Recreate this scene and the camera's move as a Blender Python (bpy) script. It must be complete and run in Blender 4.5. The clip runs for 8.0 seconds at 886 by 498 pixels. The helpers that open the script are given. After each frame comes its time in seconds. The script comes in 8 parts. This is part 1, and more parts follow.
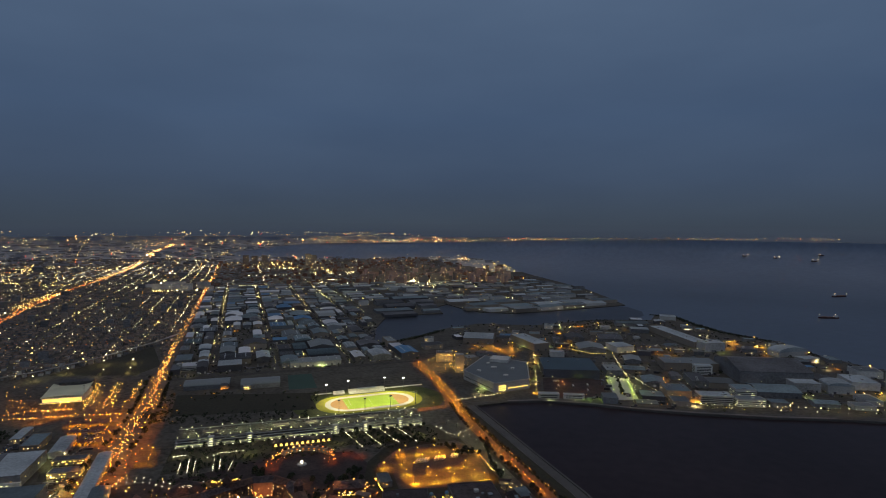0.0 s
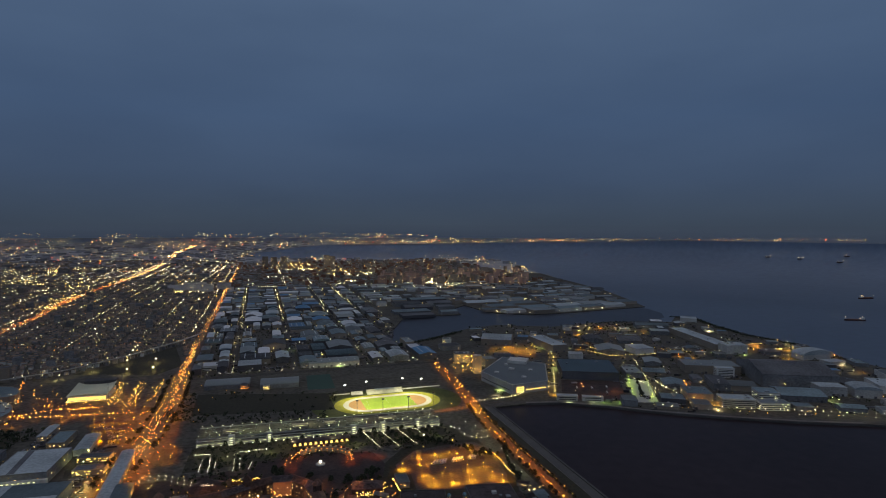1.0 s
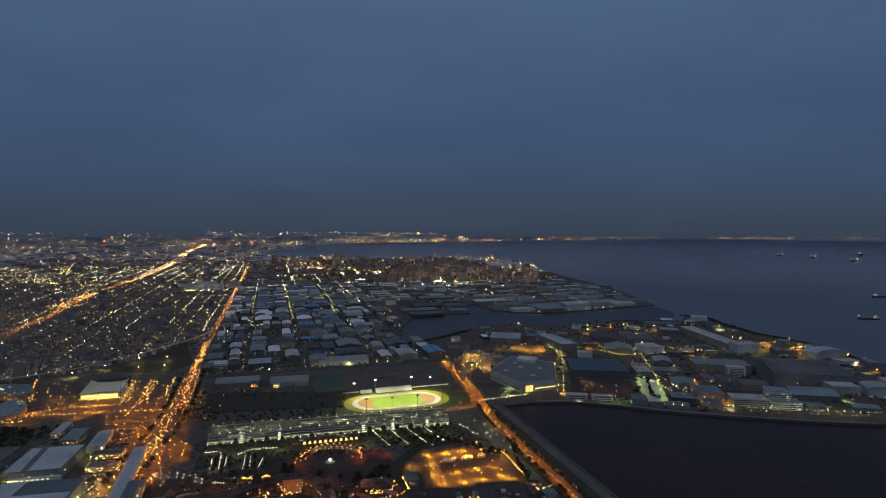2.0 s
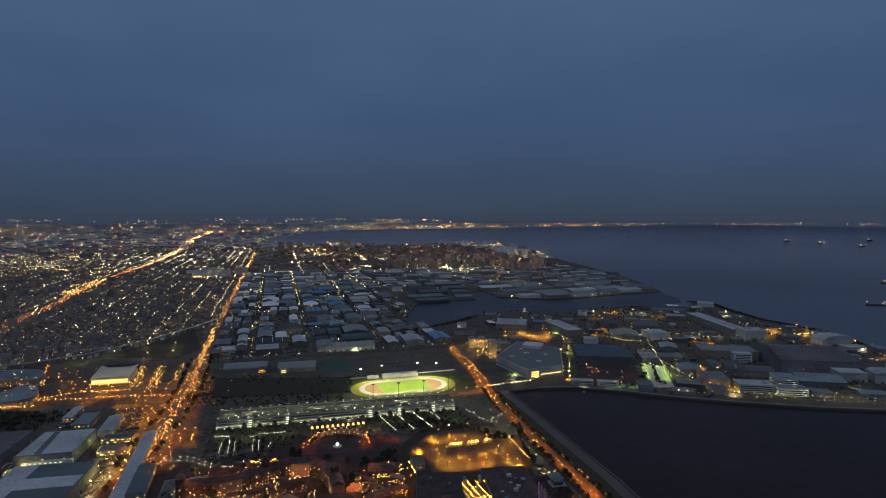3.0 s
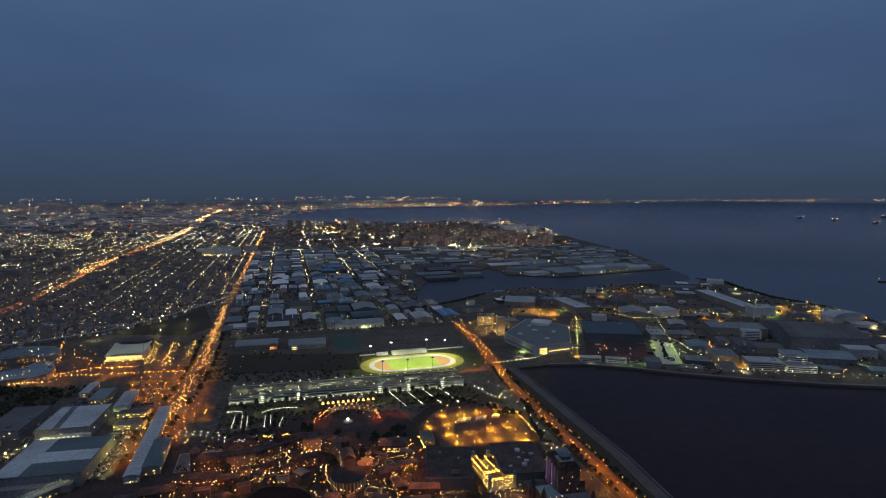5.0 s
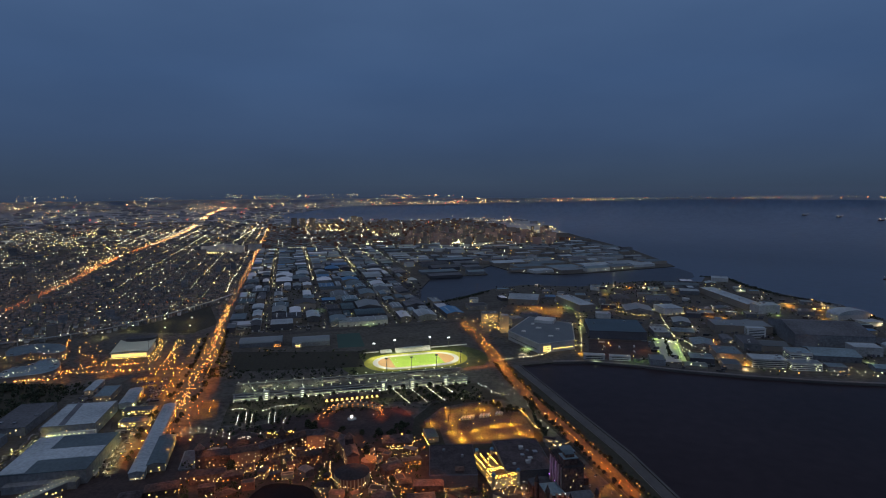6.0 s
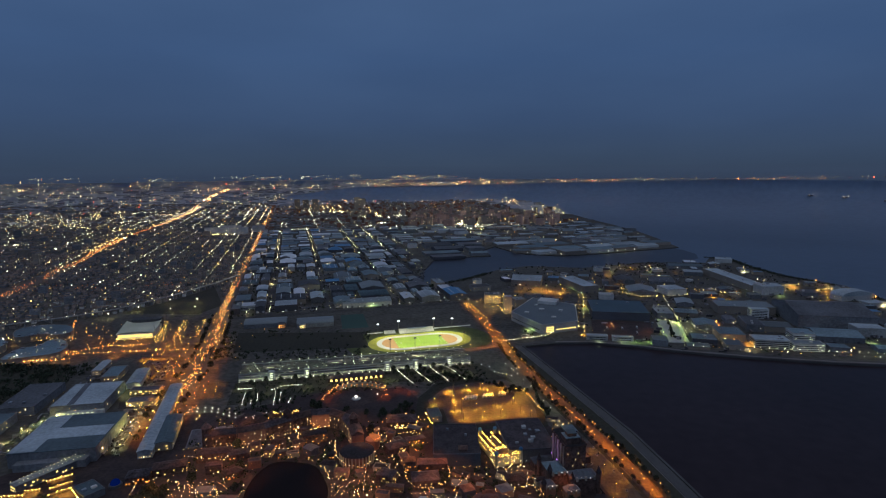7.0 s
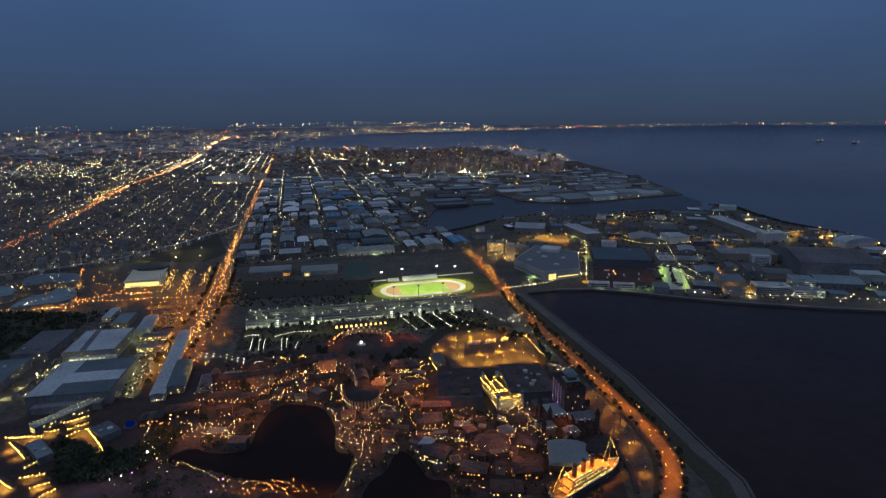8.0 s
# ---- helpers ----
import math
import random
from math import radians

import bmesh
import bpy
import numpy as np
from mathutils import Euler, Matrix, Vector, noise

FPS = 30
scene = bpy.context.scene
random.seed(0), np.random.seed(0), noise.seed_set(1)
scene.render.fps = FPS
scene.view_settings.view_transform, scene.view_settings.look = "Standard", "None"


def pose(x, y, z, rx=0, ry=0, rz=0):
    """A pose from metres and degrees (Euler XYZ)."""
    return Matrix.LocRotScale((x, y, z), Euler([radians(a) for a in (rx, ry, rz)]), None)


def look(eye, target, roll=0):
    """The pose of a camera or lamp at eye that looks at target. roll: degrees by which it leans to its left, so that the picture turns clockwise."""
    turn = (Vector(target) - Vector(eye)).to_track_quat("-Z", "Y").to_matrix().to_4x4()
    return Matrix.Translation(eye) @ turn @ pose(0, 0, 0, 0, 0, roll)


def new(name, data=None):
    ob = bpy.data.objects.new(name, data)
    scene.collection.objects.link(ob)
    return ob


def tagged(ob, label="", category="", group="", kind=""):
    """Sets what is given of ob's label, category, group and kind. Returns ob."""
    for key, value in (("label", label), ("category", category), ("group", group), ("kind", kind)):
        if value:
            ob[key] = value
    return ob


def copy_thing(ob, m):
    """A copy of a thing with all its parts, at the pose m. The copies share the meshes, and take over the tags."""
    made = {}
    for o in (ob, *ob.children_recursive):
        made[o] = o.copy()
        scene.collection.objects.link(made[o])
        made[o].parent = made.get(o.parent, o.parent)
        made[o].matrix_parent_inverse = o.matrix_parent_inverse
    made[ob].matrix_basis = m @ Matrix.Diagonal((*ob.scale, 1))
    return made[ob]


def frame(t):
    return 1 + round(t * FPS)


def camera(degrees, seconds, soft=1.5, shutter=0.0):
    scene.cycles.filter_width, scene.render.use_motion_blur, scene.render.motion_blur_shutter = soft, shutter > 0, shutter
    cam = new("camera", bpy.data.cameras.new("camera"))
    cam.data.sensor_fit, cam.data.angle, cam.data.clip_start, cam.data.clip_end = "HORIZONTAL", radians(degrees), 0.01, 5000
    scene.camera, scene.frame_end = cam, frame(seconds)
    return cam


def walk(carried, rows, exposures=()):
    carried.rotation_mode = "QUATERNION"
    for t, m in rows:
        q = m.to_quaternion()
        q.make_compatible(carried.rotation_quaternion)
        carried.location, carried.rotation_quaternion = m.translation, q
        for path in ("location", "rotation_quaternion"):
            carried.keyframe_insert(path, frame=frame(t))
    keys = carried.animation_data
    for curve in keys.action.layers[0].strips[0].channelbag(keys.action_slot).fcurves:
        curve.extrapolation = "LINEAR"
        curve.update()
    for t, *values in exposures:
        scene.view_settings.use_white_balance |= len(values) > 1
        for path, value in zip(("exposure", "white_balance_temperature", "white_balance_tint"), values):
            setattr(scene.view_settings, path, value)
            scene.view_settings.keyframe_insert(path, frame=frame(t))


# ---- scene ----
# ---- the camera: it hovers over the park and turns ----
EYE = 350.0
cam = camera(75.95, 8.0, soft=1.0, shutter=0.45)
TURNS = [
    (0.0, -2.990, -2.366, 0.420), (0.5, -1.999, -2.338, 0.345), (1.0, -1.215, -2.266, 0.295),
    (2.5, -0.026, -2.734, 0.130), (3.0, 0.276, -3.783, 0.087), (3.5, 0.517, -3.708, 0.020),
    (4.0, 0.751, -4.182, -0.032), (4.5, 0.953, -5.608, -0.087), (6.0, 1.497, -6.266, -0.219),
    (6.5, 1.678, -6.748, -0.244), (7.0, 1.844, -8.149, -0.325), (7.5, 2.034, -10.440, -0.441),
    (8.0, 2.194, -13.393, -0.545),
]
walk(cam, [(t, pose(0, 0, EYE, 0, 0, yaw) @ pose(0, 0, 0, 90 + tilt) @ pose(0, 0, 0, 0, 0, lean))
           for t, yaw, tilt, lean in TURNS],
     exposures=[(0.0, 0.07, 7100, 9), (1.0, 0.06, 6750, 9), (2.5, 0.05, 6300, 10), (4.5, 0.05, 6100, 10), (8.0, 0.05, 5650, 10)])

# ---- world: an overcast sky after sunset, brightest overhead ----
world = bpy.data.worlds.new("dusk_sky")
scene.world = world
world.use_nodes = True
wn = world.node_tree.nodes
wl = world.node_tree.links
wn.clear()
w_out = wn.new("ShaderNodeOutputWorld")
w_bg = wn.new("ShaderNodeBackground")
w_tc = wn.new("ShaderNodeTexCoord")
w_sep = wn.new("ShaderNodeSeparateXYZ")
w_ramp = wn.new("ShaderNodeValToRGB")
w_noise = wn.new("ShaderNodeTexNoise")
w_map = wn.new("ShaderNodeMapping")
w_mix = wn.new("ShaderNodeMix")
w_mix.data_type, w_mix.blend_type = "RGBA", "MULTIPLY"
w_nr = wn.new("ShaderNodeValToRGB")
w_map.inputs["Scale"].default_value = (1.2, 1.2, 4.0)
w_noise.inputs["Scale"].default_value, w_noise.inputs["Detail"].default_value = 1.6, 4.0
w_nr.color_ramp.elements[0].position, w_nr.color_ramp.elements[0].color = 0.3, (0.88, 0.89, 0.91, 1)
w_nr.color_ramp.elements[1].position, w_nr.color_ramp.elements[1].color = 0.7, (1.09, 1.08, 1.07, 1)
SKY = [(0.0, (0.043, 0.061, 0.092)), (0.025, (0.045, 0.067, 0.106)), (0.08, (0.046, 0.075, 0.135)), (0.18, (0.050, 0.088, 0.168)),
       (0.38, (0.074, 0.122, 0.216)), (1.0, (0.262, 0.246, 0.270))]
ramp = w_ramp.color_ramp
while len(ramp.elements) < len(SKY):
    ramp.elements.new(0.5)
for el, (p, c) in zip(ramp.elements, SKY):
    el.position, el.color = p, (*c, 1)
wl.new(w_tc.outputs["Generated"], w_sep.inputs[0])
wl.new(w_sep.outputs["Z"], w_ramp.inputs["Fac"])
wl.new(w_tc.outputs["Generated"], w_map.inputs["Vector"])
wl.new(w_map.outputs["Vector"], w_noise.inputs["Vector"])
wl.new(w_noise.outputs["Fac"], w_nr.inputs["Fac"])
w_mix.inputs["Factor"].default_value = 1.0
wl.new(w_ramp.outputs["Color"], w_mix.inputs["A"])
wl.new(w_nr.outputs["Color"], w_mix.inputs["B"])
wl.new(w_mix.outputs["Result"], w_bg.inputs["Color"])
wl.new(w_bg.outputs["Background"], w_out.inputs["Surface"])
w_bg.inputs["Strength"].default_value = 1.0

# the last daylight, wide and weak, from the west behind the camera
dusk = bpy.data.lights.new("dusk_light", "SUN")
dusk.energy, dusk.angle, dusk.color = 0.14, radians(60), (0.75, 0.87, 1.0)
new("dusk_light", dusk).matrix_world = look((0, 0, 900), (300, 700, 0))

# ---- materials ----
def surface(name, base, rough=0.8, metal=0.0, big=0.02, small=0.6, vary=0.25, rnd=0.25, bump=0.0, tint=None, ior=1.45):
    """Two scales of uneven colour, a shade of its own for each object, and a fine relief."""
    m = bpy.data.materials.new(name)
    m.use_nodes = True
    nt, lk = m.node_tree.nodes, m.node_tree.links
    b = nt["Principled BSDF"]
    b.inputs["Roughness"].default_value, b.inputs["Metallic"].default_value, b.inputs["IOR"].default_value = rough, metal, ior
    tc = nt.new("ShaderNodeTexCoord")
    geo = nt.new("ShaderNodeNewGeometry")
    obi = nt.new("ShaderNodeObjectInfo")
    n1, n2 = nt.new("ShaderNodeTexNoise"), nt.new("ShaderNodeTexNoise")
    n1.inputs["Scale"].default_value, n2.inputs["Scale"].default_value = big, small
    n1.inputs["Detail"].default_value, n2.inputs["Detail"].default_value = 5, 3
    lk.new(geo.outputs["Position"], n1.inputs["Vector"])
    lk.new(tc.outputs["Object"], n2.inputs["Vector"])
    add = nt.new("ShaderNodeMath")
    add.operation = "ADD"
    lk.new(n1.outputs["Fac"], add.inputs[0])
    lk.new(n2.outputs["Fac"], add.inputs[1])
    mr = nt.new("ShaderNodeMapRange")
    mr.inputs["From Min"].default_value, mr.inputs["From Max"].default_value = 0.6, 1.4
    mr.inputs["To Min"].default_value, mr.inputs["To Max"].default_value = 1 - vary, 1 + vary
    lk.new(add.outputs[0], mr.inputs["Value"])
    m2 = nt.new("ShaderNodeMapRange")
    m2.inputs["To Min"].default_value, m2.inputs["To Max"].default_value = 1 - rnd, 1 + rnd
    own = nt.new("ShaderNodeMath")
    own.operation = "ADD"
    lk.new(obi.outputs["Random"], own.inputs[0])
    lk.new(geo.outputs["Random Per Island"], own.inputs[1])
    frac = nt.new("ShaderNodeMath")
    frac.operation = "FRACT"
    lk.new(own.outputs[0], frac.inputs[0])
    lk.new(frac.outputs[0], m2.inputs["Value"])
    mul = nt.new("ShaderNodeMath")
    mul.operation = "MULTIPLY"
    lk.new(mr.outputs["Result"], mul.inputs[0])
    lk.new(m2.outputs["Result"], mul.inputs[1])
    col = nt.new("ShaderNodeMix")
    col.data_type = "RGBA"
    col.inputs["A"].default_value = (*base, 1)
    col.inputs["B"].default_value = (*(tint or base), 1)
    lk.new(n1.outputs["Fac"], col.inputs["Factor"])
    hsv = nt.new("ShaderNodeHueSaturation")
    lk.new(mul.outputs[0], hsv.inputs["Value"])
    lk.new(col.outputs["Result"], hsv.inputs["Color"])
    lk.new(hsv.outputs["Color"], b.inputs["Base Color"])
    if bump:
        bp = nt.new("ShaderNodeBump")
        bp.inputs["Strength"].default_value, bp.inputs["Distance"].default_value = bump, 0.3
        lk.new(n2.outputs["Fac"], bp.inputs["Height"])
        lk.new(bp.outputs["Normal"], b.inputs["Normal"])
    return m


def glow(name, colour, strength, lights=True, vary=0.6):
    """A lamp's own light; in a joined field a few lamps burn much brighter than the rest."""
    m = bpy.data.materials.new(name)
    m.use_nodes = True
    nt, lk = m.node_tree.nodes, m.node_tree.links
    nt.clear()
    out, em, geo, mr = (nt.new(k) for k in ("ShaderNodeOutputMaterial", "ShaderNodeEmission", "ShaderNodeNewGeometry", "ShaderNodeMapRange"))
    em.inputs["Color"].default_value = (*colour, 1)
    mr.inputs["To Min"].default_value, mr.inputs["To Max"].default_value = strength * (1 - vary), strength * (1 + 3 * vary)
    rare = nt.new("ShaderNodeMath")
    rare.operation, rare.inputs[1].default_value = "POWER", 3.0
    lk.new(geo.outputs["Random Per Island"], rare.inputs[0])
    lk.new(rare.outputs[0], mr.inputs["Value"])
    lk.new(mr.outputs["Result"], em.inputs["Strength"])
    lk.new(em.outputs["Emission"], out.inputs["Surface"])
    if not lights:
        m.cycles.emission_sampling = "NONE"
    return m


M = {
    "land": surface("town_ground", (0.088, 0.080, 0.068), 0.95, big=0.02, small=0.12, vary=0.75, tint=(0.045, 0.045, 0.036)),
    # pale base colour stands in for haze over the far land
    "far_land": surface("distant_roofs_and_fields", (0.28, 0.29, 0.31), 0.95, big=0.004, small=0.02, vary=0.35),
    "seawall": surface("weathered_sea_wall", (0.09, 0.086, 0.082), 0.9, vary=0.35, rnd=0.1, bump=0.1),
    "revetment": surface("stone_revetment", (0.16, 0.148, 0.14), 0.95, small=0.2, vary=0.5, rnd=0.0, bump=0.3),
    "teal": surface("sheet_roof_teal", (0.045, 0.085, 0.11), 0.55, vary=0.25),
    "box": surface("freight_container", (0.16, 0.12, 0.10), 0.6, vary=0.2, rnd=0.8, tint=(0.08, 0.11, 0.15)),
    "canal": surface("canal_water", (0.056, 0.066, 0.086), 0.35, big=0.004, small=0.05, vary=0.2, rnd=0.0, bump=0.2, ior=1.15),
    "bay": surface("bay_water", (0.032, 0.023, 0.026), 0.3, big=0.004, small=0.05, vary=0.3, rnd=0.0, bump=0.2, ior=1.12),
    "lagoon": surface("lagoon_water", (0.020, 0.015, 0.015), 0.2, vary=0.2, rnd=0.0, bump=0.05, ior=1.06),
    "asphalt": surface("asphalt", (0.06, 0.06, 0.06), 0.9, small=0.25, vary=0.5),
    "lot": surface("lot_asphalt", (0.058, 0.054, 0.05), 0.9, big=0.05, small=0.3, vary=0.6),
    "paving": surface("park_paving", (0.046, 0.031, 0.028), 0.85, big=0.05, small=0.25, vary=0.7),
    "concrete": surface("concrete", (0.34, 0.34, 0.33), 0.85, vary=0.3, bump=0.1),
    "grass": surface("dry_grass", (0.055, 0.055, 0.033), 1.0, big=0.01, small=0.2, vary=0.45, tint=(0.04, 0.035, 0.025)),
    "pitch": surface("pitch_grass", (0.20, 0.31, 0.022), 0.95, big=0.05, small=0.3, vary=0.2, rnd=0.0),
    "verge": surface("mown_verge", (0.27, 0.27, 0.02), 0.95, big=0.05, small=0.3, vary=0.3, rnd=0.0),
    "track": surface("track_surface", (0.36, 0.36, 0.37), 0.9, vary=0.12, rnd=0.0),
    "clay": surface("red_infield", (0.33, 0.18, 0.07), 0.9, vary=0.2, rnd=0.0),
    "line": surface("worn_line_paint", (0.42, 0.44, 0.34), 0.8, vary=0.1, rnd=0.0),
    "court": surface("court_green", (0.035, 0.075, 0.062), 0.9, vary=0.2, rnd=0.0),
    "wall_w": surface("painted_wall_white", (0.50, 0.50, 0.475), 0.8, small=0.3, vary=0.35),
    "wall_g": surface("metal_cladding_grey", (0.18, 0.185, 0.19), 0.7, small=0.25, vary=0.5),
    "wall_b": surface("render_beige", (0.28, 0.24, 0.195), 0.85, vary=0.25),
    "wall_d": surface("cladding_dark", (0.09, 0.09, 0.10), 0.8, vary=0.3),
    "wall_t": surface("terracotta_render", (0.26, 0.14, 0.09), 0.85, vary=0.3),
    # reddish light on the far facades is put into this base colour
    "wall_r": surface("facade_reddish_lit", (0.44, 0.30, 0.25), 0.85, vary=0.25),
    "park_wall": surface("aged_stucco_brown", (0.085, 0.052, 0.042), 0.85, big=0.08, small=0.35, vary=0.85),
    "park_roof": surface("weathered_dark_tiles", (0.048, 0.037, 0.038), 0.85, big=0.08, small=0.4, vary=0.85, rnd=0.5),
    "timber": surface("varnished_deck_timber", (0.30, 0.17, 0.08), 0.6, small=0.8, vary=0.3),
    "roof_g": surface("sheet_roof_grey", (0.16, 0.185, 0.19), 0.55, vary=0.25, rnd=0.55),
    "roof_v": surface("sheet_roof_white", (0.58, 0.61, 0.64), 0.55, vary=0.15, rnd=0.2),
    "outfield": surface("lighter_outfield_grass", (0.075, 0.09, 0.025), 0.95, big=0.04, small=0.3, vary=0.4, rnd=0.0),
    "roof_w": surface("sheet_roof_pale", (0.33, 0.38, 0.40), 0.6, small=0.25, vary=0.4, rnd=0.15),
    "roof_b": surface("sheet_roof_blue", (0.055, 0.17, 0.31), 0.5, vary=0.2, rnd=0.2),
    "roof_d": surface("flat_roof_dark", (0.095, 0.10, 0.11), 0.85, small=0.25, vary=0.5, rnd=0.4),
    "roof_n": surface("sheet_roof_slate_blue", (0.115, 0.16, 0.175), 0.55, small=0.25, vary=0.45, rnd=0.45),
    "roof_t": surface("tiled_roof_terracotta", (0.10, 0.056, 0.042), 0.85, big=0.08, small=0.4, vary=0.8, rnd=0.5),
    "house_roof": surface("house_roof_tiles", (0.17, 0.135, 0.115), 0.8, vary=0.5, rnd=0.3, tint=(0.15, 0.11, 0.085)),
    "skylight": surface("skylight_sheet", (0.45, 0.5, 0.52), 0.3, vary=0.2),
    "glass": surface("dark_window_glass", (0.02, 0.025, 0.03), 0.08, vary=0.1),
    "steel": surface("galvanised_steel", (0.35, 0.36, 0.37), 0.45, 0.8, vary=0.2),
    "pole": surface("lamp_post_paint", (0.10, 0.10, 0.10), 0.5, 0.3, vary=0.2),
    "leaf": surface("evergreen_leaves", (0.032, 0.042, 0.022), 0.9, big=0.05, small=1.0, vary=0.5, rnd=0.4),
    "bark": surface("bark", (0.10, 0.075, 0.05), 0.95, vary=0.4),
    "car": surface("car_paint", (0.30, 0.31, 0.33), 0.3, 0.2, vary=0.05, rnd=0.9),
    "bus": surface("coach_paint", (0.62, 0.60, 0.52), 0.35, vary=0.05, rnd=0.2),
    "hull": surface("ship_hull", (0.06, 0.03, 0.03), 0.6, vary=0.3),
    "super": surface("ship_superstructure", (0.55, 0.55, 0.53), 0.6, vary=0.15),
    "rock": surface("dark_rockwork", (0.04, 0.034, 0.03), 0.95, small=0.15, vary=0.5, bump=0.6),
    "tyre": surface("tyre_rubber", (0.02, 0.02, 0.02), 0.9, vary=0.2),
}


def open_sea():
    """Sea water, deep blue inshore; haze and sky reflection painted paler with distance."""
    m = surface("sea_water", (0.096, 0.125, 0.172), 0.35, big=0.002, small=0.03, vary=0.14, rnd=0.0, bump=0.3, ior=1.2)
    nt, lk = m.node_tree.nodes, m.node_tree.links
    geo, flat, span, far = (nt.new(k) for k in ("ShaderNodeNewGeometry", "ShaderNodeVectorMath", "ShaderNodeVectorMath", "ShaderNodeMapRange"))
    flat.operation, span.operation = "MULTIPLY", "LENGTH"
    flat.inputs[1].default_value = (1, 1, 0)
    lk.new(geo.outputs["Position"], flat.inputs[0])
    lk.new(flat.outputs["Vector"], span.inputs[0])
    # distance drives the paler colour that stands in for haze
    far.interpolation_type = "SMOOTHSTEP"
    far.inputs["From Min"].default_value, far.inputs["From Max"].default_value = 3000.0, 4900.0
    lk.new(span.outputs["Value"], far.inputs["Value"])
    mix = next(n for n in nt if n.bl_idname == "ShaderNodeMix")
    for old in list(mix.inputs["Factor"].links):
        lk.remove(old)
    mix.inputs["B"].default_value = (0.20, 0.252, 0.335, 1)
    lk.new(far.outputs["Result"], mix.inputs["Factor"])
    return m


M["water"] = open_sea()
G = {
    "white": glow("street_light_white", (1.0, 0.85, 0.44), 10.3, vary=0.8, lights=False),
    "far_white": glow("town_light_white", (1.0, 0.86, 0.46), 2.9, lights=False, vary=0.9),
    "far_warm": glow("town_light_warm", (1.0, 0.58, 0.20), 3.6, lights=False, vary=0.9),
    "warm": glow("street_light_warm", (1.0, 0.66, 0.18), 9.5, vary=0.8, lights=False),
    "orange": glow("sodium_light_small", (1.0, 0.40, 0.07), 10.5, lights=False),
    "red": glow("red_light", (1.0, 0.08, 0.03), 6.0, lights=False),
    "strip": glow("deck_light_strip", (0.95, 0.97, 0.52), 3.0, vary=0.5, lights=False),
    "window": glow("lit_windows", (1.0, 0.70, 0.30), 2.2, vary=0.8, lights=False),
    "window_y": glow("bright_yellow_windows", (1.0, 0.68, 0.18), 2.2, vary=0.4, lights=False),
    "gold": glow("gold_festoon", (1.0, 0.56, 0.08), 15.0, vary=0.4, lights=False),
    "tail": glow("tail_lights", (1.0, 0.17, 0.035), 3.4, lights=False),
    "head": glow("head_lights", (1.0, 0.74, 0.40), 3.5, lights=False),
    "flood": glow("flood_head", (1.0, 0.97, 0.85), 5.0, lights=False, vary=0.1),
    "lamp_deck": glow("deck_lamp_light", (0.95, 0.96, 0.50), 13.0, vary=0.4, lights=False),
    "path": glow("path_light", (1.0, 0.90, 0.56), 16.0, lights=False),
    "park": glow("park_light", (1.0, 0.52, 0.14), 21.0, lights=False, vary=0.85),
    "lamp_park": glow("park_lamp", (1.0, 0.34, 0.06), 15.5, vary=0.5, lights=False),
    "lamp_park_white": glow("show_lamp", (1.0, 0.86, 0.62), 9.0, vary=0.2, lights=False),
    "lamp_gold": glow("gold_lamp", (1.0, 0.60, 0.10), 24.0, vary=0.4, lights=False),
    "violet_lamp": glow("violet_show_lamp", (1.0, 0.25, 0.95), 10.0, vary=0.2, lights=False),
    "window_o": glow("orange_windows", (1.0, 0.36, 0.06), 2.0, vary=0.6, lights=False),
    "globe": glow("lit_globe", (1.0, 0.9, 0.7), 2.6, vary=0.0, lights=False),
    "ship": glow("ship_deck_lamp", (1.0, 0.72, 0.40), 9.0, lights=False),
    "down_orange": glow("hooded_sodium", (1.0, 0.30, 0.02), 40.0, vary=0.5),
    "down_sodium": glow("hooded_road_sodium", (1.0, 0.34, 0.03), 26.0, vary=0.3, lights=False),
    "road_gold": glow("road_gold_light", (1.0, 0.50, 0.12), 9.0, lights=False, vary=0.8),
    "road_orange": glow("road_sodium_light", (1.0, 0.33, 0.05), 4.4, lights=False, vary=0.8),
    "glint": glow("avenue_glint", (1.0, 0.52, 0.10), 11.0, lights=False, vary=0.8),
    "ember": glow("red_orange_lamp", (1.0, 0.30, 0.04), 10.0, lights=False, vary=0.7),
    "amber": glow("amber_path_lamp", (1.0, 0.60, 0.20), 14.0, lights=False, vary=0.7),
    "down_yellow": glow("hooded_yellow", (1.0, 0.46, 0.04), 30.0, vary=0.25, lights=False),
    "globe_orange": glow("orange_globe_light", (1.0, 0.40, 0.07), 15.0, vary=0.6, lights=False),
    "down_service": glow("hooded_service", (1.0, 0.80, 0.25), 260.0, vary=0.4),
    "down_green": glow("hooded_green", (0.62, 1.0, 0.16), 12.0, vary=0.4, lights=False),
    "down_pale": glow("hooded_pale", (0.95, 0.95, 0.5), 12.0, vary=0.5, lights=False),
    "lamp_field": glow("field_lamp_light", (1.0, 0.85, 0.42), 30.0, vary=0.4, lights=False),
    "strip_lamp": glow("arcade_lamp", (1.0, 0.82, 0.4), 8.0, vary=0.5, lights=False),
    "blue": glow("blue_light", (0.03, 0.12, 1.0), 0.055, vary=0.1),
    "teal": glow("cyan_light", (0.45, 0.95, 1.0), 9.0, vary=0.5, lights=False),
    "violet": glow("violet_light", (0.62, 0.25, 1.0), 12.0, vary=0.5, lights=False),
}

# ---- the lie of the land, its far part shaped to the camera's view ----
FLAT, REACH = 3300.0, 1500.0


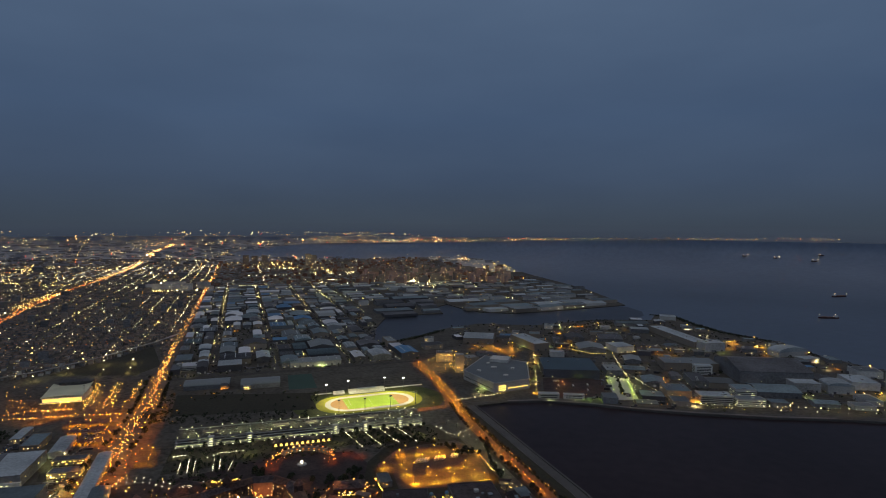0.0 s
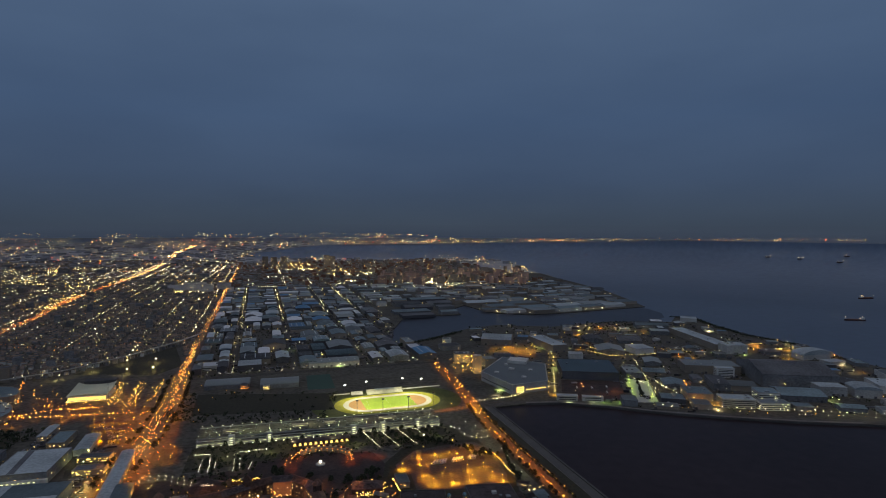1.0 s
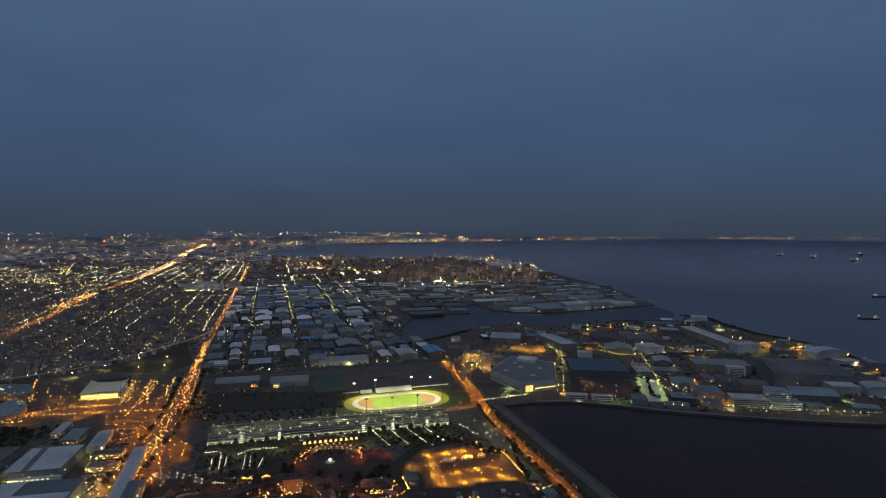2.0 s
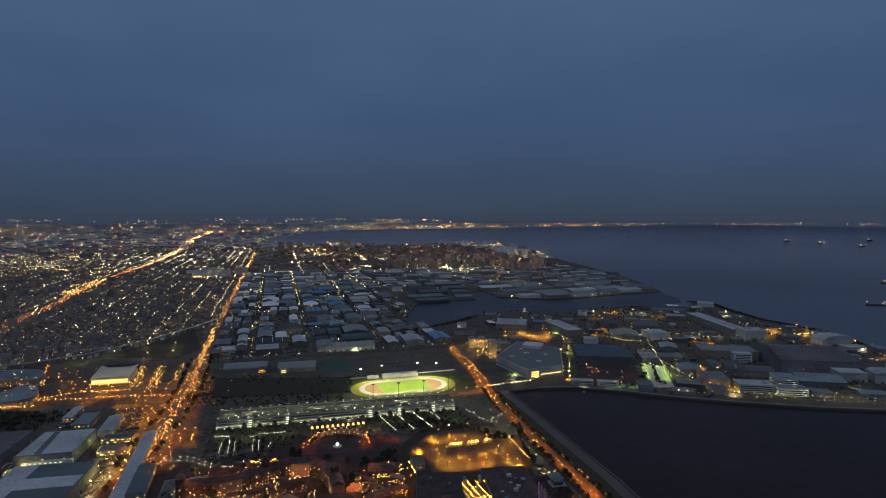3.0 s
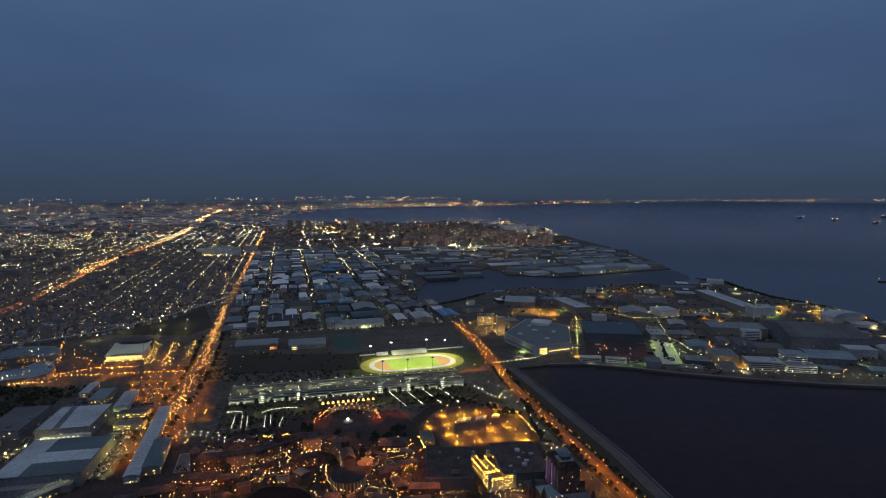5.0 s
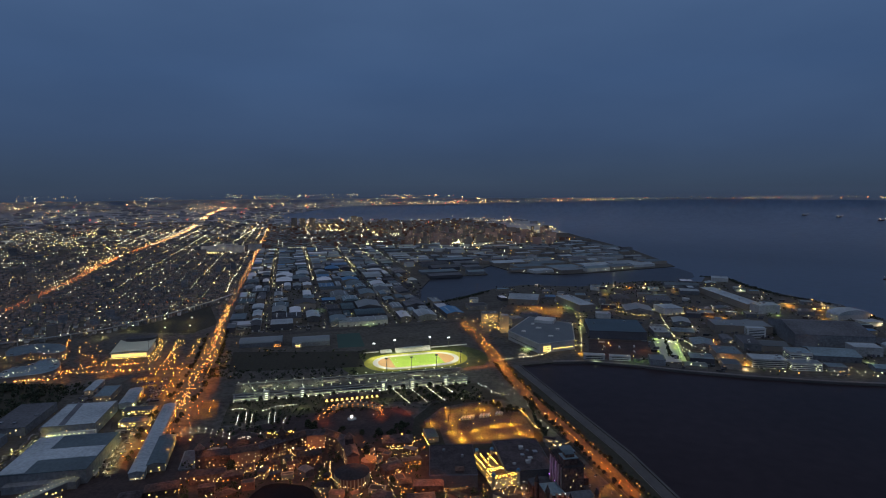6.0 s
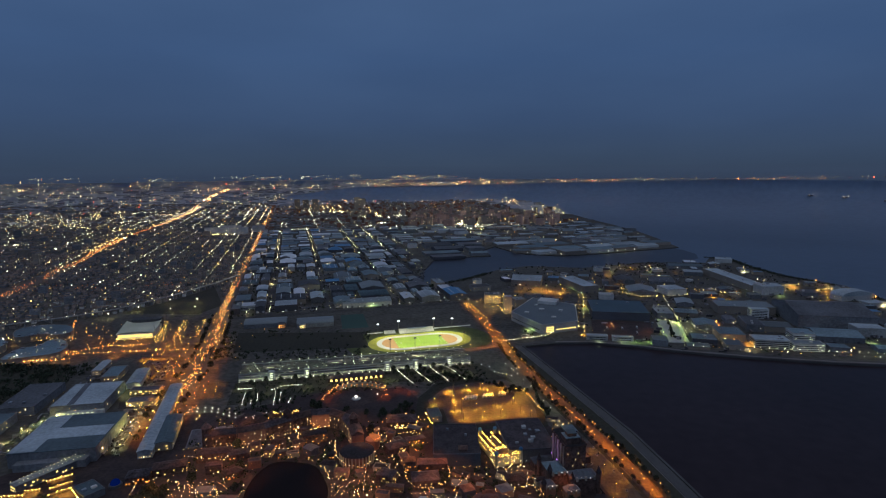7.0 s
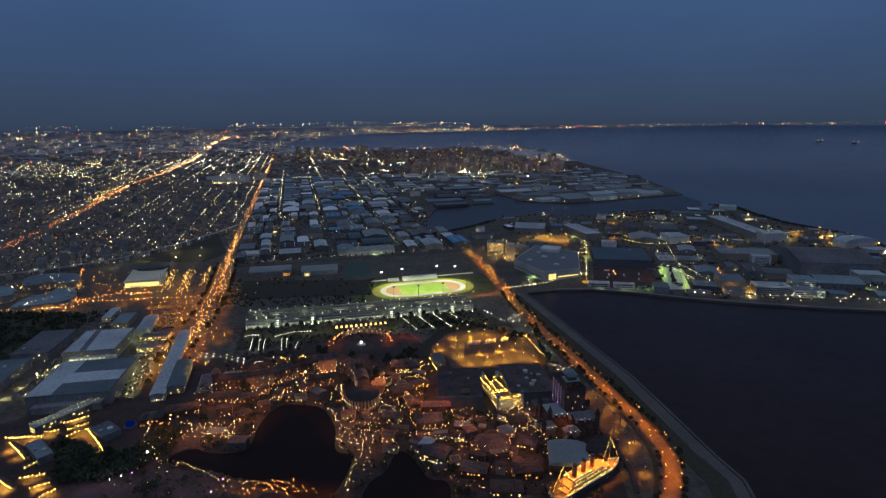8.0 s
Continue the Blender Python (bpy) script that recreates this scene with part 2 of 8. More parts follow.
def warp(x, y, h=0.0):
    """A place of the plan on the ground, the last being the scale there. Past FLAT metres it is bent up to fit the
    camera's view.
    """
    d = math.hypot(x, y)
    if d <= FLAT:
        return Vector((x, y, h)), 1.0
    s = (FLAT + REACH * (1 - math.exp(-(d - FLAT) / REACH))) / d
    return Vector((x * s, y * s, EYE * (1 - s) + h * s)), s


GRID = radians(106.8)
GU, GV = Vector((math.cos(GRID), math.sin(GRID))), Vector((math.sin(GRID), -math.cos(GRID)))
GROT = 16.8


def grid(a, b):
    """The town's street grid: a metres away along the avenue, b metres to its right."""
    p = GU * a + GV * b
    return p.x, p.y


# ---- mesh helpers ----
def mesh_object(name, verts, faces, material, parent=None, label=""):
    me = bpy.data.meshes.new(name)
    me.from_pydata([tuple(v) for v in verts], [], faces)
    me.materials.append(material)
    ob = new(name, me)
    if parent:
        ob.parent = parent
    return tagged(ob, label)


def part(name, bm, material, parent, label=""):
    me = bpy.data.meshes.new(name)
    bm.to_mesh(me)
    bm.free()
    me.materials.append(material)
    ob = new(name, me)
    ob.parent = parent
    return tagged(ob, label)


def thing(name, x, y, z=0.0, rot=0.0, label="", category="", group="", kind=""):
    ob = new(name)
    p, s = warp(x, y, z)
    ob.matrix_world = pose(p.x, p.y, p.z, 0, 0, rot) @ Matrix.Scale(s, 4)
    ob.empty_display_size = 2
    return tagged(ob, label, category, group, kind)


def prism(bm, ring, z0, z1, top=None):
    """A solid over a ring of (x, y), with an optional other ring for its top."""
    lo = [bm.verts.new((x, y, z0)) for x, y in ring]
    hi = [bm.verts.new((x, y, z1)) for x, y in (top or ring)]
    n = len(ring)
    bm.faces.new(lo[::-1])
    bm.faces.new(hi)
    for i in range(n):
        bm.faces.new((lo[i], lo[(i + 1) % n], hi[(i + 1) % n], hi[i]))


def slab(bm, x, y, z0, w, d, h, rot=0.0):
    c, s = math.cos(radians(rot)), math.sin(radians(rot))
    ring = [(x + c * a - s * b, y + s * a + c * b) for a, b in ((-w / 2, -d / 2), (w / 2, -d / 2), (w / 2, d / 2), (-w / 2, d / 2))]
    prism(bm, ring, z0, z0 + h)


def gem(bm, x, y, z, r):
    """A small faceted lamp globe."""
    v = [bm.verts.new((x + r * a, y + r * b, z + r * c)) for a, b, c in ((1, 0, 0), (-1, 0, 0), (0, 1, 0), (0, -1, 0), (0, 0, 1), (0, 0, -1))]
    for a, b, c in ((0, 2, 4), (2, 1, 4), (1, 3, 4), (3, 0, 4), (2, 0, 5), (1, 2, 5), (3, 1, 5), (0, 3, 5)):
        bm.faces.new((v[a], v[b], v[c]))


OCT = ((1, 0, 0), (-1, 0, 0), (0, 1, 0), (0, -1, 0), (0, 0, 1), (0, 0, -1))
OCF = ((0, 2, 4), (2, 1, 4), (1, 3, 4), (3, 0, 4), (2, 0, 5), (1, 2, 5), (3, 1, 5), (0, 3, 5))


def lights(name, spots, material, label, category="lights", size=0.00055, parent=None):
    """Many small lamps that nobody could count, as one object: (x, y, height[, times the size])."""
    verts, faces = [], []
    for sp in spots:
        x, y, h = sp[:3]
        p, s = warp(x, y, h)
        d = math.hypot(x, y)
        r = max(0.16, size * min(d, 1400 + 0.88 * max(0.0, d - 1400))) * s * (sp[3] if len(sp) > 3 else 1.0)
        k = len(verts)
        verts += [(p.x + r * a, p.y + r * b, p.z + r * c) for a, b, c in OCT]
        faces += [tuple(k + i for i in f) for f in OCF]
    ob = mesh_object(name, verts, faces, material, parent)
    return tagged(ob, label, category, "", "stuff")


def inside(x, y, ring):
    hit = False
    for (xa, ya), (xb, yb) in zip(ring, ring[1:] + ring[:1]):
        if (ya > y) != (yb > y) and x < (xb - xa) * (y - ya) / (yb - ya) + xa:
            hit = not hit
    return hit


def resample(line, step):
    """Points every step metres along a bent line, with the direction there."""
    out = []
    rest = 0.0
    for (xa, ya), (xb, yb) in zip(line, line[1:]):
        n = math.hypot(xb - xa, yb - ya)
        d = rest
        while d < n:
            out.append((xa + (xb - xa) * d / n, ya + (yb - ya) * d / n, math.atan2(yb - ya, xb - xa)))
            d += step
        rest = d - n
    return out


def smooth(ring, times=2):
    """The ring with its corners cut off, again and again."""
    for _ in range(times):
        out = []
        for (xa, ya), (xb, yb) in zip(ring, ring[1:] + ring[:1]):
            out += [(0.75 * xa + 0.25 * xb, 0.75 * ya + 0.25 * yb), (0.25 * xa + 0.75 * xb, 0.25 * ya + 0.75 * yb)]
        ring = out
    return ring


# ---- ground and sea ----
COAST_PARK = [(-3200, -400), (-700, 300), (60, 385), (235, 425), (268, 465), (272, 494), (262, 533), (250, 600), (228, 717), (190, 850),
              (152, 985), (122, 1088)]
COAST_PIER = [(190, 1108), (256, 1112), (349, 1088), (425, 1056), (537, 1025), (674, 997), (780, 985), (860, 968), (1000, 950), (1250, 930),
              (1420, 1010), (1300, 1200), (1161, 1335), (1115, 1489), (1118, 1661), (1047, 1817), (1021, 1971), (1029, 2141), (960, 2200),
              (895, 2080), (787, 2084), (668, 2090), (426, 1975), (234, 2010), (132, 1940), (20, 1800), (-60, 1700), (-115, 1690)]
COAST_ISLE = [(-128, 1917), (-105, 2140), (38, 2230), (120, 2250), (100, 2420), (150, 2520), (206, 2384), (267, 2292), (398, 2250), (548, 2300), (736, 2390),
              (950, 2487), (965, 2783), (967, 3158), (915, 3573), (858, 3974), (808, 4593), (806, 5529), (656, 6201), (284, 6178), (99, 6167),
              (-495, 5922), (-1117, 6093), (-1833, 6049), (-2356, 7300)]
COAST_FAR = [(-2209, 7810), (-2211, 9289), (-1972, 10767), (-939, 11230), (188, 11735), (1472, 12733), (3567, 13992), (6178, 14915),
             (9425, 15366), (11817, 15698), (17000, 15800), (30000, 16500), (30000, 18200), (9000, 18600), (2500, 19500), (-3000, 27000), (-9000, 31000), (-24000, 25000), (-32000, 8000), (-14000, -800)]
COAST = COAST_PARK + COAST_PIER + COAST_ISLE + COAST_FAR


def land_sheet():
    from mathutils.geometry import delaunay_2d_cdt
    ring = []
    for (xa, ya), (xb, yb) in zip(COAST, COAST[1:] + COAST[:1]):
        n = math.hypot(xb - xa, yb - ya)
        k = max(1, int(n / max(60.0, 0.06 * math.hypot(xa, ya))))
        ring += [Vector((xa + (xb - xa) * i / k, ya + (yb - ya) * i / k)) for i in range(k)]
    ring = [v * min(1.0, 17500.0 / v.length) for v in ring]
    n = len(ring)
    pts = list(ring)
    d = 300.0
    while d < 17500:
        for i in range(90):
            a = radians(-90 + i * 2.0 + (1.0 if int(d) % 2 else 0.0))
            p = Vector((d * math.sin(a), d * math.cos(a)))
            pts.append(p)
        d *= 1.07 if d < 3300 else 1.035
    vs, es, fs, *_ = delaunay_2d_cdt(pts, [(i, (i + 1) % n) for i in range(n)], [list(range(n))], 1, 0.01)
    verts = [warp(v.x, v.y)[0] for v in vs]
    base = len(verts)
    faces = [tuple(f) for f in fs]
    k = len(verts)
    verts += [warp(v.x, v.y, -8.0)[0] for v in ring]
    faces += [(i, (i + 1) % n, k + (i + 1) % n, k + i) for i in range(n)]
    ob = mesh_object("ground", verts, faces, M["land"])
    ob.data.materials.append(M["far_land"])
    # far ground takes the pale hazed colour
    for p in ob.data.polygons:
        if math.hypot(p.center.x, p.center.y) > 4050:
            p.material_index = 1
    return ob


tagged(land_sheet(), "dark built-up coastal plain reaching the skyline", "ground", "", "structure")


def sea_sheet(name, d, far, mat):
    verts, faces, rows = [], [], []
    while True:
        rows.append([])
        for i in range(144):
            a = math.tau * i / 144
            rows[-1].append(len(verts))
            verts.append(warp(d * math.sin(a), d * math.cos(a), -3.0 - 0.0012 * max(0.0, d - 3000))[0])
        if d >= far:
            break
        d = min(far, d * 1.04)
    for i in range(144):
        for a, b in zip(rows, rows[1:]):
            faces.append((a[i], b[i], b[(i + 1) % 144], a[(i + 1) % 144]))
    if name == "water":
        faces.append(tuple(rows[0]))
    ob = mesh_object(name, verts, faces, M[mat])
    return ob


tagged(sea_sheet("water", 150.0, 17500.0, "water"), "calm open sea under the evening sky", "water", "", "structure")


INNER_BAY = COAST_PARK[3:] + COAST_PIER[:10] + [(1500, 760), (1100, 350), (500, 200)]


def inner_bay():
    # darker water colour stands in for weaker sky reflection seen steeply
    bm = bmesh.new()
    bm.faces.new([bm.verts.new((x, y, -2.6)) for x, y in INNER_BAY])
    bmesh.ops.recalc_face_normals(bm, faces=bm.faces)
    me = bpy.data.meshes.new("bay_water")
    bm.to_mesh(me)
    me.materials.append(M["bay"])
    return tagged(new("bay_water", me), "black sheltered water inside the sea wall", "water", "", "structure")


inner_bay()


def ribbon(name, line, width, material, label, z=0.12, kind="structure", category="road", thick=0.1):
    """A strip of even width along a bent line, bedded in the ground."""
    pts = resample(line, 30.0)
    pts.append((*line[-1], pts[-1][2]))
    verts, faces = [], []
    for i, (x, y, a) in enumerate(pts):
        if 0 < i < len(pts) - 1:
            a = math.atan2(pts[i + 1][1] - pts[i - 1][1], pts[i + 1][0] - pts[i - 1][0])
        nx, ny = -math.sin(a) * width / 2, math.cos(a) * width / 2
        for sx, zz in ((1, z), (-1, z), (-1, -0.5), (1, -0.5)):
            verts.append(warp(x + nx * sx, y + ny * sx, zz)[0])
        if i:
            k = 4 * i
            faces += [(k - 4, k - 3, k + 1, k), (k - 3, k - 2, k + 2, k + 1), (k - 1, k - 4, k, k + 3)]
    return tagged(mesh_object(name, verts, faces, material), label, category, "", kind)


def patch(name, ring, material, label, z=0.08, category="ground", kind="structure", parent=None):
    bm = bmesh.new()
    prism(bm, ring, -0.4, z)
    bmesh.ops.recalc_face_normals(bm, faces=bm.faces)
    ob = part(name, bm, material, parent, label)
    return tagged(ob, label, category, "", kind)


# ---- a glowing sheet painted as haze, where far land and sea melt into the sky ----
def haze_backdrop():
    m = bpy.data.materials.new("painted_horizon_haze")
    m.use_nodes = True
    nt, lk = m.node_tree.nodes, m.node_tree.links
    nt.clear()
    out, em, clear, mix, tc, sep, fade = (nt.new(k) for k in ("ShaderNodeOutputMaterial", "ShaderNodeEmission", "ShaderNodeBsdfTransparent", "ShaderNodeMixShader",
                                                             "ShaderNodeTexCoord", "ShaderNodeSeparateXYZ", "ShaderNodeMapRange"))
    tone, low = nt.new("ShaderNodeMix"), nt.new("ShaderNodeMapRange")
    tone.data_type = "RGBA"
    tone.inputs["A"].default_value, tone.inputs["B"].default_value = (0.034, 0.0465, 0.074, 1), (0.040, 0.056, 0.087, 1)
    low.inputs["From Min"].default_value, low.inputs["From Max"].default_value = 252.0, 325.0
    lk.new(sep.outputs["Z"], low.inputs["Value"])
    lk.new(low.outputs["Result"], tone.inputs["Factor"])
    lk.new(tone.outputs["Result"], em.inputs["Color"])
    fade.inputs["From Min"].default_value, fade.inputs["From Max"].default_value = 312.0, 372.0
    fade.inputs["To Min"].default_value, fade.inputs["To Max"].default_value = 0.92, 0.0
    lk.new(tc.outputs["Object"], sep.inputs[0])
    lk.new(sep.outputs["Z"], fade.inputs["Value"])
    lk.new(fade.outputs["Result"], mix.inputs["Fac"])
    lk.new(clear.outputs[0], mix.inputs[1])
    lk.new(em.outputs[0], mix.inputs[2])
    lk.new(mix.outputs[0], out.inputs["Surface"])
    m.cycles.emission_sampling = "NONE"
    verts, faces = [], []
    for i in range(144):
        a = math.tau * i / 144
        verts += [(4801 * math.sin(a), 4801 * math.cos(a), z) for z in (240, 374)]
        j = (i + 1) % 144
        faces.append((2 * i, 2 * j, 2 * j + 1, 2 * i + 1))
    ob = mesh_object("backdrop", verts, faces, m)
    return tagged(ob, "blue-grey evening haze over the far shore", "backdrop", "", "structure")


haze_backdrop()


def canal():
    bm = bmesh.new()
    prism(bm, smooth([(-200, 1660), (-60, 1640), (132, 1900), (234, 1980), (426, 1960), (668, 2060), (800, 2070), (960, 2250), (940, 2500), (736, 2420), (548, 2330), (398, 2290), (267, 2330),
                      (206, 2430), (150, 2560), (60, 2460), (80, 2290), (0, 2270), (-150, 2180), (-180, 1900)], 1), -8, -2.9)
    bmesh.ops.recalc_face_normals(bm, faces=bm.faces)
    return tagged(part("canal", bm, M["canal"], None), "dark sheltered canal between works and docks", "water", "", "structure")


canal()
# ---- roads ----
AVENUE = [(-402, 690), (-437, 790), (-465, 952), (-506, 1107), (-576, 1320), (-675, 1634), (-822, 2140), (-1109, 3094), (-1365, 3977), (-1676, 5003)]
HIGHWAY = [(-1180, 1150), (-1250, 1400), (-1341, 1704), (-1415, 1924), (-1484, 2166), (-1578, 2375), (-1715, 2800), (-1795, 3074), (-1930, 3620),
           (-2210, 4577), (-2652, 5795), (-3202, 7237), (-3977, 9645)]
COAST_ROAD = [(10, 1427), (48, 1279), (83, 1096), (98, 1000), (130, 872), (167, 745), (194, 644), (209, 590), (214, 542), (207, 503), (192, 465), (160, 425)]
CROSS = [(83, 1096), (51, 1078), (8, 1061), (-40, 1047)]
NORTH_ROAD = [grid(1390, -160), grid(1390, 440)]
RED_ROAD = [grid(1930, -800), grid(1834, -175)]
DARK_ROAD = [(-1258, 1587), (-1084, 1604), (-895, 1645), (-783, 1730)]
MONORAIL = [(-1250, 1080), (-1100, 1135), (-964, 1221), (-910, 1267), (-849, 1332), (-789, 1471), (-738, 1657), (-720, 1800)]
PROMENADE = [(p[0] - 9, p[1] - 2) for p in COAST_PARK[4:]]
QUAY_ROAD = [(120, 1100), (190, 1122), (256, 1127), (349, 1104), (425, 1072), (537, 1041), (674, 1013), (780, 1001), (1000, 965)]

ribbon("avenue", AVENUE, 30, M["asphalt"], "wide asphalt avenue lit by orange sodium lamps")
ribbon("expressway", HIGHWAY, 42, M["asphalt"], "broad expressway crowded with evening traffic", z=0.15)
ribbon("coast_road", COAST_ROAD, 17, M["lot"], "curving asphalt shore road under orange lamps", z=0.16)
ribbon("junction_road", CROSS, 18, M["lot"], "short asphalt road to the shore junction", z=0.2)
ribbon("north_road", NORTH_ROAD, 16, M["lot"], "asphalt road along the works' fences", z=0.11)
ribbon("town_road", RED_ROAD, 12, M["asphalt"], "narrow asphalt road between houses", z=0.11)
ribbon("town_road", DARK_ROAD, 16, M["asphalt"], "dark asphalt road between houses and wood", z=0.11)
ribbon("promenade", PROMENADE, 13, M["seawall"], "pale concrete promenade on the sea wall", z=0.9, category="pavement")
ribbon("quay_road", QUAY_ROAD, 12, M["lot"], "quay road behind the sea wall", z=0.12)
ribbon("shore_verge", [(p[0] - 27, p[1] - 4) for p in COAST_PARK[4:]], 20, M["grass"], "dark grass bank along the sea wall", z=0.5, category="grass")
for bb, a0, a1 in ((-61, 1400, 4100), (84, 1400, 3900), (148, 2600, 5300), (195, 3000, 4000), (262, 1400, 4000), (385, 1400, 4900), (462, 2150, 4300)):
    ribbon("works_street", [grid(a0, bb), grid((a0 + a1) / 2, bb), grid(a1, bb)], 12, M["asphalt"], "straight works street between warehouses", z=0.1)
for aa in (1745, 2080, 2480, 2900, 3330, 3970):
    ribbon("cross_street", [grid(aa, -160), grid(aa, 160), grid(aa, 375)], 10, M["asphalt"], "cross street between works blocks", z=0.09)


def sea_wall():
    bm = bmesh.new()
    for line in (COAST_PARK[4:], COAST_PIER[:10]):
        for (xa, ya), (xb, yb) in zip(line, line[1:]):
            n = math.hypot(xb - xa, yb - ya)
            slab(bm, (xa + xb) / 2, (ya + yb) / 2, -7, n + 1, 3.0, 8.6, math.degrees(math.atan2(yb - ya, xb - xa)))
    ob = part("sea_wall", bm, M["seawall"], None)
    return tagged(ob, "weathered concrete sea wall round the inner bay", "wall", "", "structure")


sea_wall()
ribbon("revetment", [(x - 9.5, y - 2.5) for x, y in COAST_PARK[6:]], 15, M["revetment"], "broad pale stone revetment along the shore", z=0.5, category="embankment")
ribbon("pier_revetment", [(x + 1, y + 6) for x, y in COAST_PIER[:7]], 9, M["revetment"], "pale stone embankment below the works", z=0.5, category="embankment")


# ---- buildings ----
def building(name, x, y, w, d, h, rot, wall="wall_g", roof="roof_g", style="flat", label="", category="building", group="", units=0, skylights=0,
             doors=0, band=0.0, lit=0, litmat="window", seed=0):
    """A house, hall or block with its front to local -y: walls, roof of its own form, and what stands on and in them."""
    rg = random.Random(f"{name}{x:.0f}{y:.0f}{seed}")
    e = thing(name, x, y, 0, rot, label, category, group)
    bm = bmesh.new()
    slab(bm, 0, 0, -0.3, w, d, h + 0.3)
    part("body", bm, M[wall], e)
    bm = bmesh.new()
    if style == "flat":
        for sx, sy, ww, dd in ((0, -d / 2, w + 0.6, 0.6), (0, d / 2, w + 0.6, 0.6), (-w / 2, 0, 0.6, d - 0.6), (w / 2, 0, 0.6, d - 0.6)):
            slab(bm, sx, sy, h - 0.3, ww, dd, 1.4)
        part("parapet", bm, M[wall], e)
        bm = bmesh.new()
        slab(bm, 0, 0, h + 0.004, w - 0.7, d - 0.7, 0.4)
        top = h + 0.4
    elif style == "gable":
        rise = 0.10 * min(w, d)
        top = h + rise * 0.5
        along = w >= d
        L, W = (w, d) if along else (d, w)
        prof = [(-W / 2 - 0.8, h - 0.15), (0, h + rise), (W / 2 + 0.8, h - 0.15), (W / 2 + 0.8, h - 0.6), (0, h + rise - 0.5), (-W / 2 - 0.8, h - 0.6)]
        ends = []
        for l in (-L / 2 - 0.6, L / 2 + 0.6):
            ends.append([bm.verts.new((l, p, z) if along else (p, l, z)) for p, z in prof])
        n = len(prof)
        for i in range(n):
            bm.faces.new((ends[0][i], ends[0][(i + 1) % n], ends[1][(i + 1) % n], ends[1][i]))
        for q in ends:
            bm.faces.new((q[0], q[1], q[4], q[5]))
            bm.faces.new((q[1], q[2], q[3], q[4]))
        bmesh.ops.recalc_face_normals(bm, faces=bm.faces)
        for l in (-L / 2, L / 2 - 0.3):
            gb = bmesh.new()
            tri = []
            for dl in (0, 0.3):
                tri.append([gb.verts.new((l + dl, p, z) if along else (p, l + dl, z)) for p, z in ((-W / 2, h), (0, h + rise - 0.55), (W / 2, h))])
            gb.faces.new(tri[0])
            gb.faces.new(tri[1][::-1])
            part("gable_end", gb, M[wall], e)
    elif style == "hip":
        rise = 0.16 * min(w, d)
        top = h + rise * 0.6
        k = min(w, d) * 0.35
        prism(bm, [(-w / 2 - 0.7, -d / 2 - 0.7), (w / 2 + 0.7, -d / 2 - 0.7), (w / 2 + 0.7, d / 2 + 0.7), (-w / 2 - 0.7, d / 2 + 0.7)], h + 0.004, h + rise,
              [(-w / 2 + k, -d / 2 + k), (w / 2 - k, -d / 2 + k), (w / 2 - k, d / 2 - k), (-w / 2 + k, d / 2 - k)])
    elif style == "vault":
        rise = 0.13 * w
        top = h + rise
        arc = [(w / 2 * math.cos(math.pi * i / 12) * 1.02, h + rise * math.sin(math.pi * i / 12)) for i in range(13)]
        ends = [[bm.verts.new((p, l, z)) for p, z in arc] for l in (-d / 2 - 0.5, d / 2 + 0.5)]
        for i in range(12):
            bm.faces.new((ends[0][i], ends[0][i + 1], ends[1][i + 1], ends[1][i]))
        for q in ends:
            bm.faces.new(q)
        bm.faces.new((ends[0][0], ends[0][-1], ends[1][-1], ends[1][0]))
        bmesh.ops.recalc_face_normals(bm, faces=bm.faces)
    else:
        n = max(2, int(d / 14))
        top = h + 3
        for i in range(n):
            y0, y1 = -d / 2 + d * i / n, -d / 2 + d * (i + 1) / n
            v = [bm.verts.new(p) for p in ((-w / 2, y0, h), (w / 2, y0, h), (w / 2, y0 + 1, h + 3), (-w / 2, y0 + 1, h + 3), (-w / 2, y1, h), (w / 2, y1, h))]
            for f in ((0, 1, 2, 3), (3, 2, 5, 4), (0, 3, 4), (1, 5, 2), (0, 4, 5, 1)):
                bm.faces.new([v[q] for q in f])
        bmesh.ops.recalc_face_normals(bm, faces=bm.faces)
    part("roof", bm, M[roof], e)
    for i in range(units):
        bm = bmesh.new()
        s = rg.uniform(2.5, 6)
        slab(bm, rg.uniform(-0.4, 0.4) * w, rg.uniform(-0.4, 0.4) * d, h + 0.2, s, s * rg.uniform(0.6, 1.3), (top - h) + rg.uniform(1.2, 3))
        part("roof_unit", bm, M["steel" if rg.random() < 0.5 else "wall_w"], e)
    for i in range(skylights):
        bm = bmesh.new()
        px = -w / 2 + w * (i + 0.5) / skylights
        slab(bm, px, 0, top - 0.2, 1.6, d * 0.7, 0.9)
        part("skylight", bm, M["skylight"], e)
    for i in range(doors):
        bm = bmesh.new()
        slab(bm, -w / 2 + w * (i + 0.5) / doors, -d / 2 - 0.1, 0, min(5, 0.6 * w / doors), 0.3, min(4.5, h * 0.6))
        part("loading_door", bm, M["wall_w" if rg.random() < 0.4 else "wall_d"], e)
    if band:
        n = max(1, int(h / 4))
        for i in range(n):
            bm = bmesh.new()
            slab(bm, 0, -d / 2 - 0.05, 1.6 + 3.8 * i, w * band, 0.25, 1.5)
            part("window_band", bm, M["glass"], e)
            bm = bmesh.new()
            slab(bm, (w / 2 + 0.05) * (1 if x < 0 else -1), 0, 1.6 + 3.8 * i, 0.25, d * band, 1.5)
            part("window_band", bm, M["glass"], e)
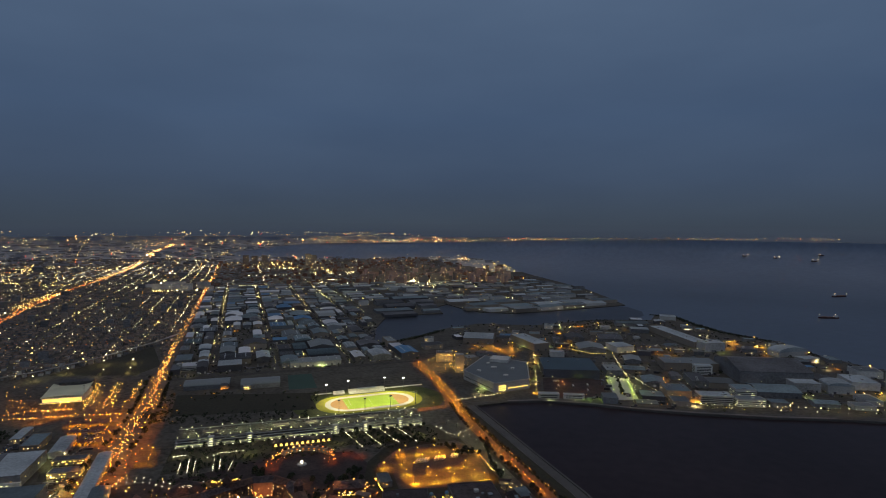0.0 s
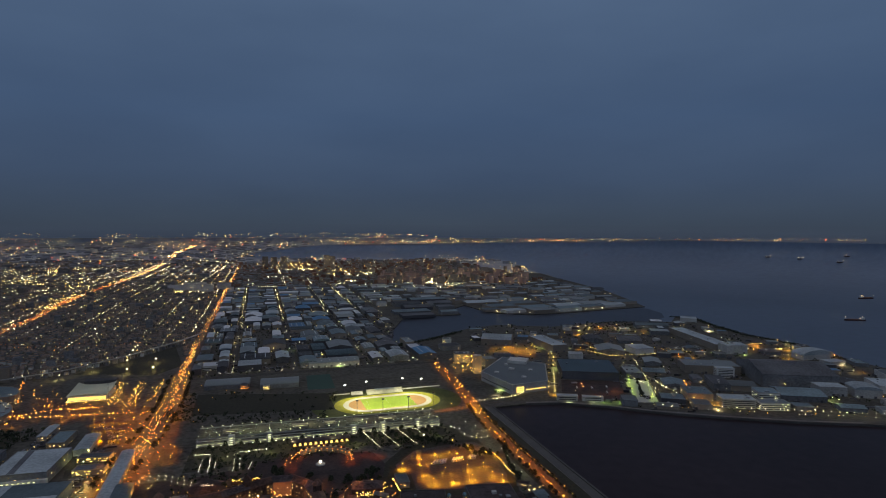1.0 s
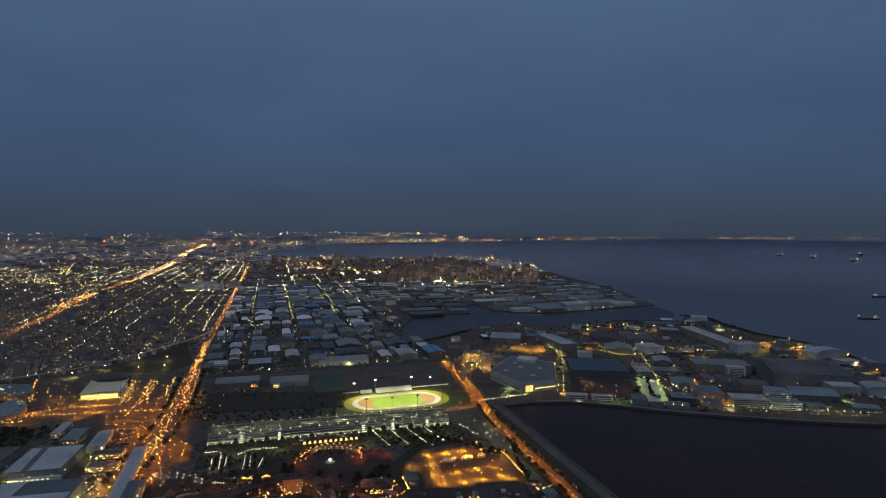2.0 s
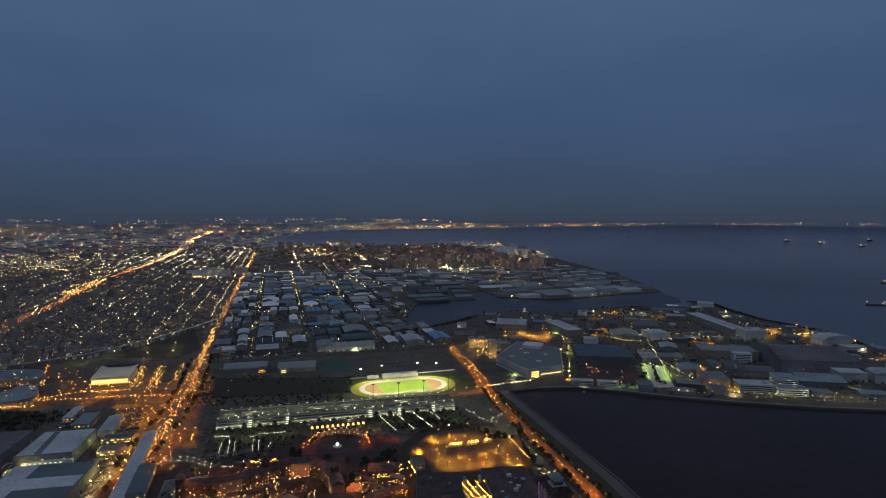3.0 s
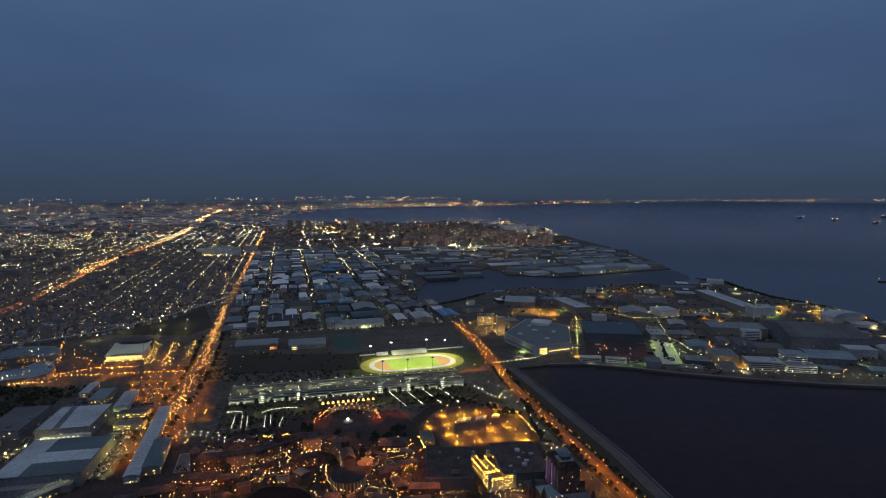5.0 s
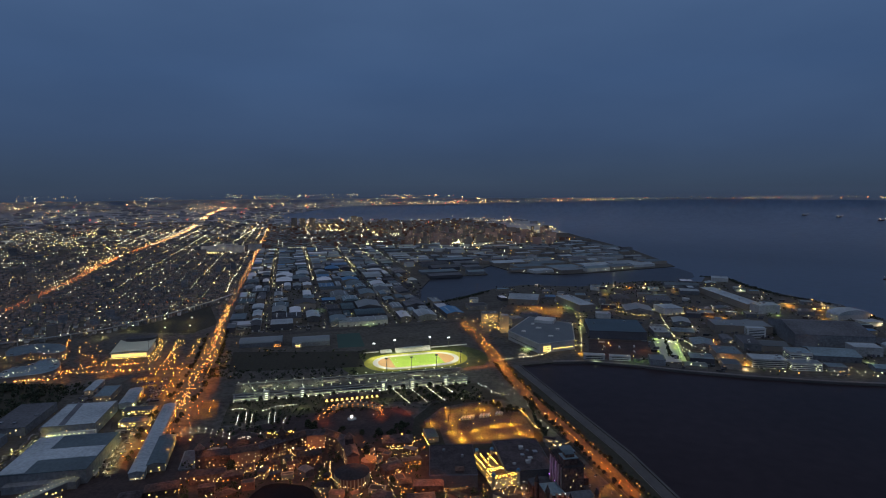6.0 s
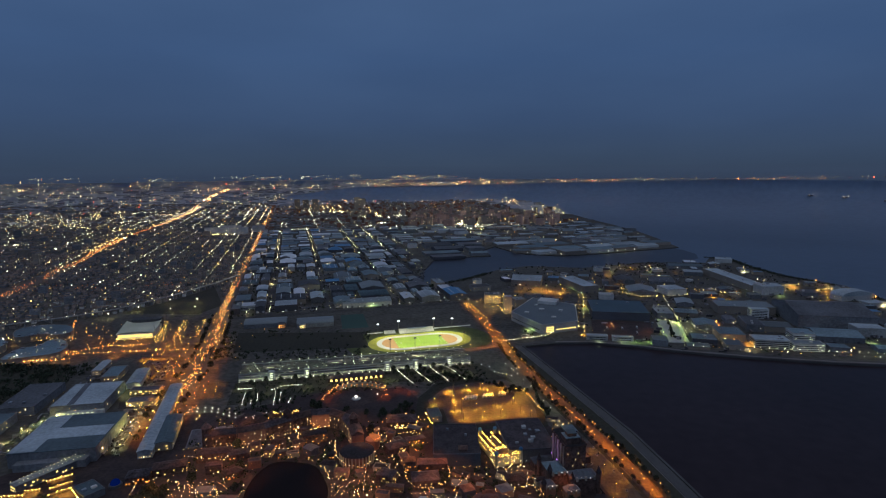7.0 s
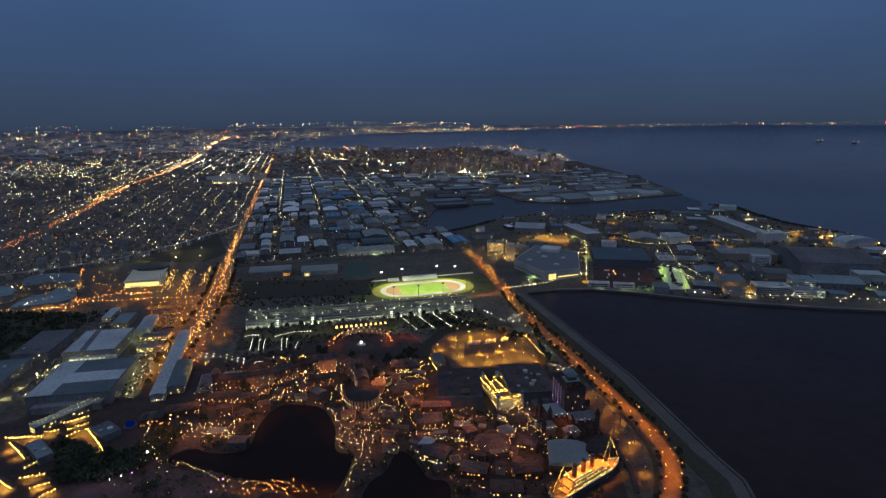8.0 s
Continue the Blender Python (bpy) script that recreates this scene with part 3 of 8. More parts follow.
    if lit:
        bm = bmesh.new()
        n = max(1, int(h / 3.4))
        wide = 1.0 if math.hypot(x, y) < 2000 else 1.6
        for i in range(lit):
            zz = 1.4 + 3.4 * rg.randrange(n)
            if rg.random() < 0.75:
                slab(bm, rg.uniform(-0.47, 0.47) * w, -d / 2 - 0.16, zz, rg.uniform(0.8, 2.0) * wide, 0.2, 1.3)
            else:
                slab(bm, (w / 2 + 0.16) * (1 if x < 0 else -1), rg.uniform(-0.47, 0.47) * d, zz, 0.2, rg.uniform(0.8, 2.0) * wide, 1.3)
        tagged(part("lit_window", bm, G[litmat], e), kind="stuff")
    return e


# works and warehouses in the street grid
works = random.Random(11)
DOCKS = []
TAKEN = []


def free(x, y, r):
    for px, py, pr in TAKEN:
        if (px - x) ** 2 + (py - y) ** 2 < (pr + r) ** 2:
            return False
    return inside(x, y, COAST)


ROOFS = ["roof_g"] * 5 + ["roof_n"] * 7 + ["roof_w"] * 3 + ["roof_v"] * 2 + ["roof_d"] * 5 + ["roof_b"] * 2
ROOF_WORDS = {"roof_g": "grey sheet", "roof_n": "slate-blue sheet", "roof_v": "white sheet", "roof_w": "pale sheet", "roof_d": "dark flat", "roof_b": "bright blue sheet", "roof_t": "terracotta tile", "teal": "deep teal"}


def warehouse(x, y, w, d, h, rot, wall="wall_g", roof="roof_g", style="gable", **more):
    TAKEN.append((x, y, 0.45 * min(w, d) + 0.1 * max(w, d)))
    form = {"gable": "ridged", "flat": "flat-topped", "vault": "barrel-roofed", "saw": "saw-tooth", "hip": "hip-roofed"}[style]
    tone = {"wall_g": "grey-clad", "wall_w": "white-walled", "wall_b": "beige", "wall_d": "dark-clad", "wall_t": "terracotta"}[wall]
    lbl = more.pop("label", f"{tone} {form} warehouse with a {ROOF_WORDS[roof]} roof")
    return building("warehouse", x, y, w, d, h, rot, wall, roof, style, lbl, "warehouse", "warehouses of the works quarter", **more)


def at_grid(a, b, w, d, h, wall, roof, style, **more):
    x, y = grid(a, b)
    return warehouse(x, y, w, d, h, GROT, wall, roof, style, **more)


at_grid(2003, -103, 20, 52, 12, "wall_w", "roof_v", "vault", doors=2)
at_grid(2003, -76, 18, 48, 11, "wall_w", "roof_g", "vault", doors=2)
at_grid(2020, -8, 22, 62, 14, "wall_w", "roof_v", "vault", doors=2)
at_grid(2020, 24, 26, 60, 13, "wall_g", "roof_g", "gable", doors=2)
at_grid(2020, 58, 28, 62, 14, "wall_b", "roof_v", "gable", doors=3)
at_grid(1850, 52, 26, 80, 12, "wall_w", "roof_v", "vault", doors=2)
at_grid(2070, 212, 58, 66, 17, "wall_b", "roof_b", "gable", doors=3)
at_grid(1805, 150, 52, 86, 13, "wall_w", "roof_g", "gable", doors=4, skylights=3)
at_grid(1815, 238, 46, 80, 13, "wall_b", "roof_n", "gable", doors=3)
at_grid(1860, 296, 46, 78, 12, "wall_w", "roof_g", "gable", doors=3)
at_grid(1440, 178, 124, 50, 12, "wall_w", "roof_g", "gable", doors=8, skylights=6)
at_grid(1480, -112, 62, 40, 11, "wall_w", "roof_v", "flat", units=3, band=0.9)
at_grid(1765, -28, 40, 52, 12, "wall_b", "roof_g", "flat", units=3, band=0.9)
at_grid(1740, 112, 40, 40, 11, "wall_d", "roof_b", "gable", doors=2)

for b0, b1 in ((-155, -70), (-52, 76), (94, 252), (272, 376), (396, 452)):
    for k0, k1 in ((1415, 1735), (1755, 2070), (2090, 2470), (2490, 2890), (2910, 3320)):
        a = k0 + 6
        while a < k1 - 34:
            d = works.uniform(44, 92)
            if a + d > k1 - 4:
                d = k1 - 4 - a
            if d < 20:
                break
            n = works.choice((2, 3, 3, 4)) if b1 - b0 > 80 else works.choice((1, 2, 2))
            cuts = sorted([works.uniform(0.25, 0.75) for _ in range(n - 1)])
            cuts = [0.0] + cuts + [1.0]
            for c0, c1 in zip(cuts, cuts[1:]):
                w = (b1 - b0) * (c1 - c0) - works.uniform(5, 10)
                if w < 14:
                    continue
                x, y = grid(a + d / 2, b0 + (b1 - b0) * (c0 + c1) / 2)
                if works.random() < 0.10 or not free(x, y, 0.45 * min(w, d)) or not inside(x + 30, y, COAST) or not inside(x, y - 30, COAST):
                    continue
                if a > 2480:
                    DOCKS.append((x, y, w, d - 7, works.uniform(8, 16), GROT, works.choice(("wall_w", "wall_g", "wall_b")), works.choice(ROOFS), works.choice((0, 0, 4))))
                    continue
                warehouse(x, y, w, d - 7, works.uniform(8, 16), GROT, works.choice(("wall_g", "wall_d", "wall_g", "wall_b", "wall_d")), works.choice(ROOFS),
                          works.choice(("gable", "gable", "gable", "flat", "saw", "vault", "vault") if a < 1900 else ("hip", "hip", "flat", "vault")), units=works.choice((0, 0, 1, 2)) if a < 2000 else 0,
                          doors=works.choice((0, 2, 3)) if a < 1900 else 0, skylights=works.choice((0, 0, 0, 2, 3)) if a < 2000 else 0, lit=works.choice((0, 0, 0, 0, 2, 4)))
            a += d

# the docks beyond the canal
for x, y, w, d in ((-52, 2190, 130, 60), (70, 2275, 70, 40), (-80, 2290, 150, 70), (-60, 2400, 120, 80), (60, 2420, 70, 60), (-110, 2510, 120, 80), (30, 2540, 110, 80), (-20, 2660, 170, 80),
                   (250, 2345, 70, 50), (340, 2320, 90, 60), (450, 2310, 100, 70), (570, 2370, 110, 70), (690, 2440, 110, 70), (800, 2500, 110, 70), (300, 2430, 130, 80),
                   (450, 2420, 130, 80), (590, 2480, 130, 80), (740, 2560, 140, 80), (880, 2590, 110, 80), (220, 2560, 150, 90), (400, 2540, 160, 80)):
    TAKEN.append((x, y, 0.42 * w))
    DOCKS.append((x, y, w, d, works.uniform(9, 16), GROT if x < 260 else GROT + 4, works.choice(("wall_g", "wall_d") if x < 160 else ("wall_w", "wall_b")), works.choice(("roof_d", "roof_n", "roof_d") if x < 160 else ("roof_g", "roof_w", "roof_n", "roof_g")), works.choice((0, 5))))
for a in range(2290, 3260, 74):
    b = 480
    while b < 1760:
        w = works.uniform(50, 120)
        x, y = grid(a + works.uniform(-8, 8), b + w / 2)
        r = max(w / 2 + 4, 30)
        if all(inside(x + dx * r, y + dy * r, COAST) for dx, dy in ((1, 0), (-1, 0), (0, 1), (0, -1))) and works.random() < 0.74 and free(x, y, 26):
            DOCKS.append((x, y, w - works.uniform(10, 26), works.uniform(32, 60), works.uniform(8, 17), GROT, works.choice(("wall_w", "wall_g", "wall_b")),
                          works.choice(["roof_g"] * 4 + ["roof_n"] * 4 + ["roof_w"] * 3 + ["roof_d"] * 5), works.choice((0, 4))))
        b += w + 6


# the pier quarter, building by building
def pier(x, y, w, d, h, rot, wall, roof, style, **more):
    """Placed by the middle of the front's foot."""
    c, s = math.cos(radians(rot)), math.sin(radians(rot))
    return warehouse(x - s * d / 2, y + c * d / 2, w, d, h, rot, wall, roof, style, **more)


pier(193, 1664, 88, 88, 17, -12, "wall_b", "roof_w", "gable", units=2, doors=3)
pier(363, 1568, 48, 150, 20, 16.8, "wall_b", "roof_w", "flat", units=4, doors=2)
TAKEN += [(190, 1290, 75), (215, 1220, 50), (220, 1370, 50)]
pier(150, 1400, 30, 34, 20, 16.8, "wall_b", "roof_g", "flat", units=2, lit=8)
TAKEN += [(340, 1210, 80), (310, 1180, 60), (370, 1260, 60)]
pier(367, 1282, 128, 124, 18, -7, "wall_d", "teal", "flat", units=2, label="long dark-clad hall with a deep teal roof")
pier(277, 1128, 42, 13, 9, -6, "wall_w", "roof_w", "flat", band=0.8)
pier(327, 1122, 41, 13, 8, -8, "wall_w", "roof_w", "flat", band=0.8)
pier(387, 1488, 36, 30, 13, -6, "wall_w", "roof_w", "flat", units=1)
pier(473, 1294, 37, 60, 13, -6, "wall_g", "roof_g", "flat", units=2)
pier(563, 1412, 40, 56, 9, -14, "wall_g", "roof_g", "gable")
pier(531, 1322, 50, 40, 8, -14, "wall_b", "roof_n", "gable", lit=4)
pier(530, 1205, 46, 56, 9, -14, "wall_g", "roof_n", "gable", doors=3)
pier(484, 1106, 46, 42, 9, -14, "wall_d", "roof_n", "flat", units=2)
pier(679, 1337, 128, 66, 18, -8, "wall_b", "roof_g", "flat", units=4, doors=4)
pier(691, 1302, 40, 20, 21, -8, "wall_w", "roof_w", "flat", band=0.8)
pier(546, 1124, 50, 56, 14, -10, "wall_b", "roof_n", "flat", units=2, lit=3)
pier(626, 1192, 34, 76, 15, -12, "wall_g", "roof_d", "flat", units=2)
pier(600, 1077, 62, 34, 17, -8, "wall_w", "roof_w", "flat", units=3, band=0.95, label="white office block with long dark window bands")
pier(681, 1113, 40, 40, 19, -10, "wall_w", "roof_n", "flat", units=2, band=0.95, lit=12, litmat="strip")
pier(662, 1062, 54, 25, 14, -6, "wall_w", "roof_g", "flat", units=1, band=0.95, lit=12, litmat="strip")
pier(672, 1190, 54, 46, 12, -10, "wall_b", "roof_g", "gable")
pier(813, 1216, 158, 150, 28, -8, "wall_g", "roof_d", "gable", label="huge dark shipyard hall with a slate-blue roof")
pier(755, 1117, 86, 66, 12, -10, "wall_g", "roof_n", "gable", units=0, doors=4)
pier(843, 1156, 54, 38, 18, -8, "wall_w", "roof_w", "flat", doors=3)
pier(905, 1140, 50, 46, 17, -14, "wall_w", "roof_w", "vault", doors=2)
pier(853, 1548, 60, 44, 23, 4.5, "wall_w", "roof_w", "flat", units=3, doors=3)
pier(838, 1593, 48, 272, 17, 4.5, "wall_b", "roof_w", "flat", units=4, skylights=2, label="very long beige factory with a pale roof")
pier(496, 1694, 52, 68, 11, -4, "wall_g", "roof_d", "gable")
pier(497, 1536, 74, 78, 11, -8, "wall_g", "roof_g", "gable", doors=3)
pier(590, 1537, 54, 60, 17, 10, "wall_w", "roof_w", "flat", doors=3)
pier(600, 1680, 70, 84, 9, -14, "wall_g", "roof_d", "flat", units=3)
pier(748, 1822, 58, 50, 12, -14, "wall_g", "roof_g", "flat")
pier(958, 2075, 54, 50, 13, -20, "wall_w", "roof_w", "flat", units=1)
pier(770, 1945, 110, 50, 11, -10, "wall_g", "roof_n", "gable")
pier(1036, 1482, 96, 40, 13, 12, "wall_w", "roof_w", "vault", lit=4)
pier(1036, 1410, 50, 30, 11, 12, "wall_w", "roof_w", "flat", lit=3)
pier(980, 1165, 54, 70, 16, -15, "wall_w", "roof_w", "flat", units=3)
pier(1070, 1262, 54, 50, 15, -15, "wall_w", "roof_g", "flat", units=3)
pier(808, 1052, 46, 28, 8, -12, "wall_g", "roof_n", "gable")
pier(870, 1034, 38, 26, 8, -12, "wall_w", "roof_g", "flat")
pier(716, 1056, 34, 28, 9, -10, "wall_g", "roof_n", "flat", lit=3)
pier(60, 1592, 54, 40, 12, 16.8, "wall_g", "roof_d", "flat", lit=5)
TAKEN += [(190, 1150, 45), (250, 1150, 45), (330, 1150, 45), (230, 1300, 60), (250, 1400, 60), (190, 1250, 60), (250, 1590, 60), (480, 1215, 60), (380, 1400, 70), (813, 1290, 90), (832, 1700, 60), (826, 1790, 60), (845, 1620, 50)]
for i in range(150):
    x, y = works.uniform(130, 1250), works.uniform(1040, 2100)
    w, d = works.uniform(16, 44), works.uniform(16, 50)
    if free(x, y, 0.5 * max(w, d)) and inside(x + 25, y, COAST) and inside(x - 25, y + 20, COAST) and inside(x, y - 35, COAST) and not (-80 < x < 130 and y < 1400):
        warehouse(x, y, w, d, works.uniform(5, 12), -11 if x > 260 else 16.8, works.choice(("wall_w", "wall_g", "wall_b", "wall_d")), works.choice(ROOFS),
                  works.choice(("gable", "flat", "flat")), units=works.choice((0, 1, 2)), lit=works.choice((0, 0, 3)))


def chimney(x, y, h):
    e = thing("chimney", x, y, 0, 0, "tall pale concrete works chimney beside the sheds", "chimney")
    bm = bmesh.new()
    bmesh.ops.create_cone(bm, segments=16, radius1=3.6, radius2=2.6, depth=h, cap_ends=True, matrix=Matrix.Translation((0, 0, h / 2)))
    part("shaft", bm, M["concrete"], e)
    bm = bmesh.new()
    bmesh.ops.create_cone(bm, segments=16, radius1=3.0, radius2=3.0, depth=2, cap_ends=True, matrix=Matrix.Translation((0, 0, h - 2)))
    part("rim", bm, M["wall_d"], e)


chimney(1032, 1172, 42)

# ---- the athletics ground ----
STADIUM = (-84, 1119, 17.8)


def racetrack(r, n=20, half=42.2):
    return [(half + r * math.cos(a), r * math.sin(a)) for a in (math.pi * (i / n - 0.5) for i in range(n + 1))] + \
           [(-half + r * math.cos(a), r * math.sin(a)) for a in (math.pi * (i / n + 0.5) for i in range(n + 1))]


def stadium():
    e = thing("athletics_ground", STADIUM[0], STADIUM[1], 0, STADIUM[2], "floodlit running track round a bright green pitch", "stadium")

    def layer(name, ring, z, mat, label=""):
        bm = bmesh.new()
        prism(bm, ring, -0.3, z)
        return part(name, bm, M[mat], e, label)
    # lighter grass put here so the floodlights' spill shows round the verge
    layer("outfield", racetrack(92, half=58), 0.05, "outfield", "worn grass catching the floodlight")
    layer("verge", racetrack(56, half=50), 0.10, "verge", "yellow-green mown verge")
    layer("running_track", racetrack(46.5), 0.16, "track", "pale grey eight-lane running track")
    layer("infield", racetrack(36.0), 0.22, "clay", "red-brown end zones")
    layer("pitch", [(-50, -34.5), (50, -34.5), (50, 34.5), (-50, 34.5)], 0.28, "pitch", "bright green turf pitch")
    for x, y, w, d in ((0, -33, 96, 0.2), (0, 33, 96, 0.2), (-48, 0, 0.2, 66), (48, 0, 0.2, 66), (0, 0, 0.2, 66), (-40, 0, 0.2, 40), (40, 0, 0.2, 40)):
        bm = bmesh.new()
        slab(bm, x, y, 0.1, w, d, 0.2)
        part("line", bm, M["line"], e)
    for k in (38.2, 41.5, 45.0):
        bm = bmesh.new()
        a, b = racetrack(k), racetrack(k + 0.2)
        va, vb = [bm.verts.new((*p, 0.2)) for p in a], [bm.verts.new((*p, 0.2)) for p in b]
        for i in range(len(va)):
            bm.faces.new((va[i], va[(i + 1) % len(va)], vb[(i + 1) % len(va)], vb[i]))
        part("lane_line", bm, M["line"], e)


stadium()


def stadium_at(lx, ly):
    a = radians(STADIUM[2])
    return STADIUM[0] + lx * math.cos(a) - ly * math.sin(a), STADIUM[1] + lx * math.sin(a) + ly * math.cos(a)


def grandstand(lx, ly, w, d, h, roofed):
    x, y = stadium_at(lx, ly)
    e = thing("grandstand", x, y, 0, STADIUM[2], "long white concrete grandstand facing the floodlit track", "grandstand")
    for i in range(6):
        bm = bmesh.new()
        slab(bm, 0, -d / 2 + d * (i + 0.5) / 6, 0, w, d / 6 - 0.05, 1.0 + h * 0.6 * i / 6)
        part("tier", bm, M["wall_w"], e)
    bm = bmesh.new()
    slab(bm, 0, d / 2 + 0.5, 0, w, 1, h)
    part("back_wall", bm, M["wall_w"], e)
    if roofed:
        bm = bmesh.new()
        slab(bm, 0, d * 0.15, h + 0.1, w * 0.55, d * 0.9, 0.6)
        part("canopy", bm, M["roof_w"], e)
        for i in range(6):
            bm = bmesh.new()
            slab(bm, w * 0.5 * (i / 5 - 0.5), d * 0.3, 1, 0.5, 0.5, h - 0.9)
            part("column", bm, M["concrete"], e)


grandstand(9, 67, 76, 11, 7.5, True)
grandstand(-49, 71, 24, 9, 5, False)
for lx, w in ((-80, 34), (92, 84)):
    x, y = stadium_at(lx, 78)
    e = thing("boundary_wall", x, y, 0, STADIUM[2], "low white wall along the track", "wall")
    bm = bmesh.new()
    slab(bm, 0, 0, 0, w, 0.8, 2.2)
    part("panel", bm, M["wall_w"], e)
    bm = bmesh.new()
    slab(bm, 0, 0, 2.2, w, 1.2, 0.25)
    part("coping", bm, M["concrete"], e)


def flood_mast(lx, ly, aim):
    x, y = stadium_at(lx, ly)
    e = thing("floodlight_mast", x, y, 0, STADIUM[2], "tall steel floodlight mast beside the running track", "floodlight", "floodlights round the track")
    bm = bmesh.new()
    bmesh.ops.create_cone(bm, segments=8, radius1=0.55, radius2=0.3, depth=24, cap_ends=True, matrix=Matrix.Translation((0, 0, 12)))
    part("mast", bm, M["pole"], e)
    bm = bmesh.new()
    slab(bm, 0, 0, 23, 5.0, 0.7, 2.6)
    part("rack", bm, M["pole"], e)
    s = -1 if ly > 0 else 1
    for i in range(4):
        bm = bmesh.new()
        slab(bm, -1.8 + 1.2 * i, s * 0.55, 23.3, 1.0, 0.3, 2.0)
        part("flood_lamp", bm, G["flood"], e)
    li = bpy.data.lights.new("floodlight", "SPOT")
    li.energy, li.spot_size, li.spot_blend, li.color, li.shadow_soft_size = 175000, radians(116), 0.9, (1.0, 0.93, 0.52), 1.0
    tx, ty = stadium_at(lx * 0.75, aim)
    lo = new("floodlight", li)
    lx2, ly2 = stadium_at(lx, ly + s * 1.5)
    lo.matrix_world = look((lx2, ly2, 24.5), (tx, ty, 0))
    tagged(lo, "floodlight beam", "light")


for lx, ly in ((-71, -49), (-23, -54), (27, -54), (80, -44)):
    flood_mast(lx, ly, 4)
for lx, ly in ((-76, 62), (-29, 76), (49, 76), (87, 62)):
    flood_mast(lx, ly, 4)
# ---- joined far-off blocks ----
class Heap:
    """Collects plain far-off shapes by material, to join each kind into one object."""

    def __init__(self):
        self.sets = {}

    def block(self, x, y, w, d, h, rot, wall, roof, ridge=0.0):
        c, s = math.cos(radians(rot)), math.sin(radians(rot))
        ring = [(x + c * a - s * b, y + s * a + c * b) for a, b in ((-w / 2, -d / 2), (w / 2, -d / 2), (w / 2, d / 2), (-w / 2, d / 2))]
        v, f = self.sets.setdefault(wall, ([], []))
        k = len(v)
        v += [warp(px, py, -0.3)[0] for px, py in ring] + [warp(px, py, h)[0] for px, py in ring]
        f += [(k, k + 1, k + 5, k + 4), (k + 1, k + 2, k + 6, k + 5), (k + 2, k + 3, k + 7, k + 6), (k + 3, k, k + 4, k + 7)]
        v, f = self.sets.setdefault(roof, ([], []))
        k = len(v)
        v += [warp(px, py, h)[0] for px, py in ring]
        if ridge:
            for a, b in ((-w / 2, 0), (w / 2, 0)):
                v.append(warp(x + c * a - s * b, y + s * a + c * b, h + ridge)[0])
            f += [(k, k + 1, k + 5, k + 4), (k + 2, k + 3, k + 4, k + 5), (k, k + 4, k + 3), (k + 1, k + 2, k + 5)]
        else:
            f += [(k, k + 1, k + 2, k + 3)]

    def build(self, name, label, category):
        for mat, (v, f) in self.sets.items():
            tagged(mesh_object(name, v, f, M[mat]), label, category, "", "stuff")


docks = Heap()
for x, y, w, d, h, rot, wall, roof, ridge in DOCKS:
    docks.block(x, y, w, d, h, rot, wall, roof, ridge)
docks.build("dock_shed", "rows of far warehouses on the docks", "warehouses")
town = random.Random(5)
HW_PTS = resample(HIGHWAY, 60)

# ---- houses west of the avenue and the town beyond ----
def house(x, y, w, d, h, rot, roof):
    e = thing("house", x, y, 0, rot, "small two-storey house with a dark tiled roof", "house", "houses west of the avenue")
    bm = bmesh.new()
    slab(bm, 0, 0, -0.2, w, d, h + 0.2)
    part("wall", bm, M[town.choice(("wall_w", "wall_b", "wall_g"))], e)
    bm = bmesh.new()
    r = 2.2
    v = [bm.verts.new(p) for p in ((-w / 2 - 0.5, -d / 2 - 0.5, h), (w / 2 + 0.5, -d / 2 - 0.5, h), (w / 2 + 0.5, d / 2 + 0.5, h), (-w / 2 - 0.5, d / 2 + 0.5, h),
                                   (-w / 4, 0, h + r), (w / 4, 0, h + r))]
    for f in ((0, 1, 5, 4), (1, 2, 5), (2, 3, 4, 5), (3, 0, 4), (3, 2, 1, 0)):
        bm.faces.new([v[i] for i in f])
    part("roof", bm, M[roof], e)


heap = Heap()
near_houses = 0
PARKLAND = [(-1000, 1215), (-840, 1330), (-775, 1480), (-735, 1650), (-600, 1420), (-480, 1000), (-700, 950), (-1000, 1000)]
a = 1250.0
while a < 6200:
    step = 15 if a < 2600 else 26 if a < 3600 else 44
    b = -2900.0 if a > 1500 else -1600.0
    while b < -185:
        x, y = grid(a + town.uniform(-2, 2), b)
        dd = math.hypot(x, y)
        row = int((b + 3000) / 62)
        on_street = ((b + 3000) % 62) < 9
        near_hw = any(abs(x - hx) < 36 and abs(y - hy) < 46 for hx, hy, _ in HW_PTS) if -1100 < b < -600 else False
        if abs(x) < 0.86 * y and not on_street and not near_hw and inside(x, y, COAST) and not inside(x, y, PARKLAND) and town.random() < 0.8 \
                and not (abs(a - 1930 + (b + 800) * 0.154) < 14) and y > 0:
            w, d, h = step * town.uniform(0.5, 0.75), step * town.uniform(0.5, 0.7), town.uniform(5.0, 8.5)
            if town.random() < 0.02:
                w, d, h = step * 1.3, step * 0.9, town.uniform(14, 34)
            if near_houses < 260 and a < 1700 and -620 < b and h < 10:
                house(x, y, w, d, h, GROT, "house_roof")
                near_houses += 1
            else:
                heap.block(x, y, w, d, h, GROT, "wall_b" if town.random() < 0.3 else "wall_g", "house_roof" if h < 10 else "roof_d", 2.0 if h < 10 else 0)
        b += step * town.uniform(0.9, 1.2)
    a += step * 1.05
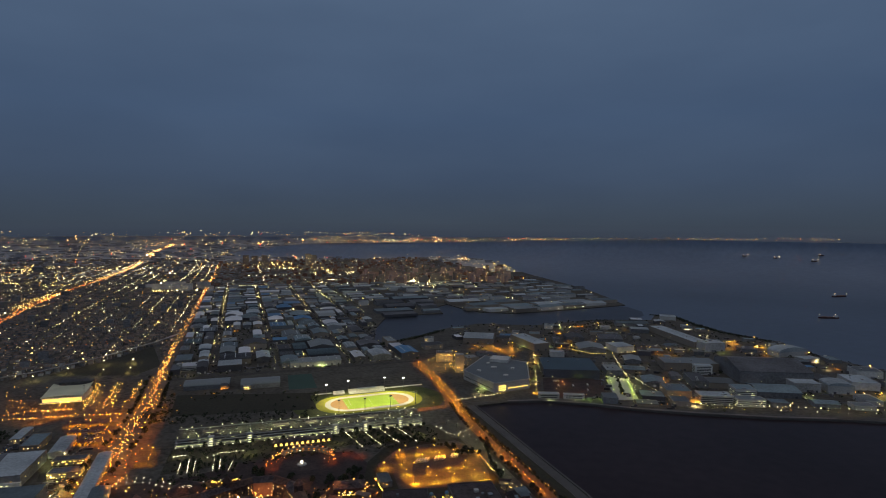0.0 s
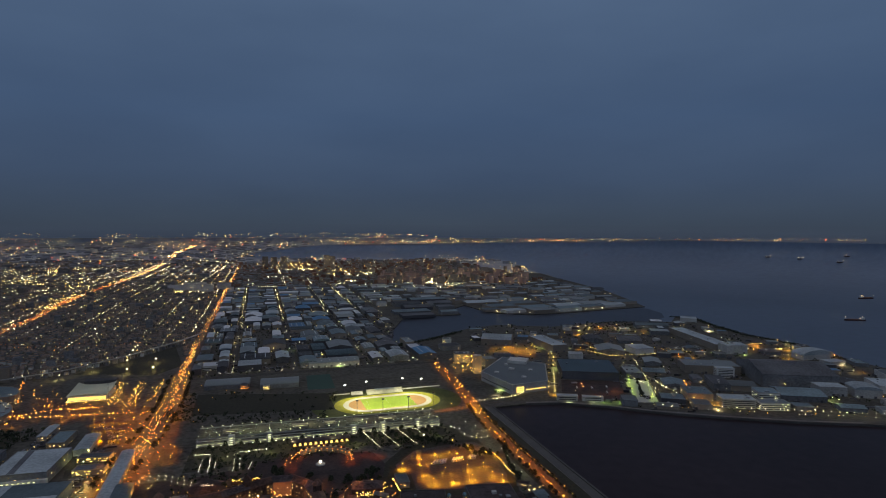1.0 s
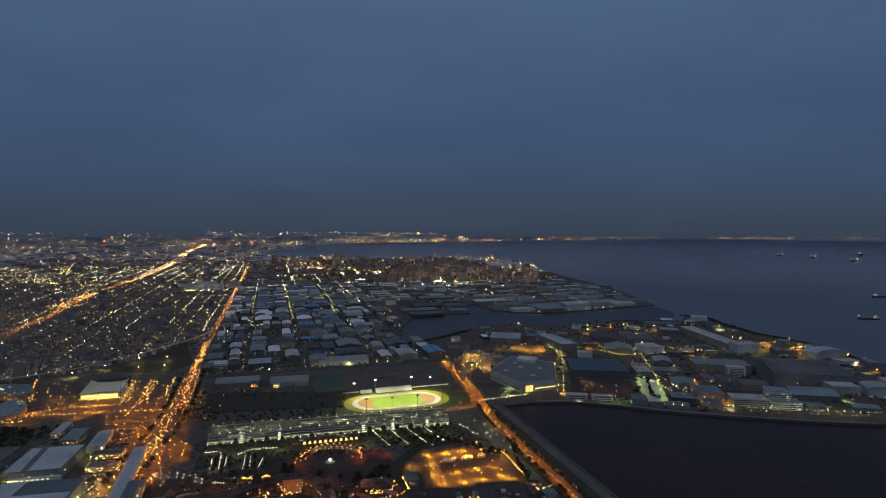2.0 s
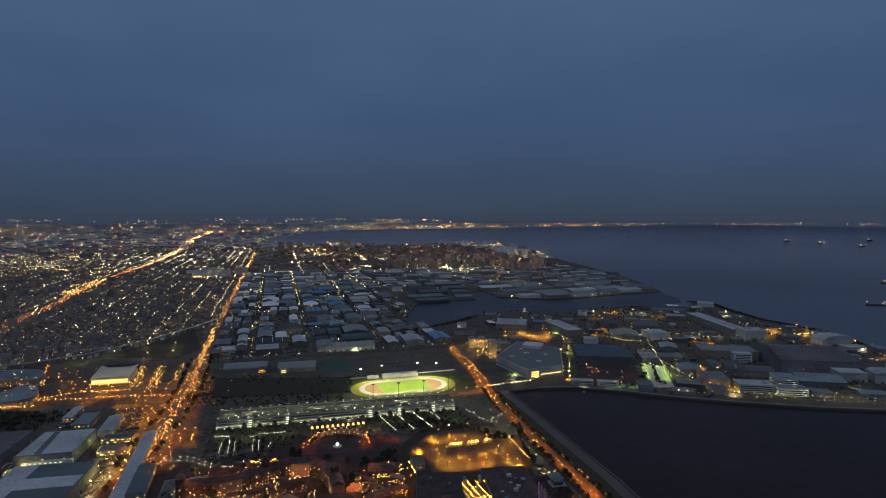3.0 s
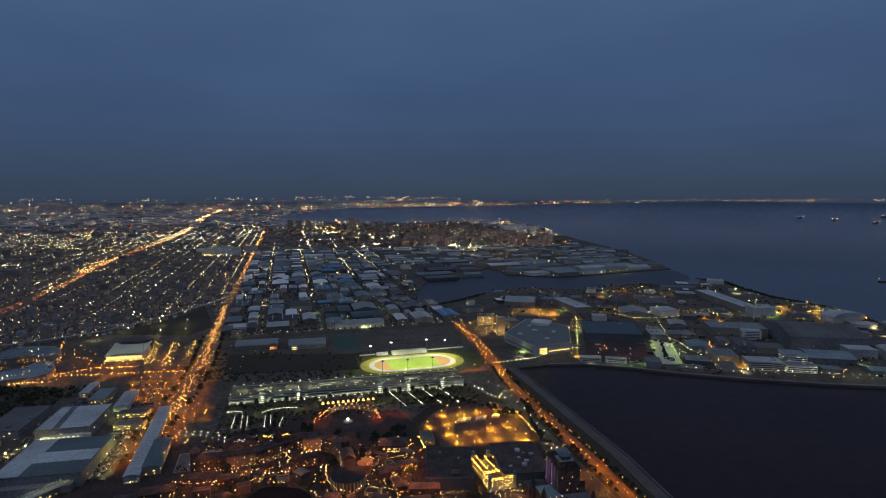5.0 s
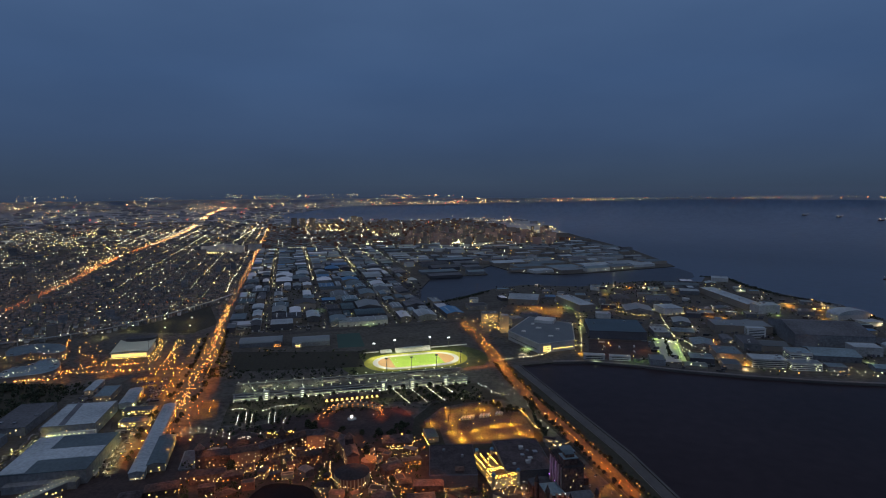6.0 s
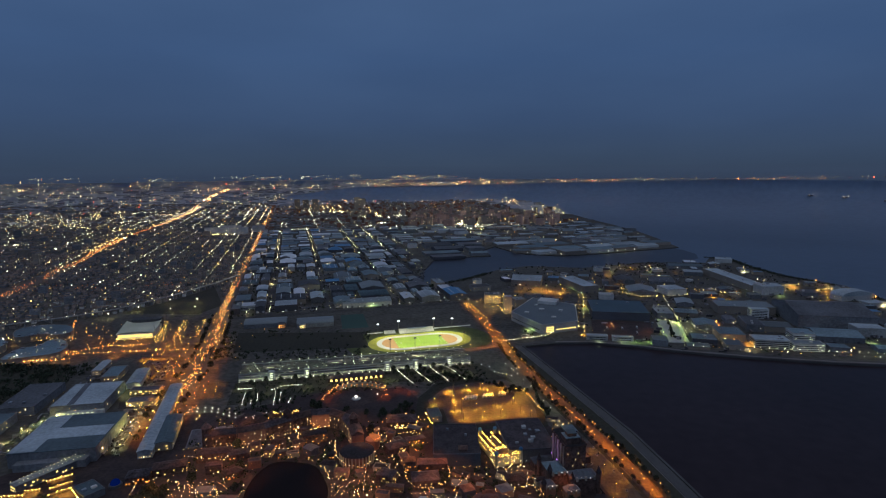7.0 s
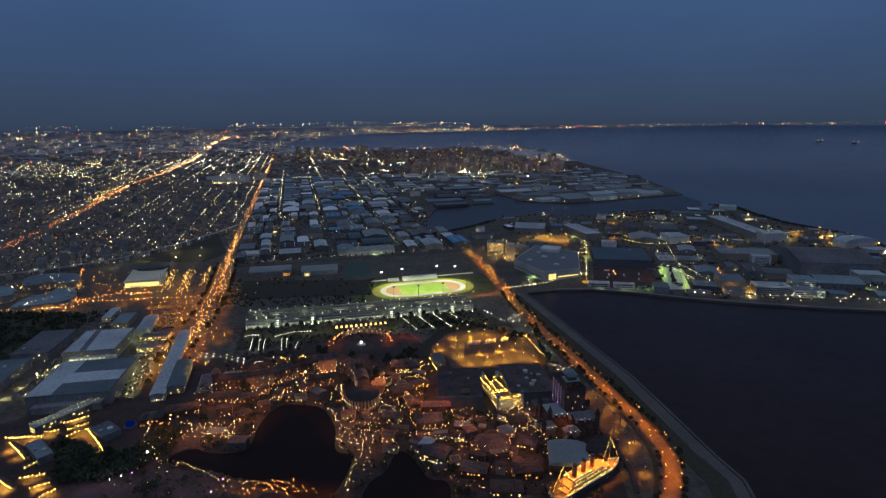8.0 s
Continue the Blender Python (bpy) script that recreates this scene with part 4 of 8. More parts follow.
# the new town beyond the works
a = 3340.0
while a < 5600:
    b = -150.0
    while b < 1800:
        x, y = grid(a, b)
        if inside(x, y, COAST) and inside(x + 60, y, COAST) and town.random() < 0.75:
            tall = town.random() < (0.30 if b > 420 else 0.12)
            heap.block(x, y, town.uniform(14, 34), town.uniform(12, 20), town.uniform(18, 30) if tall else town.uniform(6, 10), GROT,
                       town.choice(("wall_b", "wall_t", "wall_b")), "roof_d" if tall else town.choice(("house_roof", "roof_g")), 0 if tall else 2.0)
        b += town.uniform(26, 46)
    a += 40
# the far city up to the skyline, and the far shore
for i in range(2600):
    dip = town.uniform(0.022, 0.065)
    d = EYE / dip
    az = radians(town.uniform(-44, 44))
    x, y = d * math.sin(az), d * math.cos(az)
    if inside(x, y, COAST):
        k = d / 5000
        # far blocks share the hazed colour, walls and roofs alike
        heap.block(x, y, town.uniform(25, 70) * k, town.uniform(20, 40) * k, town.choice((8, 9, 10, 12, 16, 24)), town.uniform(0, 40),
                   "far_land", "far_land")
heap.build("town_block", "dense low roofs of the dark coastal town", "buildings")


def apartment(x, y, w, d, h, rot, wall, lit):
    e = building("apartment_tower", x, y, w, d, h, rot, wall, "roof_d", "flat", "tall apartment block with scattered lit windows", "apartment block",
                 "apartment blocks of the new town", units=1, lit=lit, litmat="window")
    return e


for i in range(90):
    x = -330 + 1000 * town.random()
    y = town.uniform(3330, 4350)
    if inside(x + 40, y, COAST):
        apartment(x, y, town.uniform(26, 60), 14, town.uniform(34, 58), GROT + town.choice((0, 0, 90, -20)), town.choice(("wall_r", "wall_r", "wall_b")), town.randrange(10, 24))
for x, y, h in ((-1365, 4700, 95), (-1300, 4720, 90), (-1230, 4760, 92), (-880, 4800, 105), (-835, 4790, 96)):
    apartment(x, y, 46, 30, h, GROT, "wall_b", 34)
for x, y, w in ((-1318, 3010, 120), (-1215, 3040, 90), (-1180, 3010, 60), (-1290, 3130, 110), (-1130, 3120, 70)):
    apartment(x, y, w, 18, 36, GROT, "wall_w", 10)

# ---- lights of the town ----
sp_w, sp_o, sp_y, sp_r = [], [], [], []
for row in range(0, 47):
    b = -3000 + 62 * row + 4
    if b > -190:
        break
    a = 1290.0 + town.uniform(0, 30)
    keep = town.choice((0.3, 0.5, 0.75, 0.95, 0.95))
    while a < 5200:
        x, y = grid(a, b + town.uniform(-3, 3))
        if abs(x) < 0.86 * y and inside(x, y, COAST) and town.random() < keep and not inside(x, y, PARKLAND):
            (sp_w if town.random() < 0.72 else sp_y if town.random() < 0.75 else sp_o).append((x, y, 7, town.uniform(0.45, 1.0)))
        a += town.uniform(26, 52) * (1 if a < 2600 else 1.3)
for i in range(1500):
    dip = town.uniform(0.05, 0.24)
    d = EYE / dip
    az = radians(town.uniform(-42, -9))
    x, y = d * math.sin(az), d * math.cos(az)
    b = x * GV.x + y * GV.y
    if b < -185 and inside(x, y, COAST) and not inside(x, y, PARKLAND):
        (sp_w if town.random() < 0.6 else sp_y if town.random() < 0.7 else sp_o).append((x, y, 7, town.choice((0.3, 0.4, 0.5, 0.7, 1.1))))
# bright knots: shopping streets, stations, yards
KNOTS_WEST = [
    (-1578, 2375, 50, 40, 40, 'y'), (-1700, 2700, 25, 160, 44, 'y'), (-1290, 2940, 40, 14, 46, 'y'), (-1245, 2930, 50, 25, 12, 'w'),
    (-2000, 2950, 110, 30, 14, 'w'), (-2200, 3300, 130, 40, 18, 'y'), (-1950, 3150, 30, 60, 18, 'y'), (-2120, 3650, 100, 80, 18, 'w'),
    (-2480, 3500, 90, 40, 14, 'y'), (-506, 3565, 60, 40, 34, 'w'), (-541, 3380, 30, 50, 14, 'w'),
    (-2805, 4272, 60, 160, 34, 'y'), (-2365, 3424, 16, 60, 14, 'w'), (-2065, 2536, 120, 14, 14, 'w'), (-2860, 3800, 160, 60, 16, 'w'),
]
PALE_ROWS = [([(-2279, 5656), (-1775, 5152)], 34), ([(-1500, 3500), (-1330, 2960)], 24), ([(-1420, 3560), (-1700, 4700)], 40)]
KNOTS_NORTH = [
    (-470, 4100, 200, 130, 110, 'w'), (-640, 4300, 180, 200, 90, 'y'), (-60, 3500, 220, 260, 150, 'w'), (100, 3450, 260, 280, 150, 'w'),
    (-250, 3300, 160, 60, 30, 'w'), (330, 3700, 300, 300, 60, 'o'), (480, 4300, 160, 300, 50, 'y'), (800, 4700, 90, 400, 40, 'y'),
    (-900, 4560, 300, 40, 60, 'y'), (-1000, 4450, 200, 60, 40, 'w'),
]
for cx, cy, rx, ry, n, tone in KNOTS_WEST + KNOTS_NORTH:
    for i in range(int(0.65 * n) if cx < -1000 else n):
        x, y = town.gauss(cx, rx * 0.6), town.gauss(cy, ry * 0.6)
        if inside(x, y, COAST):
            {"w": sp_w, "y": sp_y, "o": sp_o}[tone].append((x, y, 8, town.uniform(0.5, 1.2)))
for line, gap in PALE_ROWS + [(NORTH_ROAD, 26)]:
    for x, y, d in resample(line, gap):
        sp_w.append((x + town.uniform(-4, 4), y, 9, town.uniform(0.5, 0.9)))
# lamps along the works streets
for bb, a0, a1, gap, keep in ((-61, 2080, 2600, 34, 0.85), (-61, 2700, 3800, 40, 0.7), (84, 2090, 2600, 34, 0.85), (84, 2600, 3600, 45, 0.6), (148, 2900, 5300, 30, 1.0),
                              (140, 2900, 5300, 34, 0.9), (195, 3100, 3950, 40, 0.8), (252, 2330, 2500, 20, 0.9), (268, 2500, 3700, 50, 0.7), (385, 2330, 4900, 44, 0.8),
                              (395, 3300, 4900, 50, 0.8), (462, 2200, 4200, 60, 0.6), (300, 3300, 3900, 30, 0.6), (-35, 3300, 3700, 40, 0.7),
                              (-61, 1400, 1600, 22, 0.8), (84, 1400, 1560, 24, 0.8), (262, 1420, 1640, 24, 0.7), (300, 1420, 1640, 34, 0.5)):
    a = float(a0)
    while a < a1:
        if town.random() < keep:
            x, y = grid(a, bb)
            sp_w.append((x + town.uniform(-1, 1), y, 8, town.uniform(0.4, 0.75)))
        a += gap
for k in range(9):
    for j in range(10):
        sp_y.append((*grid(4800 + 60 * j, 170 + 36 * k), 8, 0.8))
for b0, b1, aa in ((60, 380, 3970), (0, 150, 3330)):
    for k in range(14):
        sp_w.append((*grid(aa, b0 + (b1 - b0) * k / 13), 8, 0.9))
for i in range(420):
    x, y = grid(town.uniform(1400, 3300), town.uniform(-150, 450))
    if inside(x, y, COAST):
        (sp_w if town.random() < 0.7 else sp_y).append((x, y, 8, town.uniform(0.5, 1.0)))
for i in range(230):
    x, y = grid(town.uniform(2200, 3300), town.uniform(470, 1500))
    if inside(x, y, COAST):
        (sp_w if town.random() < 0.5 else sp_y if town.random() < 0.7 else sp_o).append((x, y, 8, town.uniform(0.4, 1.0)))
for i in range(330):
    x, y = town.uniform(110, 1250), town.uniform(1020, 2050)
    if inside(x, y, COAST) and inside(x + 60, y, COAST) and inside(x, y + 60, COAST):
        (sp_w if town.random() < 0.45 else sp_y if town.random() < 0.7 else sp_o).append((x, y, 9, town.choice((0.25, 0.3, 0.35, 0.4, 0.5, 1.0))))
for x, y in ((1115, 1489), (1161, 1335), (1090, 1700)):
    sp_o.append((x - 30, y, 10, 1.6))
for x, y, _ in resample(QUAY_ROAD, 17):
    if x > 380 and town.random() < 0.8:
        (sp_w if town.random() < 0.7 else sp_o).append((x + town.uniform(-6, 6), y + 8 + town.uniform(-3, 9), 7, town.uniform(0.5, 1.0)))
LAMP_ROWS = [
    ([(440, 1560), (480, 1500), (560, 1505), (640, 1530)], 9, 'y'), ([(500, 1130), (540, 1105), (600, 1100)], 7, 'y'),
    ([(460, 1300), (490, 1140)], 11, 'g'), ([(500, 1290), (512, 1150)], 13, 'g'), ([(640, 1600), (700, 1560), (760, 1540)], 11, 'y'),
    ([(905, 1640), (990, 1660)], 9, 'y'), ([(560, 1065), (900, 1015)], 13, 'w'),
    ([(206, 2360), (267, 2300), (398, 2260), (548, 2312), (736, 2400)], 45, 'w'), ([(700, 3150), (940, 2900)], 30, 'w'),
    ([(930, 1130), (1080, 1100)], 12, 'o'), ([(330, 1520), (254, 1150)], 40, 'y'),
]
MORE_LAMP_ROWS = [
    ([(320, 1520), (244, 1150)], 40, 'y'), ([(533, 1472), (469, 1158)], 15, 'w'), ([(549, 1200), (526, 1091)], 7, 'y'),
    ([(447, 1643), (473, 1553), (541, 1568), (599, 1660)], 10, 'y'), ([(655, 1569), (675, 1513)], 9, 'o'), ([(992, 1587), (1059, 1603)], 8, 'y'),
    ([(572, 1254), (544, 1175), (547, 1105)], 13, 'o'), ([(748, 1194), (736, 1130)], 16, 'o'), ([(270, 1330), (295, 1420)], 16, 'y'),
    ([(86, 1102), (175, 1140)], 5.5, 'w'), ([(175, 1140), (205, 1180)], 8, 'y'),
]
for line, gap, tone in LAMP_ROWS + MORE_LAMP_ROWS:
    for x, y, d in resample(line, gap):
        {"y": sp_y, "w": sp_w, "g": sp_w, "o": sp_o}[tone].append((x + town.uniform(-2, 2), y + town.uniform(-2, 2), 7, town.uniform(0.6, 1.1)))
lights("town_lights", sp_w, G["white"], "countless small white street lights", size=0.0006)
lights("warm_town_lights", sp_y, G["warm"], "countless small warm street lights", size=0.00062)
lights("sodium_town_lights", sp_o, G["orange"], "scattered small orange street lights", size=0.00058)
# skyline
f_w, f_y, f_o, f_r = [], [], [], []
CLUMPS = [(town.uniform(0.0125, 0.085) if i % 3 else town.uniform(0.0125, 0.04), town.uniform(-43, 6) if i % 10 < 7 else town.uniform(-20, 42)) for i in range(230)]
for i in range(4600):
    if i % 3:
        dip, az = CLUMPS[town.randrange(len(CLUMPS))]
        dip, az = 0.0128 + abs(dip + town.gauss(0, 0.0012) - 0.0128), radians(az + town.gauss(0, 0.55))
    else:
        dip, az = town.uniform(0.0125, 0.085), radians(town.uniform(-43, 20))
    d = EYE / dip
    x, y = d * math.sin(az), d * math.cos(az)
    if not inside(x, y, COAST) or d < 4500 or (x > 200 and d > 15900 + 0.3 * x):
        continue
    q = town.random()
    (f_w if q < 0.5 else f_y if q < 0.85 else f_o if q < 0.95 else f_r).append((x, y, 12 + town.choice((0, 0, 0, 30)), town.choice((0.25, 0.3, 0.35, 0.4, 0.5, 0.6, 1.1))))
for (xa, ya), (xb, yb), n in (((-900, 11300), (100, 11800), 50), ((200, 11800), (1500, 12800), 55), ((1500, 12800), (3600, 14050), 60), ((3600, 14050), (6200, 14980), 64),
                              ((6200, 14980), (9400, 15420), 64), ((9400, 15420), (12800, 15780), 40), ((-2150, 9300), (-900, 11300), 60)):
    for i in range(n):
        u = town.random()
        x, y = xa + (xb - xa) * u, ya + (yb - ya) * u + abs(town.gauss(0, 700))
        if inside(x, y, COAST):
            q = town.random()
            (f_w if q < 0.25 else f_y if q < 0.6 else f_o if q < 0.88 else f_r).append((x, y, town.choice((6, 14, 40)), town.choice((0.35, 0.4, 0.5, 0.6, 1.0))))
for cx, cy, n in ((-790, 11420, 26), (3150, 13900, 34), (12000, 15850, 12), (9300, 15500, 8), (-3900, 9200, 20), (-5200, 8000, 14)):
    for i in range(n):
        f_y.append((town.gauss(cx, 190), cy + abs(town.gauss(0, 130)), 16, town.uniform(0.3, 0.6)))
lights("skyline_lights", f_w, G["far_white"], "faint white lights of the far city and shore", size=0.00066)
lights("warm_skyline_lights", f_y, G["far_warm"], "faint warm lights of the far city and shore", size=0.00075)
lights("amber_skyline_lights", f_o, G["orange"], "faint amber lights of the far city and shore", size=0.0005)
lights("red_beacons", f_r, G["red"], "tiny red aircraft beacons on far towers", size=0.0007)
# traffic on the expressway and the avenue
t_h, t_t, t_o, t_g = [], [], [], []
for x, y, d in resample(HIGHWAY, 6):
    dist = math.hypot(x, y)
    nx, ny = -math.sin(d), math.cos(d)
    q = 0.06 if dist < 2300 else 0.40 if dist < 3000 else 0.18 if dist < 4200 else 0.5
    for k in (-1, 1):
        o = k * town.uniform(1, 15)
        (t_g if town.random() < q else t_t if k < 0 or town.random() < 0.6 else t_o).append((x + nx * o, y + ny * o, 1.5, town.uniform(0.35, 0.75)))
        if dist > 3900 and town.random() < 0.5:
            t_h.append((x + nx * o, y + ny * o, 2.5, town.uniform(0.5, 0.9)))
    # extra dots thicken traffic and stand in for the road's red glow
    if dist < 3300:
        for k in range(2):
            o = town.uniform(-15, 15)
            (t_t if town.random() < 0.55 else t_o).append((x + nx * o + town.uniform(-3, 3), y + ny * o, 1.5, town.uniform(0.4, 0.8)))
    if town.random() < 0.2:
        t_g.append((x + nx * 22, y + ny * 22, 9, town.uniform(0.4, 0.9)))
        t_o.append((x - nx * 22, y - ny * 22, 9, town.uniform(0.4, 0.8)))
for x, y, d in resample(AVENUE, 9):
    nx, ny = -math.sin(d), math.cos(d)
    for k in range(2):
        o = town.uniform(1, 8)
        if town.random() < 0.4:
            t_h.append((x + nx * o, y + ny * o, 1.2, town.uniform(0.3, 0.7)))
        if town.random() < 0.5:
            t_t.append((x - nx * o, y - ny * o, 1.2, town.uniform(0.3, 0.7)))
    if math.hypot(x, y) > 1400:
        for k in range(2):
            o = town.uniform(-8, 8)
            (t_g if town.random() < 0.45 else t_o).append((x + nx * o + town.uniform(-6, 6), y + ny * o, town.choice((2, 6, 9)), town.uniform(0.35, 0.9)))
for i in range(70):
    u = town.random()
    t_g.append((-1600 - 90 * u + town.gauss(0, 16), 2420 + 300 * u + town.gauss(0, 30), 9, town.uniform(0.5, 1.1)))
for x, y, d in resample(RED_ROAD, 11) + resample(DARK_ROAD, 5):
    if town.random() < 0.85:
        (t_t if y < 1740 and town.random() < 0.6 else t_o).append((x, y + town.uniform(-5, 5), 6, town.uniform(0.3, 0.7)))
lights("golden_road_lights", t_g, G["road_gold"], "golden lamps and glints along the trunk roads", size=0.0004)
lights("head_lights", t_h, G["head"], "white and yellow head lights of queueing traffic", size=0.00036)
lights("tail_lights", t_t, G["tail"], "red tail lights of queueing traffic", size=0.0004)
lights("avenue_lights", t_o, G["road_orange"], "orange sodium lights along the trunk roads", size=0.0004)


# ---- street lamps that light the near roads and yards ----
def lamp_maker(name, h, r, mat, label, group, arm=1.6):
    e = thing(name, 0, 0, 0, 0, label, "street lamp", group)
    bm = bmesh.new()
    bmesh.ops.create_cone(bm, segments=6, radius1=0.16, radius2=0.09, depth=h, cap_ends=True, matrix=Matrix.Translation((0, 0, h / 2)))
    slab(bm, arm / 2, 0, h - 0.1, arm, 0.12, 0.14)
    part("post", bm, M["pole"], e)
    bm = bmesh.new()
    gem(bm, arm, 0, h - 0.1 - r * 0.5, r)
    part("lantern", bm, G[mat], e)
    return e


def hooded_maker(name, h, r, mat, label, group):
    """A lamp on an arm: a post, a small dark cap and the glowing glass under it."""
    e = thing(name, 0, 0, 0, 0, label, "street lamp", group)
    bm = bmesh.new()
    bmesh.ops.create_cone(bm, segments=6, radius1=0.18, radius2=0.1, depth=h, cap_ends=True, matrix=Matrix.Translation((0, 0, h / 2)))
    slab(bm, 1.0, 0, h - 0.1, 2.0, 0.14, 0.14)
    part("post", bm, M["pole"], e)
    bm = bmesh.new()
    prism(bm, [(2 + 0.5 * r * math.cos(math.tau * i / 8), 0.5 * r * math.sin(math.tau * i / 8)) for i in range(8)], h - 0.02, h + 0.15)
    part("hood", bm, M["pole"], e)
    bm = bmesh.new()
    prism(bm, [(2 + 0.34 * r * math.cos(math.tau * i / 6), 0.34 * r * math.sin(math.tau * i / 6)) for i in range(6)], h - 0.25 - 0.3 * r, h - 0.03,
          [(2 + 0.5 * r * math.cos(math.tau * i / 6), 0.5 * r * math.sin(math.tau * i / 6)) for i in range(6)])
    part("lantern", bm, G[mat], e)
    return e


def lamp_set(spots, proto):
    first = True
    for x, y, rot in spots:
        m = pose(x, y, 0, 0, 0, rot)
        if first:
            proto.matrix_basis = m
            first = False
        else:
            copy_thing(proto, m)


def pool(x, y, h, watts, colour, angle=70.0):
    """A spot thrown straight down: a hooded lamp's beam, or one added without a lamp."""
    li = bpy.data.lights.new("lamp_beam", "SPOT")
    li.energy, li.spot_size, li.spot_blend, li.color, li.shadow_soft_size = watts, radians(angle), 1.0, colour, 0.3
    o = new("lamp_beam", li)
    o.matrix_world = pose(x, y, h)
    tagged(o, "downward beam of a hooded lamp", "light")


lamp = random.Random(9)
spots = []
for k, (x, y, d) in enumerate(resample(COAST_ROAD, 11)):
    nx, ny = -math.sin(d), math.cos(d)
    s = 1 if k % 2 else -1
    spots.append((x + s * nx * 9.0, y + s * ny * 9.0, math.degrees(d) - s * 90))
    pool(x + s * nx * 1.5, y + s * ny * 1.5, 9.6, (17500 if y < 720 else 10500) * lamp.uniform(0.3, 1.8), (1.0, 0.225, 0.002), 112)
for k, (x, y, d) in enumerate(resample(CROSS, 12)):
    if k % 2 == 0:
        spots.append((x, y + 9, -90))
    pool(x, y + 1.5, 8.4, 11000, (1.0, 0.23, 0.0), 124)
pool(83, 1096, 12, 90000, (1.0, 0.42, 0.03), 130)
lamp_set(spots, hooded_maker("shore_lamp", 9.0, 0.75, "down_sodium", "orange sodium lamp leaning over the shore road", "shore road lamps"))
spots = []
for x, y, d in resample(AVENUE[:5], 26):
    nx, ny = -math.sin(d), math.cos(d)
    for s in (1, -1):
        spots.append((x + s * nx * 15.5, y + s * ny * 15.5, math.degrees(d) - s * 90))
# beams without lamps, added for an orange wash beside the avenue
for x, y, d in resample(AVENUE[:4], 20):
    for s in (1, -1):
        pool(x - s * math.sin(d) * 26, y + s * math.cos(d) * 26, 12, 14000 * lamp.uniform(0.3, 1.7), (1.0, 0.22, 0.015), 140)
for x, y, d in resample([(-760, 1010), (-640, 1030), (-500, 1050)], 30):
    spots.append((x, y, 90))
for x, y, d in resample([(-900, 985), (-800, 985), (-735, 1000)], 48):
    spots.append((x, y - 3, 90))
for i in range(20):
    spots.append((lamp.uniform(-740, -500), lamp.uniform(1015, 1130), lamp.uniform(0, 360)))
lamp_set(spots, hooded_maker("street_lamp", 5.6, 0.8, "down_orange", "orange sodium street lamp on a slim dark post", "orange street lamps"))
spots = []
for i in range(100):
    x, y = lamp.uniform(-800, -400), lamp.uniform(840, 1230)
    if (y > 995 + 0.12 * (x + 600) or x > -440) and abs(x + 465) > 25 and not inside(x, y, [(-740, 1150), (-650, 1160), (-650, 1260), (-760, 1260)]):
        spots.append((x, y, lamp.uniform(0, 360)))
for x, y, d in resample(AVENUE[:5], 15):
    o = lamp.uniform(-15, 15)
    spots.append((x - math.sin(d) * o, y + math.cos(d) * o, lamp.uniform(0, 360)))
for x, y, d in resample(COAST_ROAD, 55):
    spots.append((x - math.sin(d) * 9, y + math.cos(d) * 9, 0))
lamp_set(spots, lamp_maker("globe_lamp", 6.0, 0.5, "globe_orange", "small orange globe lamp on a dark post", "orange globe lamps"))
GOLD_LOT = [(-51, 821), (-25, 873), (18, 894), (70, 910), (92, 887), (109, 790), (106, 752), (-17, 738), (-27, 790), (-44, 790)]
spots = [(x - 2, y, 0) for x, y in ((-19, 849), (8, 857), (34, 866), (58, 879), (-40, 804), (-12, 818), (15, 831), (40, 838), (63, 848), (-8, 780), (22, 788), (53, 799), (78, 808),
                                    (5, 755), (33, 760), (58, 767), (87, 778), (100, 765), (98, 845))]
for xa, ya, xb, yb in ((-590, 994, -527, 1004), (-566, 954, -511, 961), (-542, 908, -493, 915)):
    spots += [(xa + (xb - xa) * k / 4, ya + (yb - ya) * k / 4, 0) for k in range(5)]
spots += [(-400, 830, 0), (-385, 834, 0), (-412, 868, 0), (-396, 871, 0)]
SHORE_POOLS = [(x, y, 60) for x, y in ((152, 658), (164, 617), (166, 668), (178, 632), (167, 578), (180, 598), (174, 542), (184, 556), (178, 500))]
SHORE_LOT = [(146, 690), (166, 684), (187, 592), (188, 525), (172, 472), (160, 520), (148, 600)]
spots += SHORE_POOLS
for x, y, r in spots:
    px, py = x + 2 * math.cos(radians(r)), y + 2 * math.sin(radians(r))
    if x > 140:
        pool(px, py, 9.2, 20000, (1.0, 0.36, 0.012), 88)
        # wider beam added to fill the lot between its lamps
        pool(px - 3, py - 6, 17, 9000, (1.0, 0.30, 0.02), 140)
    elif x < -300:
        pool(px, py, 9.2, 48000 if x < -450 else 22000, (1.0, 0.28, 0.0), 118)
    else:
        w = (90000 if 828 < y < 850 and 0 < x < 80 else 175000) * lamp.uniform(0.75, 1.25)
        pool(px, py, 9.4, w, (1.0, 0.50, 0.015), 98)
        # second beam added to spread orange between the pools
        pool(px + 3, py + 1, 11, 17000, (1.0, 0.30, 0.008), 146)
# masts added only to fill the coach park with light
masts = [(0, 775, 0), (45, 790, 0), (80, 815, 0), (-12, 836, 0), (32, 862, 0), (70, 872, 0)]
for x, y, r in masts:
    pool(x + 2, y, 21.0, 26000, (1.0, 0.31, 0.015), 130)
lamp_set(masts, hooded_maker("lot_mast", 22.0, 0.8, "down_yellow", "tall mast with a sodium lamp over the coach park", "coach park masts"))
lamp_set(spots, hooded_maker("lot_lamp", 9.8, 0.6, "down_yellow", "bright yellow sodium lamp over the coach park", "coach park lamps"))
spots = []
